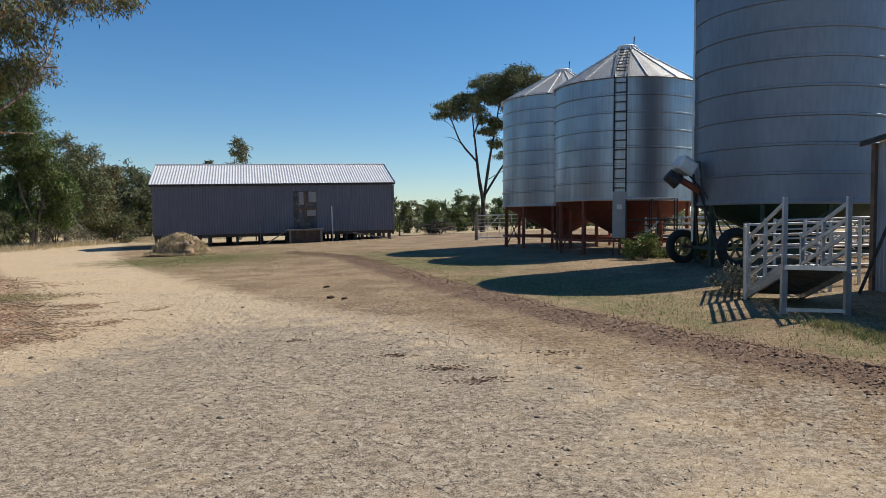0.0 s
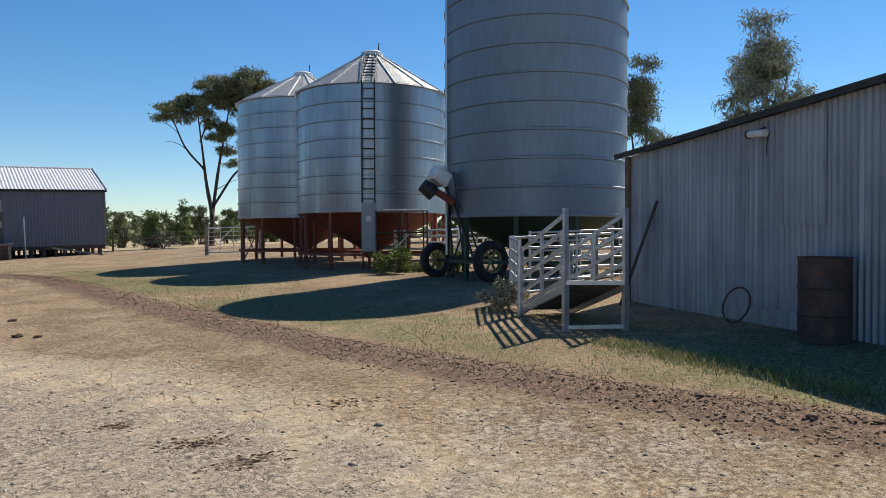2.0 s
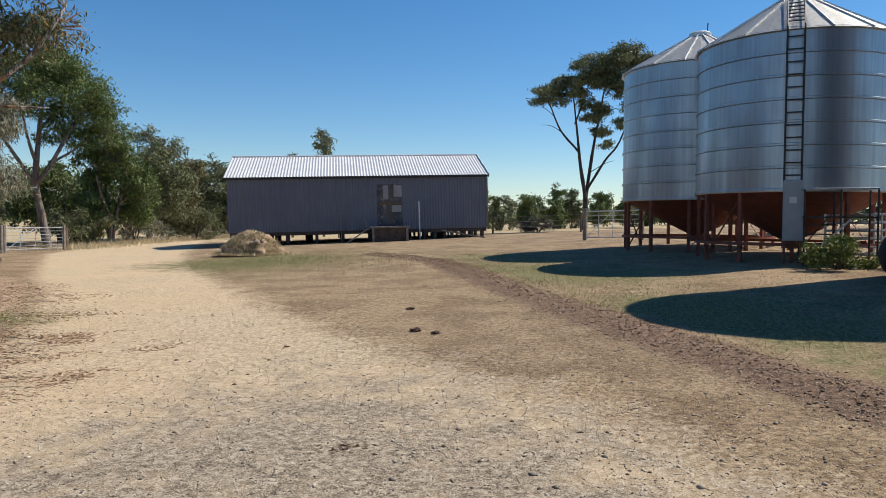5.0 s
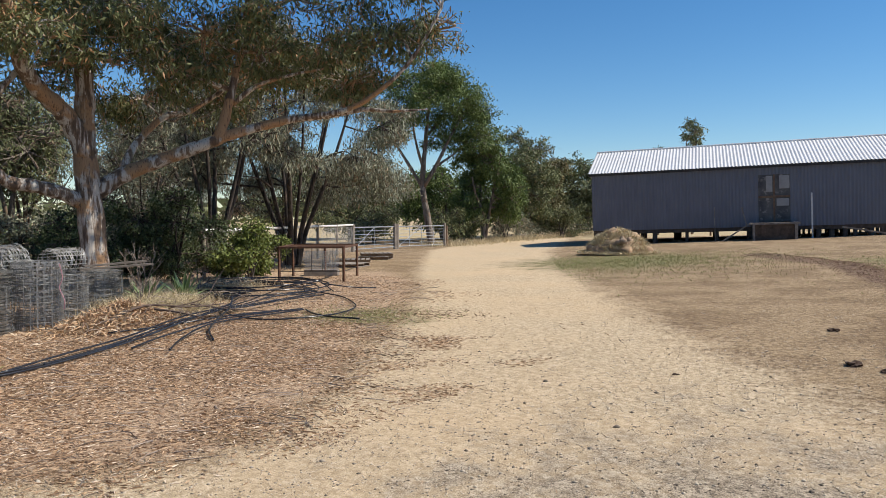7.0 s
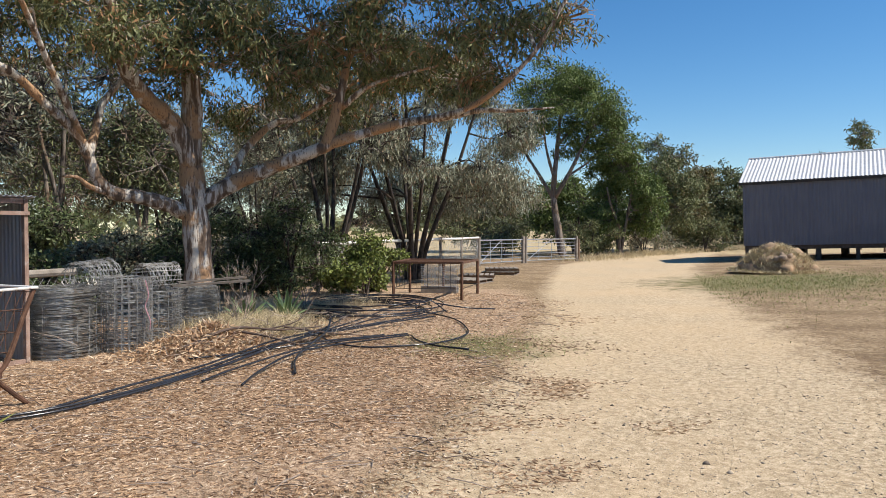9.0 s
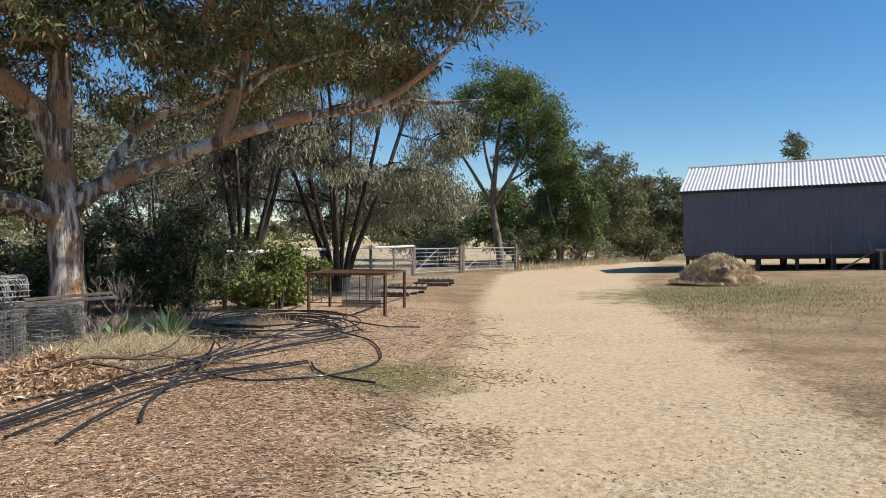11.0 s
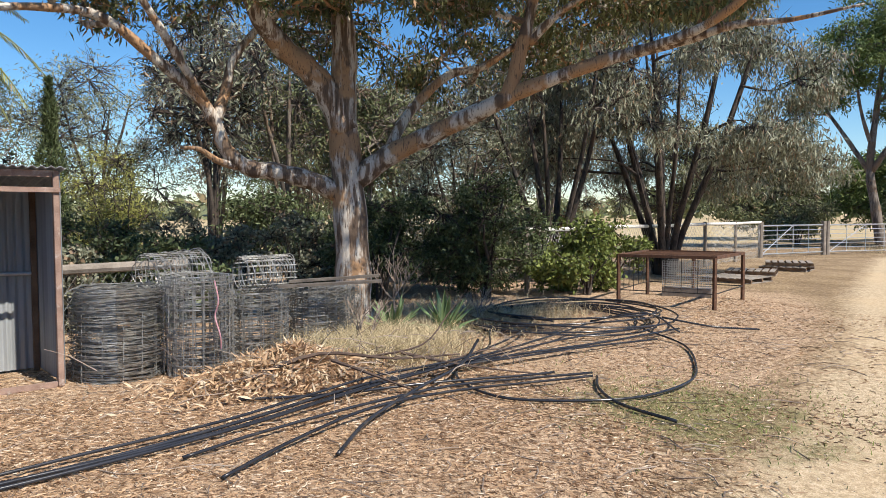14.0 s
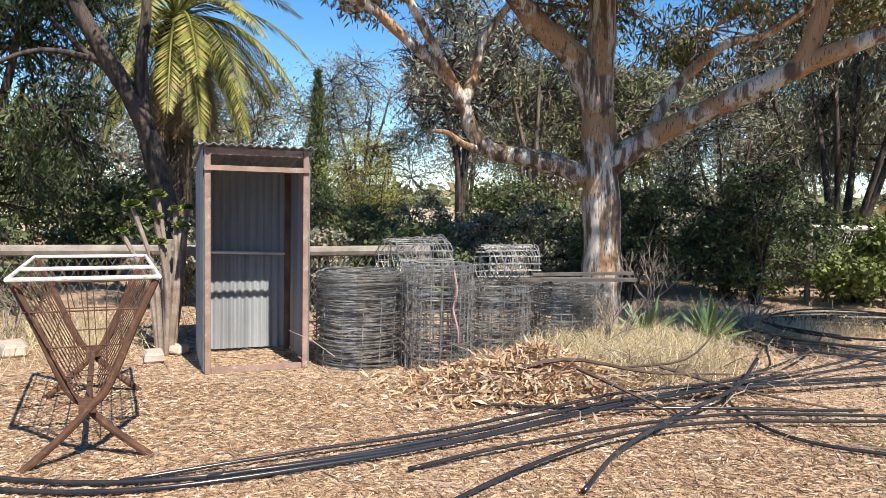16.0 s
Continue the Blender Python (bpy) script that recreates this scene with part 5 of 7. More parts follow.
def build_big_gum():
    b = (-15.0, 13.42, 0.0)
    stems = [
        (rel(b, (-14.98, 13.44, -0.1), (-14.99, 13.46, 0.76), (-15.01, 13.4, 2.0), (-15.03, 13.33, 3.16), (-15.02, 13.37, 3.9), (-15.03, 13.33, 4.6), (-15.05, 13.23, 5.7), (-14.93, 13.3, 6.9)), 0.29, 0.1),
        (rel(b, (-15.0, 13.36, 2.8), (-15.0, 13.1, 3.36), (-14.94, 12.81, 3.66), (-14.91, 12.45, 3.94), (-14.76, 12.09, 4.35), (-14.59, 11.9, 4.9), (-14.32, 11.53, 5.8)), 0.205, 0.1),
        (rel(b, (-15.02, 13.35, 1.85), (-15.06, 12.95, 2.06), (-15.08, 12.4, 2.2), (-15.08, 11.99, 2.25), (-15.01, 11.68, 2.49), (-14.93, 11.53, 2.86), (-14.75, 11.27, 3.2), (-14.56, 10.76, 3.6), (-14.25, 10.2, 3.96), (-13.9, 9.59, 3.92), (-13.4, 8.9, 3.7)), 0.15, 0.035),
        (rel(b, (-15.09, 11.91, 2.25), (-14.92, 11.56, 2.33), (-14.84, 11.33, 2.47), (-14.75, 11.08, 2.48)), 0.06, 0.02),
        (rel(b, (-14.93, 11.54, 2.86), (-15.01, 11.69, 3.31), (-15.0, 11.81, 3.77), (-15.04, 12.25, 4.37), (-15.0, 12.49, 5.1)), 0.085, 0.03),
        (rel(b, (-15.0, 13.5, 2.1), (-14.74, 13.96, 2.46), (-14.33, 14.51, 2.76), (-13.6, 15.15, 3.12), (-13.34, 15.44, 3.28), (-12.58, 16.27, 3.6), (-11.84, 16.74, 3.69), (-11.26, 17.08, 3.79), (-10.7, 17.35, 3.74), (-10.0, 17.6, 3.75)), 0.175, 0.012),
        (rel(b, (-13.5, 15.25, 3.16), (-13.4, 15.36, 3.65), (-13.32, 15.47, 4.17), (-13.23, 15.64, 4.91), (-12.91, 15.96, 5.7)), 0.12, 0.045),
        (rel(b, (-12.4, 16.4, 3.63), (-11.4, 16.63, 3.72), (-10.64, 16.75, 4.0), (-9.85, 16.9, 4.6), (-9.3, 17.1, 5.5)), 0.07, 0.025),
        (rel(b, (-14.8, 13.9, 2.4), (-14.85, 14.27, 3.06), (-14.82, 14.9, 3.68), (-14.84, 15.57, 3.9), (-14.61, 16.24, 4.4), (-14.4, 16.8, 4.8)), 0.09, 0.03),
        (rel(b, (-13.35, 15.5, 3.9), (-12.9, 15.75, 4.25), (-12.3, 16.1, 4.45), (-11.7, 16.4, 4.55)), 0.06, 0.02),
        (rel(b, (-14.8, 11.4, 3.1), (-13.9, 10.6, 4.2), (-12.9, 9.9, 4.9), (-12.2, 9.1, 5.1)), 0.06, 0.02),
    ]
    blobs = [
        (0.2, -1.6, 5.2, 1.3, 1.3, 0.9), (0.9, -0.3, 5.5, 1.2, 1.2, 0.9), (1.3, 0.5, 4.9, 1.0, 1.0, 0.6), (0.3, 0.6, 5.8, 1.4, 1.4, 1.0), (1.6, 1.5, 5.2, 1.1, 1.1, 0.8), (2.2, 2.3, 4.9, 1.1, 1.1, 0.7),
        (1.0, 2.6, 5.3, 1.3, 1.3, 0.8), (2.9, 2.6, 5.9, 1.3, 1.3, 0.9), (3.4, 3.2, 5.0, 1.1, 1.1, 0.7), (4.4, 3.6, 5.2, 1.1, 1.1, 0.8), (5.2, 3.4, 6.5, 1.0, 1.0, 0.7), (5.9, 3.9, 7.1, 0.9, 0.9, 0.6), (6.6, 4.6, 7.2, 0.8, 0.8, 0.5), (4.4, 5.2, 5.6, 0.8, 0.8, 0.6),
        (4.3, 3.1, 6.5, 1.2, 1.2, 0.9), (-0.5, -2.3, 6.2, 1.5, 1.5, 1.0), (0.4, -3.0, 5.3, 1.1, 1.1, 0.8), (1.6, -3.6, 5.6, 1.1, 1.1, 0.8), (2.4, -4.5, 5.9, 1.0, 1.0, 0.7), (0.0, 0.0, 7.4, 1.7, 1.7, 1.1),
        (2.4, 1.1, 7.0, 1.6, 1.6, 1.0), (3.8, 2.2, 7.4, 1.4, 1.4, 0.9), (-1.6, 1.0, 6.4, 1.5, 1.5, 1.0), (-1.5, -0.6, 5.4, 1.1, 1.1, 0.8), (-0.8, 2.6, 5.3, 1.2, 1.2, 0.8), (0.6, 4.0, 4.9, 1.1, 1.1, 0.7), (1.9, 4.3, 5.2, 1.1, 1.0, 0.7), (2.8, 4.2, 4.5, 0.9, 0.8, 0.5),
        (0.8, -0.6, 4.5, 0.8, 0.9, 0.5), (1.2, -1.6, 4.7, 0.9, 0.9, 0.5), (1.4, 0.9, 4.4, 0.9, 0.9, 0.5), (-1.2, 0.2, 4.6, 1.0, 1.1, 0.7), (-1.4, 2.0, 4.3, 1.1, 1.2, 0.7), (-0.6, 3.6, 4.3, 1.1, 1.1, 0.7), (0.6, -4.2, 5.0, 1.0, 1.0, 0.6), (-0.6, -3.4, 4.8, 1.0, 1.0, 0.7), (3.6, 3.6, 4.4, 0.9, 0.9, 0.45), (1.2, -5.4, 5.4, 1.0, 1.0, 0.7),
    ]
    return build_tree("gum_tree", "large spreading gum tree with mottled bark behind wire rolls", b[:2], stems, blobs, BARK_GUM, LEAF_GUM, 84000, 0.15, 0.033, 5, 0.75, 15, 0.36, limb_r=0.045, twig_r=0.011, place=b)


build_big_gum()


def auto_tree(name, label, base, height, radius, crown_from, bark, leaf, count, length, width, seed, stems=3, blobs=9, flat=0.6, droop=0.5, clumps=10, spread=0.3, r0=0.14, category="tree", group="", limb_r=0.05, twig_r=0.015):
    """A tree or shrub with several stems and a crown of uneven clumps."""
    rng = random.Random(seed)
    st, bl = [], []
    for k in range(stems):
        a = 2 * math.pi * (k + rng.random() * 0.6) / stems
        rr = radius * rng.uniform(0.25, 0.55)
        h = crown_from + (height - crown_from) * rng.uniform(0.4, 0.75)
        w = rng.uniform(0.1, 0.35)
        st.append(([(0.06 * math.cos(a), 0.06 * math.sin(a), -0.1), (rr * w * math.cos(a + 0.5), rr * w * math.sin(a + 0.5), h * 0.4), (rr * 0.7 * math.cos(a), rr * 0.7 * math.sin(a), h * 0.75), (rr * math.cos(a), rr * math.sin(a), h)], r0 * rng.uniform(0.7, 1.0), r0 * 0.3))
    for k in range(blobs):
        a = rng.uniform(0, 2 * math.pi)
        q = math.sqrt(rng.random()) * 0.72
        z = crown_from + (height - crown_from) * (0.1 + 0.78 * (k + rng.random()) / blobs * (1 - 0.4 * q))
        s = radius * rng.uniform(0.34, 0.52)
        bl.append((radius * q * math.cos(a), radius * q * math.sin(a), z, s, s, min(s * flat, (height - z) + 0.1)))
    bl.append((0, 0, height - radius * 0.35 * flat, radius * 0.42, radius * 0.42, radius * 0.35 * flat))
    return build_tree(name, label, base, st, bl, bark, leaf, count, length, width, seed, droop, clumps, spread, category, limb_r, twig_r, group)


# dark-stemmed wattle beyond the pale fence
def build_wattle(base, height, radius, low, stems, count, seed):
    """Wattle: a fan of dark stems from one foot under a wide drooping crown."""
    rng = random.Random(seed)
    st, bl = [], []
    for k in range(stems):
        a = 2 * math.pi * (k + 0.5 * rng.random()) / stems
        c, sn, out, top = math.cos(a), math.sin(a), radius * rng.uniform(0.35, 0.7), height * rng.uniform(0.6, 0.8)
        st.append(([(0.16 * c, 0.16 * sn, -0.1), (out * 0.22 * c, out * 0.22 * sn, top * 0.2), (out * 0.6 * c + 0.1, out * 0.6 * sn, top * 0.58), (out * c, out * sn, top)], 0.1 * rng.uniform(0.8, 1.3), 0.03))
    for k in range(34):
        a, q = 2.399 * k, math.sqrt((k + 0.5) / 34)
        z = low + 0.5 + (height - low - 1.2) * (1 - 0.75 * q ** 2.2) * rng.uniform(0.7, 1.0) if k % 3 else low + rng.uniform(0.3, 1.4)
        if k % 3 == 0:
            q = rng.uniform(0.75, 1.0)
        r = radius * rng.uniform(0.24, 0.34)
        bl.append((radius * 0.9 * q * math.cos(a), radius * 0.9 * q * math.sin(a), z, r, r, r * 0.8))
    build_tree("wattle_tree", "dark-stemmed wattle tree with drooping grey foliage", base, st, bl, BARK_DARK, LEAF_GREY, count, 0.17, 0.032, seed, 1.2, 12, 0.4, limb_r=0.035, twig_r=0.012)


build_wattle((-19.9, 23.2), 9.0, 3.8, 2.4, 11, 64000, 11)
build_wattle((-19.2, 19.4), 7.0, 2.4, 3.4, 6, 8000, 12)
# gums along the road beyond the gates
def build_gate_gum():
    """Tall gum whose limbs fan out from a fork to a high, layered crown."""
    def turned(*points):
        return [(0.737 * u - 0.676 * v, 0.676 * u + 0.737 * v, z) for u, v, z in points]

    stems = [(turned((0, 0, -0.1), (-0.3, 0, 1.8), (-0.55, 0, 3.6), (-0.35, 0.1, 6.0), (-0.1, 0.1, 8.6), (0.1, 0, 10.0)), 0.24, 0.05),
             (turned((-0.5, 0, 3.3), (-1.5, 0.2, 5.0), (-2.3, 0.3, 6.3), (-2.9, 0.3, 7.4)), 0.12, 0.03),
             (turned((-0.5, 0, 3.4), (0.3, -0.3, 4.8), (1.2, -0.3, 6.6), (2.2, -0.2, 8.2)), 0.14, 0.04),
             (turned((-0.4, 0.1, 4.2), (-1.0, -0.4, 6.2), (-1.3, -0.5, 8.6)), 0.1, 0.03),
             (turned((0.2, -0.3, 4.6), (1.6, 0.3, 5.6), (2.5, 0.4, 6.8)), 0.08, 0.025),
             (turned((-0.2, 0.1, 6.5), (0.8, 0.5, 7.8), (1.3, 0.6, 9.3)), 0.08, 0.025)]
    blobs = [(0.0, 0.2, 10.2, 1.2), (-1.1, 0.3, 9.6, 1.1), (1.2, 0.2, 9.6, 1.1), (2.5, 0.0, 8.6, 1.0), (-2.1, 0.2, 8.2, 1.0), (0.1, -0.8, 8.7, 1.1), (1.5, -0.7, 8.0, 0.9), (-2.8, 0.2, 6.9, 0.75), (-3.2, 0.3, 6.1, 0.5), (2.4, 0.4, 7.3, 0.9), (-1.1, -0.9, 7.7, 0.8), (0.6, 0.9, 7.6, 0.8), (3.1, -0.2, 7.8, 0.6), (-0.3, 1.0, 9.2, 1.0), (0.3, 0.6, 6.5, 0.8), (1.6, 0.7, 6.2, 0.8), (-2.1, 0.4, 6.9, 0.7), (2.9, 0.5, 6.4, 0.6), (-3.3, 0.1, 7.6, 0.6), (0.9, -0.9, 9.3, 0.9)]
    crown = [(*turned((u, v, z))[0], r * 1.5, r * 1.5, r * 1.1) for u, v, z, r in blobs]
    build_tree("gum_tree", "tall layered gum tree beyond the farm gates", (-26.6, 40.6), stems, crown, BARK_PALE, LEAF_MID, 42000, 0.19, 0.058, 13, 0.5, 14, 0.42, limb_r=0.04, twig_r=0.014)


build_gate_gum()
auto_tree("gum_tree", "pale green young gum tree beside the sandy road", (-25.9, 45.3), 8.2, 2.7, 0.9, BARK_PALE, LEAF_MID, 22000, 0.24, 0.075, 14, 3, 20, 0.9, 0.6, 14, 0.36)
auto_tree("gum_tree", "olive gum tree beside the sandy road", (-28.6, 54.6), 8.7, 3.3, 0.8, BARK_PALE, LEAF_FAR, 22000, 0.26, 0.085, 15, 3, 20, 0.85, 0.4, 14, 0.36)
auto_tree("gum_tree", "rounded brownish olive gum tree beside the road", (-29.6, 59.6), 8.3, 3.3, 0.9, BARK_PALE, LEAF_RUSSET, 20000, 0.27, 0.09, 16, 3, 20, 0.85, 0.4, 14, 0.36)
auto_tree("gum_tree", "olive gum tree at the bend of the road", (-29.0, 66.5), 7.4, 3.6, 0.8, BARK_DARK, LEAF_FAR, 18000, 0.29, 0.1, 17, 3, 20, 0.7, 0.4, 14, 0.36)
auto_tree("gum_tree", "olive gum tree at the bend of the road", (-30.0, 77.0), 6.8, 4.2, 0.8, BARK_DARK, LEAF_FAR, 15000, 0.34, 0.12, 20, 3, 20, 0.7, 0.4, 14, 0.36)
auto_tree("gum_tree", "low dark gum tree behind the mesh fence", (-31.0, 48.0), 5.6, 3.8, 0.8, BARK_DARK, LEAF_MID, 18000, 0.28, 0.085, 18, 4, 18, 0.7, 0.4, 20, 0.3)
auto_tree("gum_tree", "low dark gum tree behind the mesh fence", (-38.5, 46.5), 5.8, 4.2, 0.8, BARK_DARK, LEAF_FAR, 18000, 0.3, 0.09, 19, 4, 18, 0.7, 0.4, 20, 0.3)
for k, (x, y, h, r) in enumerate(((-26.5, 43.0, 2.3, 1.8), (-27.0, 50.0, 2.8, 2.2), (-26.0, 57.0, 2.4, 2.0), (-25.2, 66.0, 3.0, 2.4), (-31.5, 41.0, 2.6, 2.2), (-23.5, 79.0, 4.0, 4.0), (-27.0, 83.0, 6.0, 5.0))):
    auto_tree("roadside_shrub", "grey-green scrubby shrub beside the road", (x, y), h, r, 0.25, BARK_DARK, LEAF_GREY if k % 2 else LEAF_FAR, 4200, 0.24, 0.055, 30 + k, 6, 8, 0.7, 0.2, 10, 0.42, 0.04, "shrub", "roadside shrubs", 0.03, 0.012)
# umbrella-shaped gum behind the silos
build_tree("gum_tree", "tall umbrella-shaped gum tree beyond the silos", (2.9, 53.0),
           [([(0, 0, -0.2), (0.05, 0, 2.0), (-0.3, 0, 4.2), (-0.55, 0, 6.5), (-0.9, 0.2, 9.6)], 0.19, 0.03), ([(0.0, 0, 1.6), (0.5, 0.3, 5.2), (0.9, 0.2, 7.5), (1.4, 0, 10.6)], 0.13, 0.03), ([(-0.45, 0, 5.2), (-1.6, 0.3, 6.6), (-2.3, 0.2, 8.2), (-2.9, 0.2, 9.4)], 0.08, 0.02), ([(0.1, 0, 2.6), (1.3, 0, 4.6), (2.2, 0.1, 5.8), (3.2, 0.1, 8.6), (3.8, 0.1, 10.8)], 0.09, 0.025), ([(-0.7, 0.1, 7.0), (-0.2, 0.1, 8.4), (0.3, 0.1, 10.0)], 0.06, 0.02), ([(-1.4, 0.2, 6.4), (-2.2, 0.2, 6.9), (-2.9, 0.2, 7.0)], 0.03, 0.008), ([(-2.0, 0.2, 7.5), (-2.7, 0.2, 8.1), (-3.3, 0.2, 8.2)], 0.025, 0.008), ([(0.3, 0.1, 3.8), (1.3, 0.1, 4.4), (1.9, 0.1, 4.6)], 0.03, 0.008)],
           [(-2.8, -0.6, 8.8, 0.88, 1.04, 0.56), (-2.0, 0.0, 9.4, 0.99, 1.17, 0.63), (-1.0, 0.6, 9.8, 1.04, 1.23, 0.66), (-0.1, -0.3, 10.5, 1.10, 1.30, 0.70), (1.0, 0.3, 10.9, 1.21, 1.43, 0.77), (2.1, -0.6, 11.2, 1.21, 1.43, 0.77), (3.3, 0.0, 11.3, 1.21, 1.43, 0.77), (4.5, 0.6, 11.0, 1.16, 1.37, 0.73), (5.5, -0.3, 10.5, 0.99, 1.17, 0.63), (-1.6, 0.3, 8.7, 0.66, 0.78, 0.42), (-0.5, -0.6, 9.2, 0.88, 1.04, 0.56), (0.6, 0.0, 9.9, 0.99, 1.17, 0.63), (1.8, 0.6, 10.2, 0.99, 1.17, 0.63), (1.9, -0.3, 9.2, 0.83, 0.98, 0.52), (1.0, 0.3, 8.0, 0.88, 1.04, 0.56), (0.3, -0.6, 7.4, 0.72, 0.85, 0.45), (1.1, 0.0, 6.5, 0.66, 0.78, 0.42), (1.5, 0.6, 5.7, 0.50, 0.59, 0.32), (3.2, -0.3, 9.9, 1.10, 1.30, 0.70), (0.0, 0.3, 8.4, 0.66, 0.78, 0.42), (2.9, -0.6, 8.2, 0.88, 1.04, 0.56), (2.2, 0.0, 7.0, 0.66, 0.78, 0.42)],
           BARK_DARK, LEAF_FAR, 42000, 0.2, 0.065, 41, 0.3, 12, 0.42, limb_r=0.02, twig_r=0.012)
auto_tree("gum_tree", "small gum tree beyond the raised shed", (-17.5, 62.0), 9.0, 1.7, 5.4, BARK_PALE, LEAF_FAR, 1500, 0.3, 0.075, 42, 2, 6, 0.8, 0.3, 10, 0.42, 0.1)
auto_tree("gum_tree", "small gum tree beyond the raised shed", (-20.5, 63.0), 7.0, 0.9, 5.6, BARK_PALE, LEAF_FAR, 900, 0.3, 0.075, 43, 2, 3, 0.8, 0.3, 8, 0.42, 0.08)
auto_tree("gum_tree", "pale feathery gum tree behind the barn", (28.0, 29.8), 12.2, 2.5, 4.6, BARK_PALE, LEAF_BLUE, 20000, 0.24, 0.05, 44, 3, 18, 0.95, 0.7, 12, 0.42)
auto_tree("gum_tree", "pale feathery gum tree behind the barn", (26.6, 37.5), 11.6, 2.4, 3.0, BARK_PALE, LEAF_FAR, 15000, 0.24, 0.05, 45, 3, 15, 0.95, 0.7, 12, 0.42)
for k in range(15):
    x = -9.0 + k * 1.95 + (k % 3) * 0.3
    auto_tree("round_bush", "round dark green bush in a paddock row", (x, 62.0 + (k % 4) * 1.3), 3.1 + 0.5 * ((k * 7) % 4) / 3, 1.65, 0.02, BARK_DARK, LEAF_MID if k % 3 else LEAF_FAR, 3400, 0.22, 0.085, 60 + k, 3, 7, 0.95, 0.2, 8, 0.42, 0.05, "bush", "row of paddock bushes", 0.03, 0.012)

# the house-garden side, behind the log fence
for k, (x, y, h, r, cf, leaf, n) in enumerate((
        (-38.6, 3.0, 9.0, 3.6, 2.0, LEAF_FAR, 9000), (-41.0, 8.5, 9.6, 4.0, 1.8, LEAF_BLUE, 10000), (-37.0, 13.4, 10.8, 3.8, 2.3, LEAF_GREY, 9500), (-34.5, 16.5, 8.0, 3.3, 2.4, LEAF_FAR, 9000), (-32.0, 20.0, 7.6, 3.2, 2.2, LEAF_GREY, 9000),
        (-30.0, 24.0, 7.4, 3.0, 3.0, LEAF_FAR, 8000), (-33.0, 27.5, 7.0, 3.2, 2.8, LEAF_GREY, 8000), (-29.5, 31.5, 6.4, 3.0, 1.4, LEAF_FAR, 7500), (-36.0, -2.0, 8.6, 3.6, 1.6, LEAF_GREY, 8000), (-26.5, 17.0, 6.2, 2.4, 2.8, LEAF_FAR, 7000), (-25.5, 12.3, 8.2, 2.4, 3.2, LEAF_GREY, 4200), (-27.0, 14.6, 9.0, 2.6, 3.6, LEAF_FAR, 4200), (-44.0, 20.0, 9.0, 4.4, 1.5, LEAF_FAR, 8000), (-27.5, 4.5, 6.8, 2.5, 1.2, LEAF_GREY, 7000))):
    auto_tree("garden_tree", "slender multi-stemmed gum with thin grey-green foliage", (x, y), h, r, cf, BARK_DARK if k % 3 == 1 else BARK_PALE, leaf, int(n * 1.1), 0.2, 0.05, 80 + k, 4, 22, 0.9, 0.5, 16, 0.38, 0.11, group="thin trees behind the fence")
build_tree("pepper_tree", "dark leaning pepper tree with forked trunk behind the fence", (-16.0, 7.4),
           [([(0, 0, -0.1), (0.02, 0.02, 0.9), (0.05, -0.1, 1.8), (0.14, -0.32, 2.7), (0.3, -0.75, 3.5), (0.5, -1.15, 4.3), (0.8, -1.7, 5.4)], 0.2, 0.08),
            ([(0.12, -0.28, 2.6), (0.2, -0.3, 3.4), (0.25, -0.2, 4.3), (0.3, -0.3, 5.6)], 0.11, 0.05), ([(0.1, -0.3, 2.7), (-0.1, -0.8, 3.3), (-0.2, -1.3, 3.7), (-0.3, -2.0, 4.4)], 0.07, 0.03),
            ([(0.3, -0.7, 3.4), (0.5, -1.5, 3.5), (0.6, -2.2, 3.2), (0.5, -2.6, 2.9)], 0.045, 0.015)],
           [(0.6, -1.4, 5.4, 1.2, 1.2, 0.8), (0.2, -0.2, 5.9, 1.2, 1.2, 0.8), (-0.3, -2.1, 4.9, 1.1, 1.1, 0.8), (0.6, -2.9, 4.2, 0.9, 0.9, 0.9), (0.4, -3.6, 3.5, 0.8, 0.8, 0.9), (-0.8, -1.2, 4.9, 1.0, 1.0, 0.7), (0.5, -2.7, 2.6, 0.5, 0.6, 0.6), (1.0, -0.4, 6.6, 1.2, 1.2, 0.7)],
           BARK_DARK, LEAF_DARK, 11000, 0.15, 0.028, 101, 1.2, 12, 0.4, limb_r=0.03, twig_r=0.01)
auto_tree("pepper_tree", "dark pepper tree with hanging foliage behind the log fence", (-18.2, 2.2), 6.0, 2.6, 0.8, BARK_DARK, LEAF_DARK, 15000, 0.17, 0.03, 102, 3, 13, 0.9, 1.0, 12, 0.4, 0.13)
auto_tree("pepper_tree", "dark pepper tree with hanging foliage behind the log fence", (-16.6, 4.4), 7.0, 2.2, 0.9, BARK_DARK, LEAF_DARK, 16000, 0.16, 0.03, 104, 3, 14, 0.95, 1.0, 16, 0.32, 0.12)
auto_tree("pepper_tree", "pale-leaved pepper tree hanging over the fence", (-13.6, 5.6), 5.6, 1.5, 2.2, BARK_DARK, LEAF_BLUE, 5000, 0.14, 0.022, 103, 2, 7, 1.0, 1.3, 9, 0.4, 0.07)
auto_tree("garden_shrub", "dense dark garden shrub behind the log fence", (-17.6, 8.6), 2.6, 1.5, 0.2, BARK_DARK, LEAF_DARK, 7000, 0.12, 0.035, 104, 5, 9, 0.8, 0.2, 12, 0.42, 0.04, "shrub", "shrubs behind the fence", 0.03, 0.01)
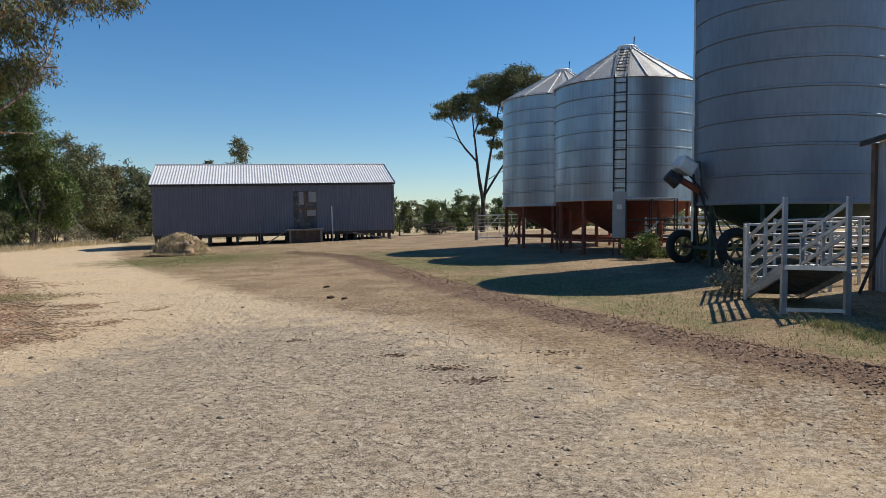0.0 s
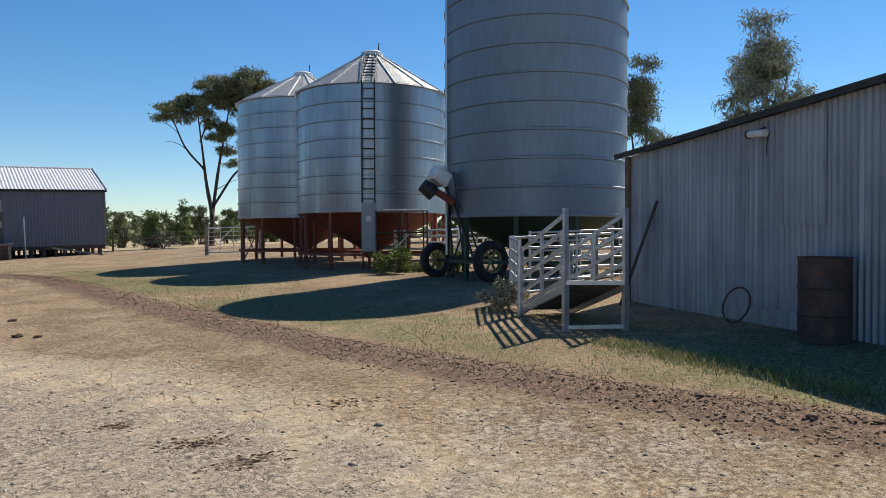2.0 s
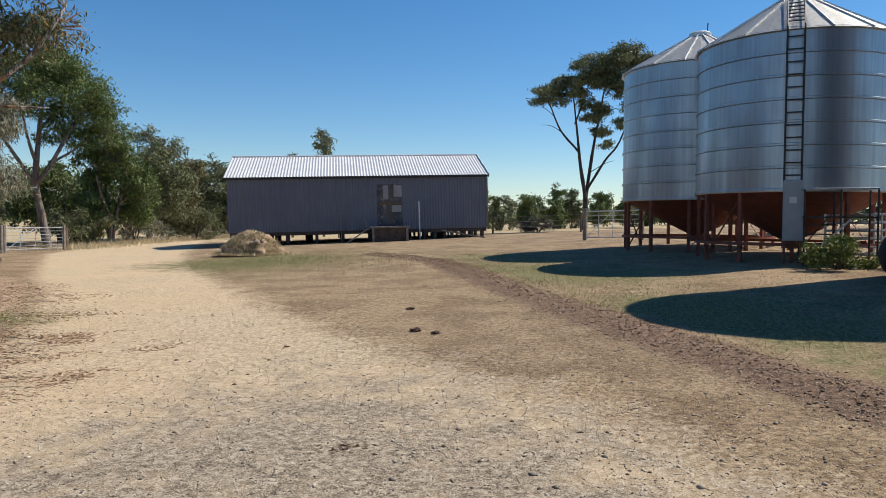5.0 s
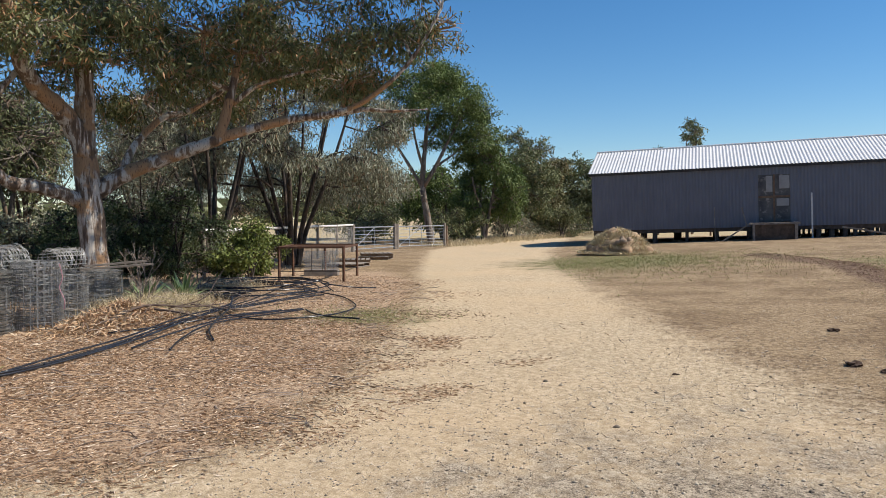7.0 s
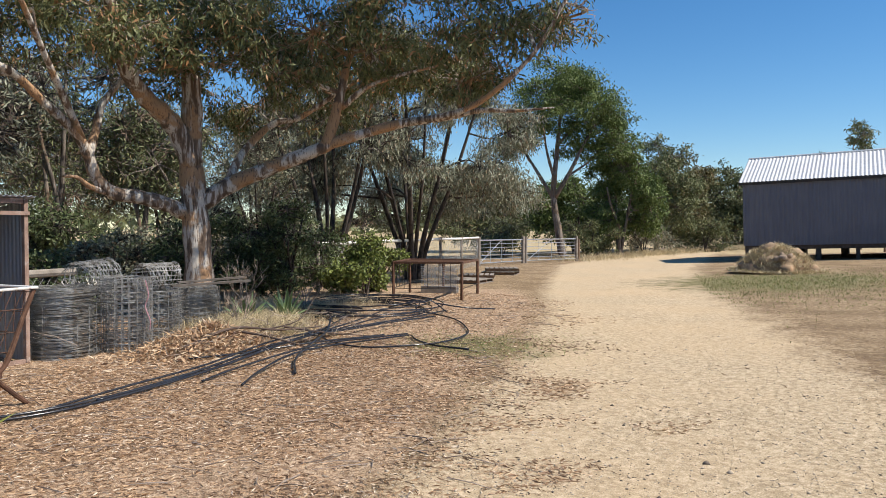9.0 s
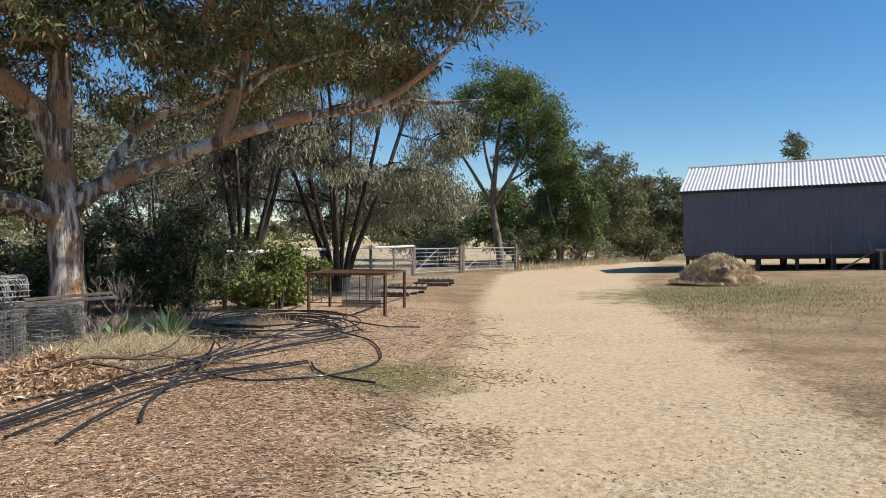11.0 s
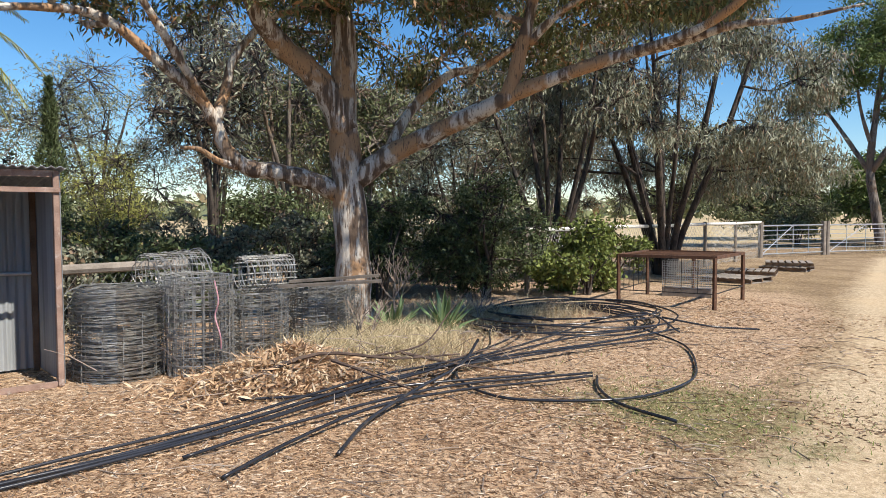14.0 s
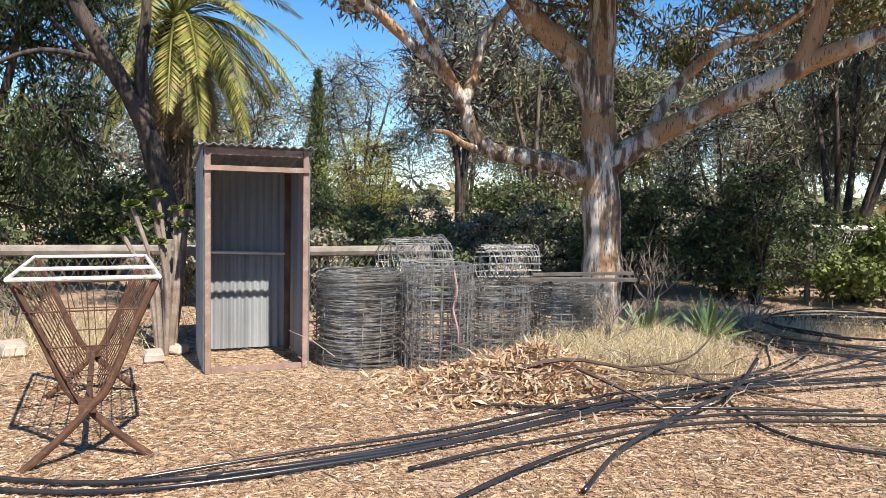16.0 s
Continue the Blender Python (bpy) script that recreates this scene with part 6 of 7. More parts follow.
auto_tree("garden_shrub", "yellow-green broom shrub behind the fence", (-21.2, 10.1), 3.2, 1.5, 0.3, BARK_DARK, LEAF_YELLOW, 7500, 0.1, 0.02, 105, 6, 10, 0.9, -0.3, 12, 0.42, 0.03, "shrub", "shrubs behind the fence", 0.025, 0.008)
auto_tree("garden_shrub", "silvery saltbush behind the fence", (-20.2, 11.4), 1.9, 0.8, 0.3, BARK_DARK, LEAF_BLUE, 2800, 0.08, 0.03, 106, 5, 6, 0.9, 0.0, 10, 0.42, 0.03, "shrub", "shrubs behind the fence", 0.02, 0.008)
for k, (x, y, h, r) in enumerate(((-15.6, 9.6, 1.25, 0.9), (-15.9, 10.9, 1.35, 0.9), (-16.8, 12.0, 1.5, 1.0), (-17.4, 10.2, 1.6, 1.0), (-18.2, 13.2, 1.7, 1.2), (-19.0, 14.8, 1.9, 1.3), (-16.0, 7.6, 1.3, 0.9), (-15.0, 5.4, 1.3, 1.0))):
    auto_tree("hedge_plant", "dull green round-leaved hedge plant by the log fence", (x, y), h, r, 0.1, BARK_DARK, LEAF_DARK if k % 2 else LEAF_GREY, 3600, 0.075, 0.05, 110 + k, 6, 7, 0.7, 0.0, 11, 0.42, 0.025, "shrub", "hedge by the fence", 0.02, 0.008)
auto_tree("garden_shrub", "large dark evergreen shrub beside the gum tree", (-17.0, 16.6), 2.5, 1.5, 0.15, BARK_DARK, LEAF_DARK, 13000, 0.1, 0.036, 120, 6, 13, 0.75, 0.2, 13, 0.42, 0.05, "shrub", "shrubs by the gum tree", 0.03, 0.01)
auto_tree("garden_shrub", "tall feathery grey-green shrub behind the gum tree", (-18.6, 16.8), 4.4, 1.7, 0.9, BARK_DARK, LEAF_GREY, 6500, 0.15, 0.024, 121, 6, 13, 0.9, 0.3, 12, 0.42, 0.06, "shrub", "shrubs by the gum tree", 0.03, 0.01)
auto_tree("garden_shrub", "dark shrub behind the gum tree", (-17.3, 14.6), 2.0, 1.05, 0.1, BARK_DARK, LEAF_DARK, 7000, 0.1, 0.036, 122, 6, 9, 0.75, 0.2, 12, 0.42, 0.04, "shrub", "shrubs by the gum tree", 0.03, 0.01)
auto_tree("garden_shrub", "bright leafy vine bush on the pale fence", (-16.6, 18.6), 1.55, 1.15, 0.05, BARK_DARK, LEAF_BRIGHT, 5200, 0.1, 0.06, 123, 6, 9, 0.8, 0.1, 11, 0.42, 0.03, "shrub", "shrubs by the gum tree", 0.02, 0.008)
auto_tree("garden_shrub", "bright leafy vine bush on the pale fence", (-18.0, 20.2), 1.5, 1.0, 0.05, BARK_DARK, LEAF_BRIGHT, 3200, 0.1, 0.055, 124, 6, 7, 0.8, 0.1, 10, 0.42, 0.03, "shrub", "shrubs by the gum tree", 0.02, 0.008)
auto_tree("garden_shrub", "rusty brown dying shrub behind the fence", (-19.6, 20.6), 2.1, 0.9, 0.5, BARK_DARK, LEAF_PILE, 1800, 0.1, 0.03, 125, 5, 6, 0.8, 0.2, 10, 0.42, 0.03, "shrub", "shrubs by the gum tree", 0.02, 0.008)
auto_tree("weed_clump", "green leafy weeds beside the silo legs", (5.95, 21.0), 0.75, 0.75, 0.02, BARK_DARK, LEAF_BRIGHT, 2600, 0.1, 0.04, 126, 6, 7, 0.7, -0.2, 10, 0.45, 0.012, "weeds", "weeds by the silos", 0.008, 0.004)
auto_tree("weed_clump", "green leafy weeds beside the silo legs", (7.1, 20.6), 0.7, 0.7, 0.02, BARK_DARK, LEAF_BRIGHT, 2000, 0.1, 0.04, 127, 6, 6, 0.7, -0.2, 10, 0.45, 0.012, "weeds", "weeds by the silos", 0.008, 0.004)
auto_tree("weed_clump", "dull green weeds at the foot of a stock panel", (5.1, 12.75), 0.5, 0.55, 0.02, BARK_DARK, LEAF_GREY, 1500, 0.07, 0.02, 128, 6, 6, 0.7, -0.2, 10, 0.45, 0.01, "weeds", "weeds by the silos", 0.006, 0.003)
auto_tree("brush_heap", "dry brushwood heap in the paddock", (-0.2, 48.0), 0.95, 1.7, 0.02, TWIG_DARK, LEAF_GREY, 700, 0.15, 0.03, 129, 9, 9, 0.4, 0.0, 12, 0.5, 0.03, "brush heap", "", 0.03, 0.015)

for k, (x, y, h, r, leaf) in enumerate(((-22.5, -1.0, 3.0, 2.2, LEAF_DARK), (-24.0, 2.5, 3.2, 2.2, LEAF_DARK), (-25.0, 6.0, 2.8, 2.0, LEAF_GREY), (-25.5, 9.5, 2.3, 1.9, LEAF_FAR), (-24.5, 13.5, 2.4, 2.0, LEAF_DARK), (-24.0, 17.0, 1.9, 2.0, LEAF_GREY), (-24.5, 20.5, 2.0, 2.0, LEAF_DARK), (-27.0, 24.0, 1.9, 2.0, LEAF_FAR), (-21.0, 14.5, 1.5, 1.4, LEAF_DARK), (-20.6, 17.5, 1.6, 1.4, LEAF_GREY), (-19.8, 0.6, 2.6, 1.7, LEAF_DARK), (-19.5, 5.2, 2.0, 1.3, LEAF_DARK))):
    auto_tree("garden_shrub", "dense mixed shrub screening the paddock behind the garden", (x, y), h, r, 0.1, BARK_DARK, leaf, 7000, 0.15, 0.05, 140 + k, 5, 13, 0.8, 0.2, 12, 0.42, 0.04, "shrub", "shrubs behind the fence", 0.03, 0.01)

for k, (x, y, h) in enumerate(((11.0, 36.0, 3.0), (15.5, 34.0, 3.4), (19.5, 31.0, 3.2), (23.5, 27.0, 3.4), (17.0, 40.0, 3.6))):
    auto_tree("paddock_shrub", "dense dark shrub behind the silos and barn", (x, y), h, 2.4, 0.1, BARK_DARK, LEAF_MID if k % 2 else LEAF_DARK, 5200, 0.2, 0.06, 170 + k, 5, 12, 0.8, 0.2, 12, 0.36, 0.05, "shrub", "shrubs behind the silos", 0.03, 0.01)


def build_cypress():
    rng = np.random.default_rng(131)
    b = (-23.6, 8.6)
    cy = thing("pencil_cypress", (*b, terrain(*b)), "narrow dark pencil cypress behind the fence", "tree")
    part("trunk", tube([(0, 0, -0.1), (0, 0, 2.0), (0.02, 0, 4.2)], [0.09, 0.06, 0.02], 8), BARK_DARK, cy)
    z = rng.uniform(0.1, 4.75, 9000)
    r = 0.42 * np.clip((4.9 - z) / 2.6, 0.05, 1) * np.sqrt(rng.random(9000)) * (0.85 + 0.25 * np.sin(z * 5))
    a = rng.uniform(0, 6.283, 9000)
    v, f = leaves(rng, np.stack([r * np.cos(a), r * np.sin(a), z], 1), 0.13, 0.03, -1.0)
    mesh_object("crown", v, f, LEAF_DARK, cy)


build_cypress()


def build_palm():
    rng = random.Random(8)
    b = (-21.4, 5.8)
    z0 = terrain(*b)
    pm = thing("date_palm", (*b, z0), "date palm with arching yellow-green fronds and dead skirt", "palm")
    part("trunk", tube([(0, 0, -0.1), (0.05, 0, 2.0), (0.0, 0.05, 5.2)], [0.42, 0.36, 0.44], 14), BARK_PALM, pm)
    top = Vector((0, 0.05, 5.4))
    for k in range(76):
        dead = k >= 54
        a = k * 2.399
        el = radians(rng.uniform(-75, -35)) if dead else radians(75 - 105 * k / 54 + rng.uniform(-8, 8))
        ln = rng.uniform(2.0, 2.8) if dead else rng.uniform(2.8, 3.5)
        d = Vector((math.cos(a) * math.cos(el), math.sin(a) * math.cos(el), math.sin(el)))
        pts, p, v = [top + d * 0.1], top + d * 0.1, d.copy()
        for q in range(10):
            v = (v + Vector((0, 0, -0.17 if not dead else -0.25))).normalized()
            p = p + v * ln / 10
            pts.append(p.copy())
        bm = tube(pts, [0.03 * (1 - i / 11.5) + 0.004 for i in range(11)], 5)
        side0 = Vector((-math.sin(a), math.cos(a), 0))
        for q in range(40):
            t = 1.2 + 8.6 * q / 40
            i = int(t)
            o = pts[i].lerp(pts[min(i + 1, 10)], t - i)
            along = (pts[min(i + 1, 10)] - pts[i]).normalized()
            nrm = along.cross(side0).normalized()
            ll = 0.46 * math.sin(math.pi * min(0.95, 0.15 + 0.85 * q / 40)) + 0.1
            for s in (1, -1):
                tip = o + (side0 * s * 0.75 + along * 0.7 + nrm * -0.12 + Vector((0, 0, rng.uniform(-0.22, 0.05)))).normalized() * ll
                m = o.lerp(tip, 0.4)
                w = along * 0.032
                vs = [bm.verts.new(x) for x in (o, m - w, tip, m + w)]
                bm.faces.new(vs)
        part("frond", bm, LEAF_DRYPALM if dead else LEAF_PALM, pm, "dead brown frond" if dead else "")


build_palm()


def build_agave(at, r, n, seed, label, mat=None):
    rng = random.Random(seed)
    ag = thing("agave", (*at, terrain(*at)), label, "agave", "agave plants")
    for k in range(n):
        a = k * 2.399 + rng.uniform(-0.2, 0.2)
        el = radians(rng.uniform(15, 75))
        ln = r * rng.uniform(0.75, 1.1)
        d = Vector((math.cos(a) * math.cos(el), math.sin(a) * math.cos(el), math.sin(el)))
        s = Vector((-math.sin(a), math.cos(a), 0))
        u = d.cross(s)
        bm, prev = bmesh.new(), None
        for q, w in enumerate((0.6, 1.0, 0.9, 0.6, 0.05)):
            t = q / 4
            c = d * ln * t + Vector((0, 0, 0.03 - 0.16 * ln * t * t))
            ww = 0.036 * w * (r / 0.6)
            row = [bm.verts.new(c + s * ww + u * -0.012 * w), bm.verts.new(c + u * 0.016 * w), bm.verts.new(c - s * ww + u * -0.012 * w)]
            if prev:
                for i in range(2):
                    bm.faces.new((prev[i], prev[i + 1], row[i + 1], row[i]))
            prev = row
        part("leaf", bm, mat or LEAF_AGAVE, ag, smooth=True)


build_agave((-13.25, 14.2), 0.72, 20, 1, "spiky green agave in dry grass under the gum")
build_agave((-13.4, 13.55), 0.62, 20, 2, "spiky green agave in dry grass under the gum")
build_agave((-8.0, 8.25), 0.62, 30, 3, "yellow-green strappy plant beside the hay rack", LEAF_YELLOW)


def build_aeonium():
    ae = thing("tree_aeonium", (-12.72, 8.45, 0.0), "tall succulent with green rosettes on pale bare stalks", "succulent")
    heads = ((0.12, -0.29, 1.47, 0.13), (0.04, -0.08, 1.58, 0.11), (-0.02, 0.12, 1.28, 0.1), (0.05, -0.1, 1.38, 0.1), (-0.01, 0.07, 1.44, 0.08), (0.1, -0.4, 1.22, 0.08), (-0.25, -0.2, 1.3, 0.1), (0.15, -0.02, 1.12, 0.09), (-0.3, 0.1, 1.45, 0.1))
    for k, (x, y, h, r) in enumerate(heads):
        st = part("stalk", tube(smooth_path([(x * 0.3, y * 0.2, 0.0), (x * 0.6, y * 0.5 + 0.04, h * 0.55), (x, y, h - 0.02)], 4), [0.03] * 5 + [0.022] * 4, 7), TWIG, ae)
        bm = bmesh.new()
        for q in range(44):
            a, t = q * 2.399 + k, q / 44
            el = radians(82 - 92 * t)
            d = Vector((math.cos(a) * math.cos(el), math.sin(a) * math.cos(el), math.sin(el)))
            s = Vector((-math.sin(a), math.cos(a), 0))
            u = s.cross(d)
            c, ln, w = Vector((x, y, h)), r * (0.45 + 0.55 * t), r * 0.24
            rows = [[bm.verts.new(c + d * ln * f + s * w * g * e + u * 0.012 * abs(e) * g) for e in (-1, 0, 1)] for f, g in ((0.1, 0.4), (0.6, 1.0), (0.9, 0.75))]
            tip = bm.verts.new(c + d * ln)
            for p, n in zip(rows, rows[1:]):
                for e in (0, 1):
                    bm.faces.new((p[e], p[e + 1], n[e + 1], n[e]))
            for e in (0, 1):
                bm.faces.new((rows[2][e], rows[2][e + 1], tip))
        part("rosette", bm, LEAF_BRIGHT, st)


build_aeonium()


# ---- small things on the ground ----
def blades(rng, pts, height, width, lean=0.5):
    """Grass blades that stand at the given places."""
    n = len(pts)
    a = rng.uniform(0, 6.283, n)
    s = np.stack([np.cos(a), np.sin(a), np.zeros(n)], 1) * width / 2
    h = height * rng.uniform(0.4, 1.3, (n, 1))
    d = rng.normal(size=(n, 3)) * lean
    d[:, 2] = 1.0
    d /= np.linalg.norm(d, axis=1)[:, None]
    mid = pts + d * h * 0.55
    b = rng.normal(size=(n, 3)) * lean
    b[:, 2] = 0.45
    b /= np.linalg.norm(b, axis=1)[:, None]
    tip = mid + b * h * 0.5
    v = np.stack([pts - s, pts + s, mid + s * 0.7, mid - s * 0.7, tip], 1).reshape(-1, 3)
    i = np.arange(n)[:, None] * 5
    return v, np.concatenate([i + [0, 1, 2], i + [0, 2, 3], i + [3, 2, 4]], 0)


def on_ground(x, y, lift=0.0):
    return np.stack([x, y, sheet_height(np.asarray(x), np.asarray(y)) + lift], 1)


def side_of(x, y, line):
    d, s = line_distance(x, y, line)
    return d * s


rng = np.random.default_rng(3)

# fallen leaves left of the road, thinning out over it
x, y = rng.uniform(-15.5, -2.5, 130000), rng.uniform(3.0, 21.0, 130000)
d = side_of(x, y, ROAD_LEFT)
patchy = np.array([noise.noise((a * 0.8, b * 0.8, 7.0)) for a, b in zip(x, y)])
keep = rng.random(130000) < np.clip(0.4 - d * 0.4 + patchy * 0.85, 0.01, 1) * np.where(d > 0.6, 0.25, 1.0)
x, y = x[keep], y[keep]
near = rng.uniform(-11.5, -5.0, 170000), rng.uniform(4.0, 14.0, 170000)
patchy = np.array([noise.noise((a * 1.3, b * 1.3, 17.0)) for a, b in zip(*near)])
keep = rng.random(170000) < np.clip(0.22 - side_of(*near, ROAD_LEFT) * 0.3 + patchy * 1.0, 0.0, 1)
x, y = np.concatenate([x, near[0][keep]]), np.concatenate([y, near[1][keep]])
v, f = leaves(rng, on_ground(x, y, 0.006), 0.062, 0.0095, 0.0, 0.78)
tagged(mesh_object("fallen_leaves", v, f, LEAF_LITTER), "dry brown gum leaves lying on the ground", "leaf litter", kind="stuff")

# fallen twigs
n = 1500
x, y = rng.uniform(-14, -3, n), rng.uniform(4, 20, n)
keep = side_of(x, y, ROAD_LEFT) < 0.35
bm = bmesh.new()
for a, b in zip(x[keep], y[keep]):
    t, l = rng.uniform(0, 6.283), rng.uniform(0.08, 0.45)
    k = rng.uniform(-0.4, 0.4)
    z = float(sheet_height(a, b)) + 0.006
    add_tube(bm, [(a, b, z), (a + l * 0.5 * math.cos(t), b + l * 0.5 * math.sin(t), z + 0.012), (a + l * math.cos(t + k), b + l * math.sin(t + k), z)], [0.005, 0.004, 0.002], 3, False)
tagged(part("fallen_twigs", bm, TWIG), "thin grey-brown twigs scattered on the litter", "twigs", kind="stuff")

# pebbles of the road and the gravel patch
n = 95000
x, y = rng.normal(-1.5, 4.2, n), rng.normal(8.0, 4.6, n)
keep = (side_of(x, y, ROAD_LEFT) > -0.4) & (side_of(x, y, BERM) < 0.3) & (y > -1)
x, y = x[keep], y[keep]
n = len(x)
size = np.exp(rng.normal(-5.25, 0.5, n))[:, None]
base = np.array([(1, 0, 0), (0, 1, 0), (-1, 0, 0), (0, -1, 0), (0, 0, 0.62), (0, 0, -0.6)], float)
a = rng.uniform(0, 6.283, n)
rot = np.stack([np.stack([np.cos(a), -np.sin(a), 0 * a], 1), np.stack([np.sin(a), np.cos(a), 0 * a], 1), np.stack([0 * a, 0 * a, 0 * a + 1], 1)], 1)
shape = base[None] * rng.uniform(0.6, 1.3, (n, 6, 1)) * size[:, None]
v = (np.einsum("nij,nkj->nki", rot, shape) + on_ground(x, y, 0.001)[:, None]).reshape(-1, 3)
tri = np.array([(0, 1, 4), (1, 2, 4), (2, 3, 4), (3, 0, 4), (1, 0, 5), (2, 1, 5), (3, 2, 5), (0, 3, 5)])
f = (np.arange(n)[:, None, None] * 6 + tri[None]).reshape(-1, 3)
tagged(mesh_object("pebbles", v, f, PEBBLE), "small grey and tan pebbles on the sandy road", "pebbles", kind="stuff")

# clods along the turned-earth ridge
n = 7500
k = rng.integers(0, len(BERM) - 1, n)
t = rng.random(n)
p = np.array(BERM)
x = p[k, 0] + (p[k + 1, 0] - p[k, 0]) * t + rng.normal(0, 0.3, n)
y = p[k, 1] + (p[k + 1, 1] - p[k, 1]) * t + rng.normal(0, 0.3, n)
size = np.exp(rng.normal(-4.5, 0.4, n))[:, None]
a = rng.uniform(0, 6.283, n)
rot = np.stack([np.stack([np.cos(a), -np.sin(a), 0 * a], 1), np.stack([np.sin(a), np.cos(a), 0 * a], 1), np.stack([0 * a, 0 * a, 0 * a + 1], 1)], 1)
shape = base[None] * rng.uniform(0.5, 1.4, (n, 6, 1)) * size[:, None]
v = (np.einsum("nij,nkj->nki", rot, shape) + on_ground(x, y, 0.004)[:, None]).reshape(-1, 3)
f = (np.arange(n)[:, None, None] * 6 + tri[None]).reshape(-1, 3)
CLOD = leafy("earth_clods", (0.12, 0.075, 0.05), (0.3, 0.2, 0.135), (0.4, 0.3, 0.2), 0.2, 0.95)
tagged(mesh_object("earth_clods", v, f, CLOD), "red-brown clods along a ridge of turned earth", "clods", kind="stuff")

# short grass by the silos and in the yard
n = 100000
x, y = rng.uniform(-3.5, 8.0, n), rng.uniform(4.0, 30.0, n)
d = side_of(x, y, BERM)
patchy = np.array([noise.noise((a * 0.7, b * 0.7, 11.0)) for a, b in zip(x, y)])
keep = (d > 0.25) & (rng.random(n) < (0.55 + patchy * 0.9) * np.clip(1.7 - d / 3.0, 0.15, 1)) & (x < 7.4)
v, f = blades(rng, on_ground(x[keep], y[keep]), 0.055, 0.008, 0.9)
tagged(mesh_object("short_grass", v, f, GRASS_GREEN), "short green and straw grass round the silos", "grass", kind="stuff")
n = 16000
x, y = rng.normal(-9.6, 2.6, n), rng.normal(28.0, 3.2, n)
keep = side_of(x, y, ROAD_RIGHT) > -0.2
v, f = blades(rng, on_ground(x[keep], y[keep]), 0.06, 0.012, 0.8)
tagged(mesh_object("short_grass", v, f, GRASS_GREEN), "thin green grass beside the road near the heap", "grass", kind="stuff")
n = 1800
x, y = rng.normal(-9.3, 0.75, n), rng.normal(14.9, 0.7, n)
v, f = blades(rng, on_ground(x, y), 0.05, 0.008, 0.9)
tagged(mesh_object("short_grass", v, f, GRASS_GREEN), "thin green grass inside the pipe loop", "grass", kind="stuff")

n = 2600
k = rng.random(n)
x, y = 4.85 + 0.55 * k + rng.normal(0, 0.16, n), 9.45 - 3.6 * k + rng.normal(0, 0.2, n)
v, f = blades(rng, on_ground(x, y), 0.12, 0.009, 0.7)
tagged(mesh_object("grass_tufts", v, f, GRASS_GREEN), "scrappy green tufts in front of the barn", "grass", kind="stuff")

# tall dry grass under the gum tree and along the fence
pts = []
for cx, cy, r, m in ((-12.75, 13.3, 0.7, 5500), (-12.3, 12.9, 0.7, 5000), (-13.9, 15.2, 0.7, 1700), (-12.2, 12.6, 0.5, 1300), (-14.6, 16.4, 0.7, 1000), (-15.1, 15.0, 0.7, 1500), (-14.4, 14.4, 0.5, 900), (-13.6, 7.0, 0.8, 1200), (-11.6, 6.6, 0.6, 800), (-12.7, 7.7, 0.4, 500)):
    pts.append(on_ground(rng.normal(cx, r * 0.6, m), rng.normal(cy, r * 0.6, m)))
v, f = blades(rng, np.concatenate(pts), 0.36, 0.007, 0.8)
tagged(mesh_object("dry_grass", v, f, GRASS_DRY), "tall pale dry grass by the wire rolls", "grass", kind="stuff")
n = 9000
k = rng.random(n)
x, y = -24.5 - 6 * k + rng.normal(0, 0.9, n), 38.0 + 40 * k + rng.normal(0, 0.8, n)
v, f = blades(rng, on_ground(x, y), 0.4, 0.02, 0.5)
tagged(mesh_object("dry_grass", v, f, GRASS_DRY), "pale dry grass along the road verge", "grass", kind="stuff")


# drifts of dark leaf scraps on the bare yard and the road's edge
pts = []
for cx, cy, r, m in ((-0.52, 8.14, 0.1, 110), (0.06, 7.37, 0.14, 200), (0.33, 6.82, 0.13, 160), (-1.9, 9.2, 0.12, 70), (1.3, 8.0, 0.15, 100), (-6.6, 12.3, 0.34, 200), (-7.4, 13.4, 0.36, 240), (-6.1, 11.2, 0.3, 90), (-8.4, 15.6, 0.5, 500), (-5.2, 9.6, 0.2, 120)):
    pts.append(on_ground(rng.normal(cx, r, m), rng.normal(cy, r * 0.6, m), 0.004))
v, f = leaves(rng, np.concatenate(pts), 0.05, 0.012, 0.0, 0.7)
SCRAP = leafy("dark_leaf_scraps", (0.08, 0.05, 0.032), (0.27, 0.17, 0.11))
tagged(mesh_object("leaf_scraps", v, f, SCRAP), "dark drifts of leaf scraps on the sandy yard", "leaf litter", kind="stuff")


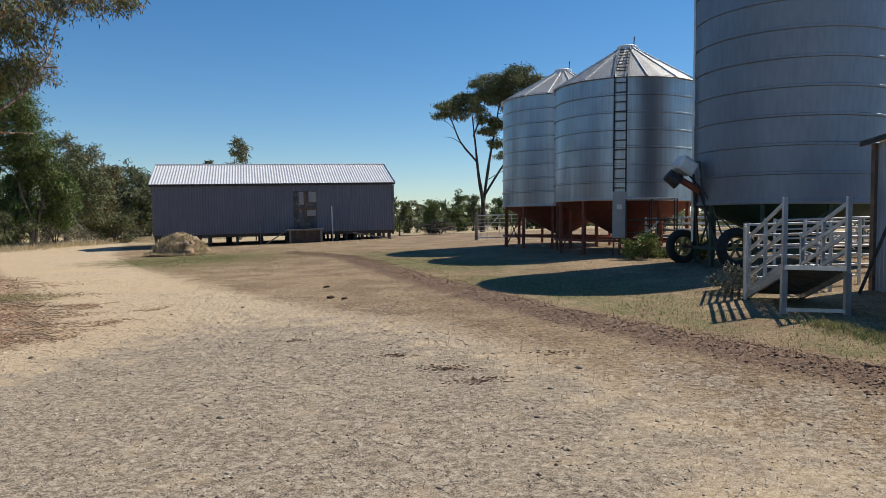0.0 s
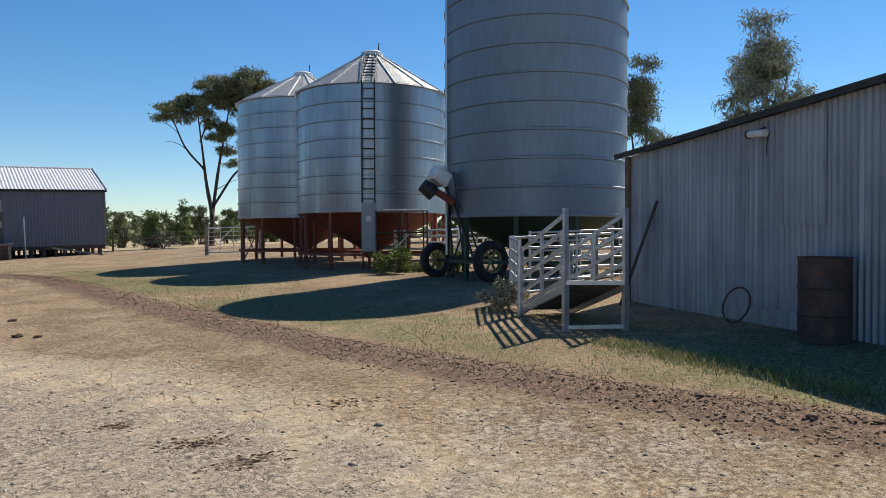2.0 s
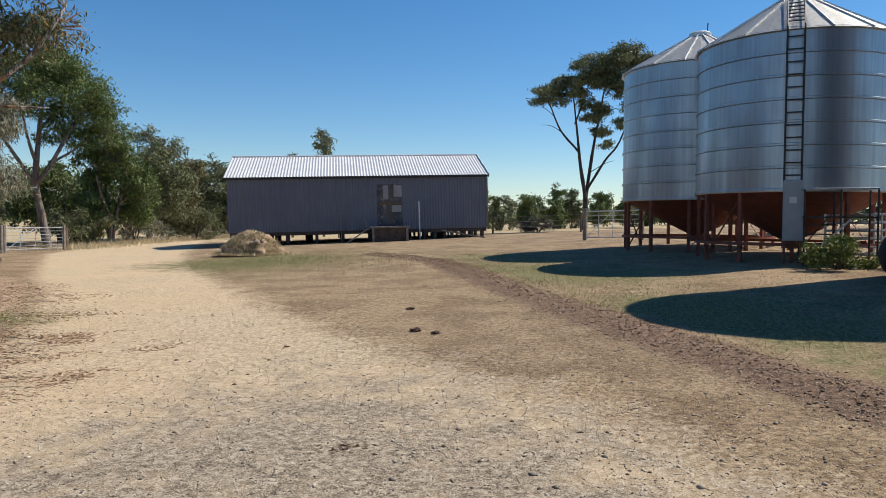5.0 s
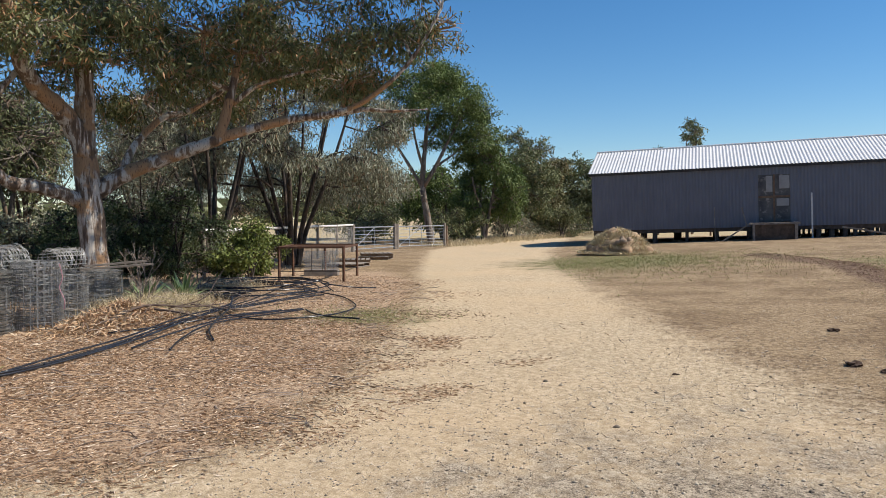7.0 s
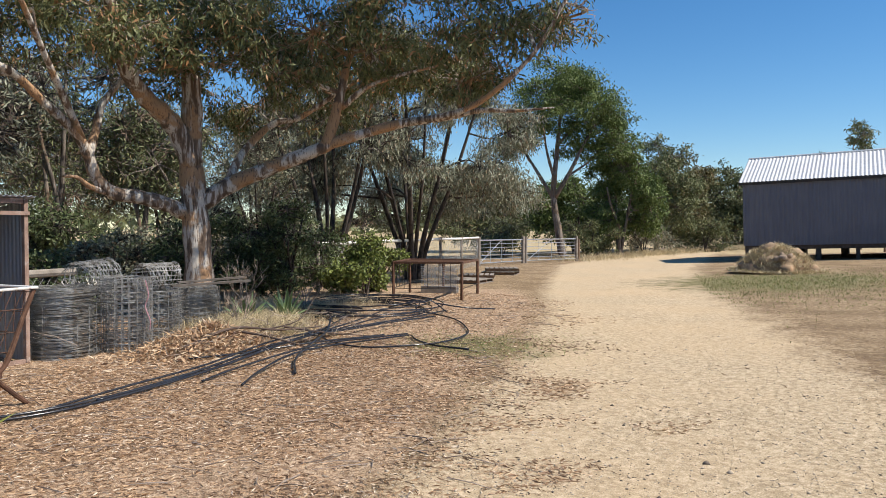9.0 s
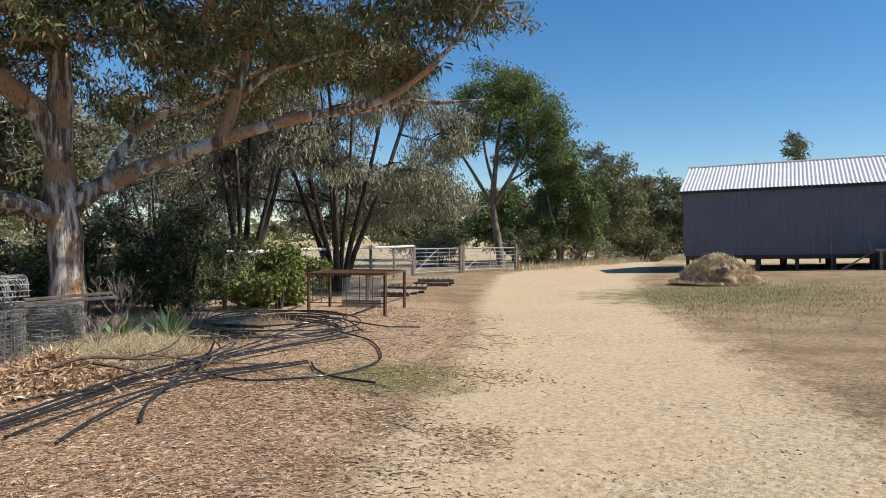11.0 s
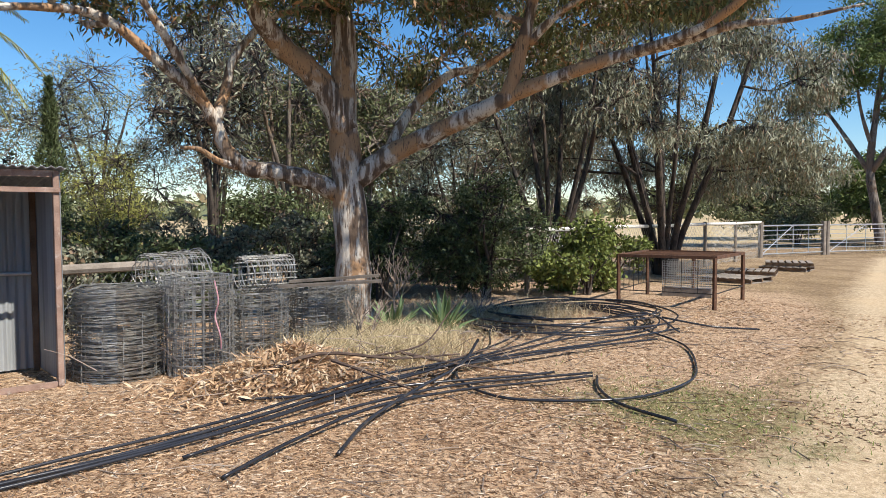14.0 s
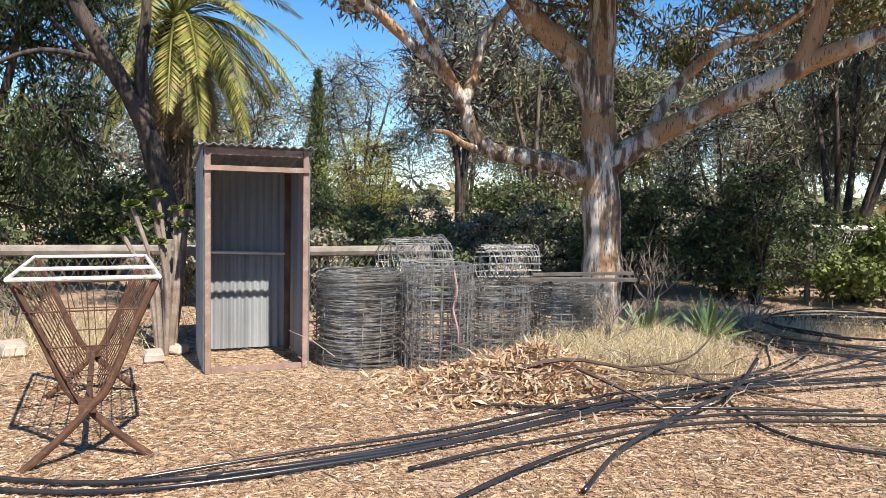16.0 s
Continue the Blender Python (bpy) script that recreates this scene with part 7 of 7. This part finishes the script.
def build_leaf_pile():
    g = np.random.default_rng(17)
    lp = thing("brush_pile", (-11.45, 11.9, 0.0), "low heap of dry tan leaves and dead branches", "brush pile")
    m = 10000
    r, a = np.abs(g.normal(0, 0.5, m)), g.uniform(0, 6.283, m)
    x, y = r * np.cos(a) * 0.8, r * np.sin(a) * 1.2
    z = np.clip(0.36 - 0.36 * np.hypot(x / 0.8, y / 1.2), 0.01, 1) * np.sqrt(g.random(m)) + 0.01
    v, f = leaves(g, np.stack([x, y, z], 1), 0.12, 0.022, 0.2, 0.25)
    mesh_object("dry_leaves", v, f, LEAF_PILE, lp)
    for pts, rad in ((((0.3, -0.5, 0.12), (0.25, 0.2, 0.3), (0.35, 0.9, 0.22), (0.3, 1.6, 0.2)), 0.022), (((0.1, 0.7, 0.2), (0.3, 1.2, 0.32), (0.25, 1.5, 0.6), (0.28, 1.65, 0.8)), 0.011), (((0.35, 0.3, 0.25), (0.7, 0.5, 0.2), (1.0, 0.9, 0.05)), 0.02), (((0.3, 1.5, 0.15), (0.2, 2.0, 0.2), (0.1, 2.5, 0.12)), 0.01), (((0.25, 1.0, 0.25), (0.5, 1.6, 0.12), (0.8, 2.3, 0.03)), 0.016)):
        path = smooth_path(pts, 4)
        part("dead_branch", tube(path, [rad * (1 - 0.7 * i / len(path)) for i in range(len(path))], 6), TWIG_DARK, lp)
    bm = bmesh.new()
    for _ in range(160):
        o = Vector((g.normal(0.1, 0.4), g.normal(0.9, 0.8), abs(g.normal(0.12, 0.1)) + 0.02))
        e = o + Vector((g.normal(0, 0.18), g.normal(0, 0.25), g.normal(0.03, 0.08)))
        e.z = max(e.z, 0.01)
        add_tube(bm, [o, (o + e) / 2 + Vector((0, 0, 0.03)), e], [0.005, 0.004, 0.002], 3, False)
    tagged(part("twig_growth", bm, TWIG, lp), kind="stuff")


build_leaf_pile()


def build_bleached_branch(at, seed, label, size=1.0):
    g = random.Random(seed)
    br = thing("dead_bush", (*at, terrain(*at)), label, "dead bush", "dead bushes")

    bm = bmesh.new()

    def grow(p, d, ln, r, depth):
        q = p + d * ln
        add_tube(bm, [p, (p + q) / 2 + Vector((g.uniform(-1, 1), g.uniform(-1, 1), 0)) * ln * 0.12, q], [r, r * 0.8, r * 0.6], 4, False)
        if depth:
            for _ in range(3):
                grow(q, (d + Vector((g.uniform(-1, 1), g.uniform(-1, 1), g.uniform(-0.3, 0.8))) * 0.7).normalized(), ln * g.uniform(0.55, 0.85), r * 0.6, depth - 1)

    for k in range(3):
        grow(Vector((0, 0, 0)), Vector((g.uniform(-0.6, 0.6), g.uniform(-0.6, 0.6), 1)).normalized(), 0.32 * size, 0.018, 3)
    tagged(part("bare_twig_growth", bm, TWIG, br), kind="stuff")


build_bleached_branch((-13.9, 13.75), 3, "bleached leafless bush beside the gum trunk", 1.35)
build_bleached_branch((-13.8, 14.9), 5, "bleached leafless bush beside the agaves", 0.7)
build_bleached_branch((-12.6, 12.9), 6, "bleached leafless bush in dry grass", 0.8)
build_bleached_branch((-13.4, 6.6), 7, "bleached leafless bush by the log fence", 0.9)


def build_heap():
    g = np.random.default_rng(23)
    at = (-11.9, 32.6)
    hp = thing("rubble_heap", (*at, terrain(*at)), "heap of straw, earth and rubble in the yard", "heap")
    bm = bmesh.new()
    bmesh.ops.create_icosphere(bm, subdivisions=4, radius=1.0)
    for vv in bm.verts:
        k = 1 + 0.25 * noise.noise(vv.co * 2.1) + 0.1 * noise.noise(vv.co * 6.0)
        vv.co = Vector((vv.co.x * 1.25 * k, vv.co.y * 1.05 * k, max(vv.co.z, -0.05) * (1 - 0.3 * math.hypot(vv.co.x, vv.co.y)) * 0.95 * k))
    HEAP = plain("heap_earth", (0.2, 0.13, 0.08), (0.45, 0.33, 0.21), 0.95, 0.0, 3, 30, 0.6, (0.5, 0.3, 0.18))
    part("mound", bm, HEAP, hp, smooth=True)
    m = 5500
    a, r = g.uniform(0, 6.283, m), np.sqrt(g.random(m)) * 1.25
    z = 0.93 * np.sqrt(np.clip(1 - r ** 2, 0, 1)) * (1 - 0.3 * np.minimum(r, 1)) + 0.02
    v, f = blades(g, np.stack([1.25 * r * np.cos(a), 1.05 * r * np.sin(a), z], 1), 0.22, 0.03, 1.3)
    mesh_object("straw", v, f, GRASS_DRY, hp)
    STONE = plain("heap_stone", (0.2, 0.14, 0.1), (0.4, 0.3, 0.22), 0.9, 0.0, 4, 40, 0.3)
    for k in range(9):
        bm = bmesh.new()
        s = g.uniform(0.05, 0.12)
        bmesh.ops.create_icosphere(bm, subdivisions=2, radius=s)
        for vv in bm.verts:
            vv.co *= 1 + 0.3 * noise.noise(vv.co * 9 + Vector((k, 0, 0)))
        bmesh.ops.translate(bm, verts=bm.verts, vec=(0.2 + g.uniform(-0.5, 0.5), -0.75 + g.uniform(-0.3, 0.25), 0.25 + g.uniform(0, 0.4)))
        part("stone", bm, STONE, hp)


build_heap()


DUNG = plain("dry_dung", (0.03, 0.018, 0.012), (0.085, 0.05, 0.032), 1.0, 0.0, 20, 90, 0.8)


def build_clod(at, s, seed):
    cl = thing("dung_pat", (*at, terrain(*at)), "small dark dung pat on the bare dirt", "dung", "dung pats")
    bm = bmesh.new()
    bmesh.ops.create_icosphere(bm, subdivisions=3, radius=s)
    for vv in bm.verts:
        vv.co *= 1 + 0.7 * noise.noise(vv.co * (1.6 / s) + Vector((seed, 0, 0))) + 0.35 * noise.noise(vv.co * (4 / s))
        vv.co.z = max(vv.co.z, -0.1 * s) * 0.5
    part("pat", bm, DUNG, cl)


for k, (px, py, s) in enumerate(((-2.6, 16.1, 0.07), (-2.2, 14.0, 0.08), (-1.9, 13.8, 0.06), (-3.6, 12.9, 0.035))):
    build_clod((px, py), s, k * 3.1)


def build_stone(at, size, turn, label):
    st = thing("stone_block", (*at, terrain(*at)), label, "stone", "loose stones", turn)
    bm = box((-size, -size * 0.55, 0.0), (size, size * 0.55, size * 0.6), size * 0.12)
    for vv in bm.verts:
        vv.co += Vector((noise.noise(vv.co * 9), noise.noise(vv.co * 9 + Vector((5, 0, 0))), 0)) * size * 0.15
    part("block", bm, BRICK_PALE, st)


build_stone((-12.4, 8.42), 0.15, 20, "pale stone block beside the tin locker")
build_stone((-12.75, 8.5), 0.14, 70, "pale stone block beside the tin locker")
build_stone((-12.6, 7.0), 0.2, 35, "pale stone block by the log fence")
build_stone((-12.45, 6.7), 0.16, 5, "pale stone block by the log fence")

# a loose tin sheet and pieces of pipe by the shed
lp = thing("fallen_rail", (-3.6, 41.6, terrain(-3.6, 41.6)), "pale timber rail lying by the raised shed", "timber")
part("rail", beam((-1.6, -0.2, 0.42), (0.6, 0.2, 0.06), 0.09, 0.07), WOOD_GREY, lp)

# far woods round the horizon
n = 9000
a = rng.uniform(0, 6.283, n)
r = rng.uniform(260, 420, n)
h = 6.5 + 3.5 * np.array([noise.noise((math.cos(t) * 6, math.sin(t) * 6, 1.0)) for t in a])
pts = np.stack([r * np.cos(a), r * np.sin(a), 0.9 + np.abs(h) * rng.random(n)], 1)
v, f = leaves(rng, pts, 7.0, 3.6, 0.0, 0.3)
tagged(mesh_object("far_woods", v, f, LEAF_FAR), "low dark line of trees along the horizon", "woods", kind="stuff")
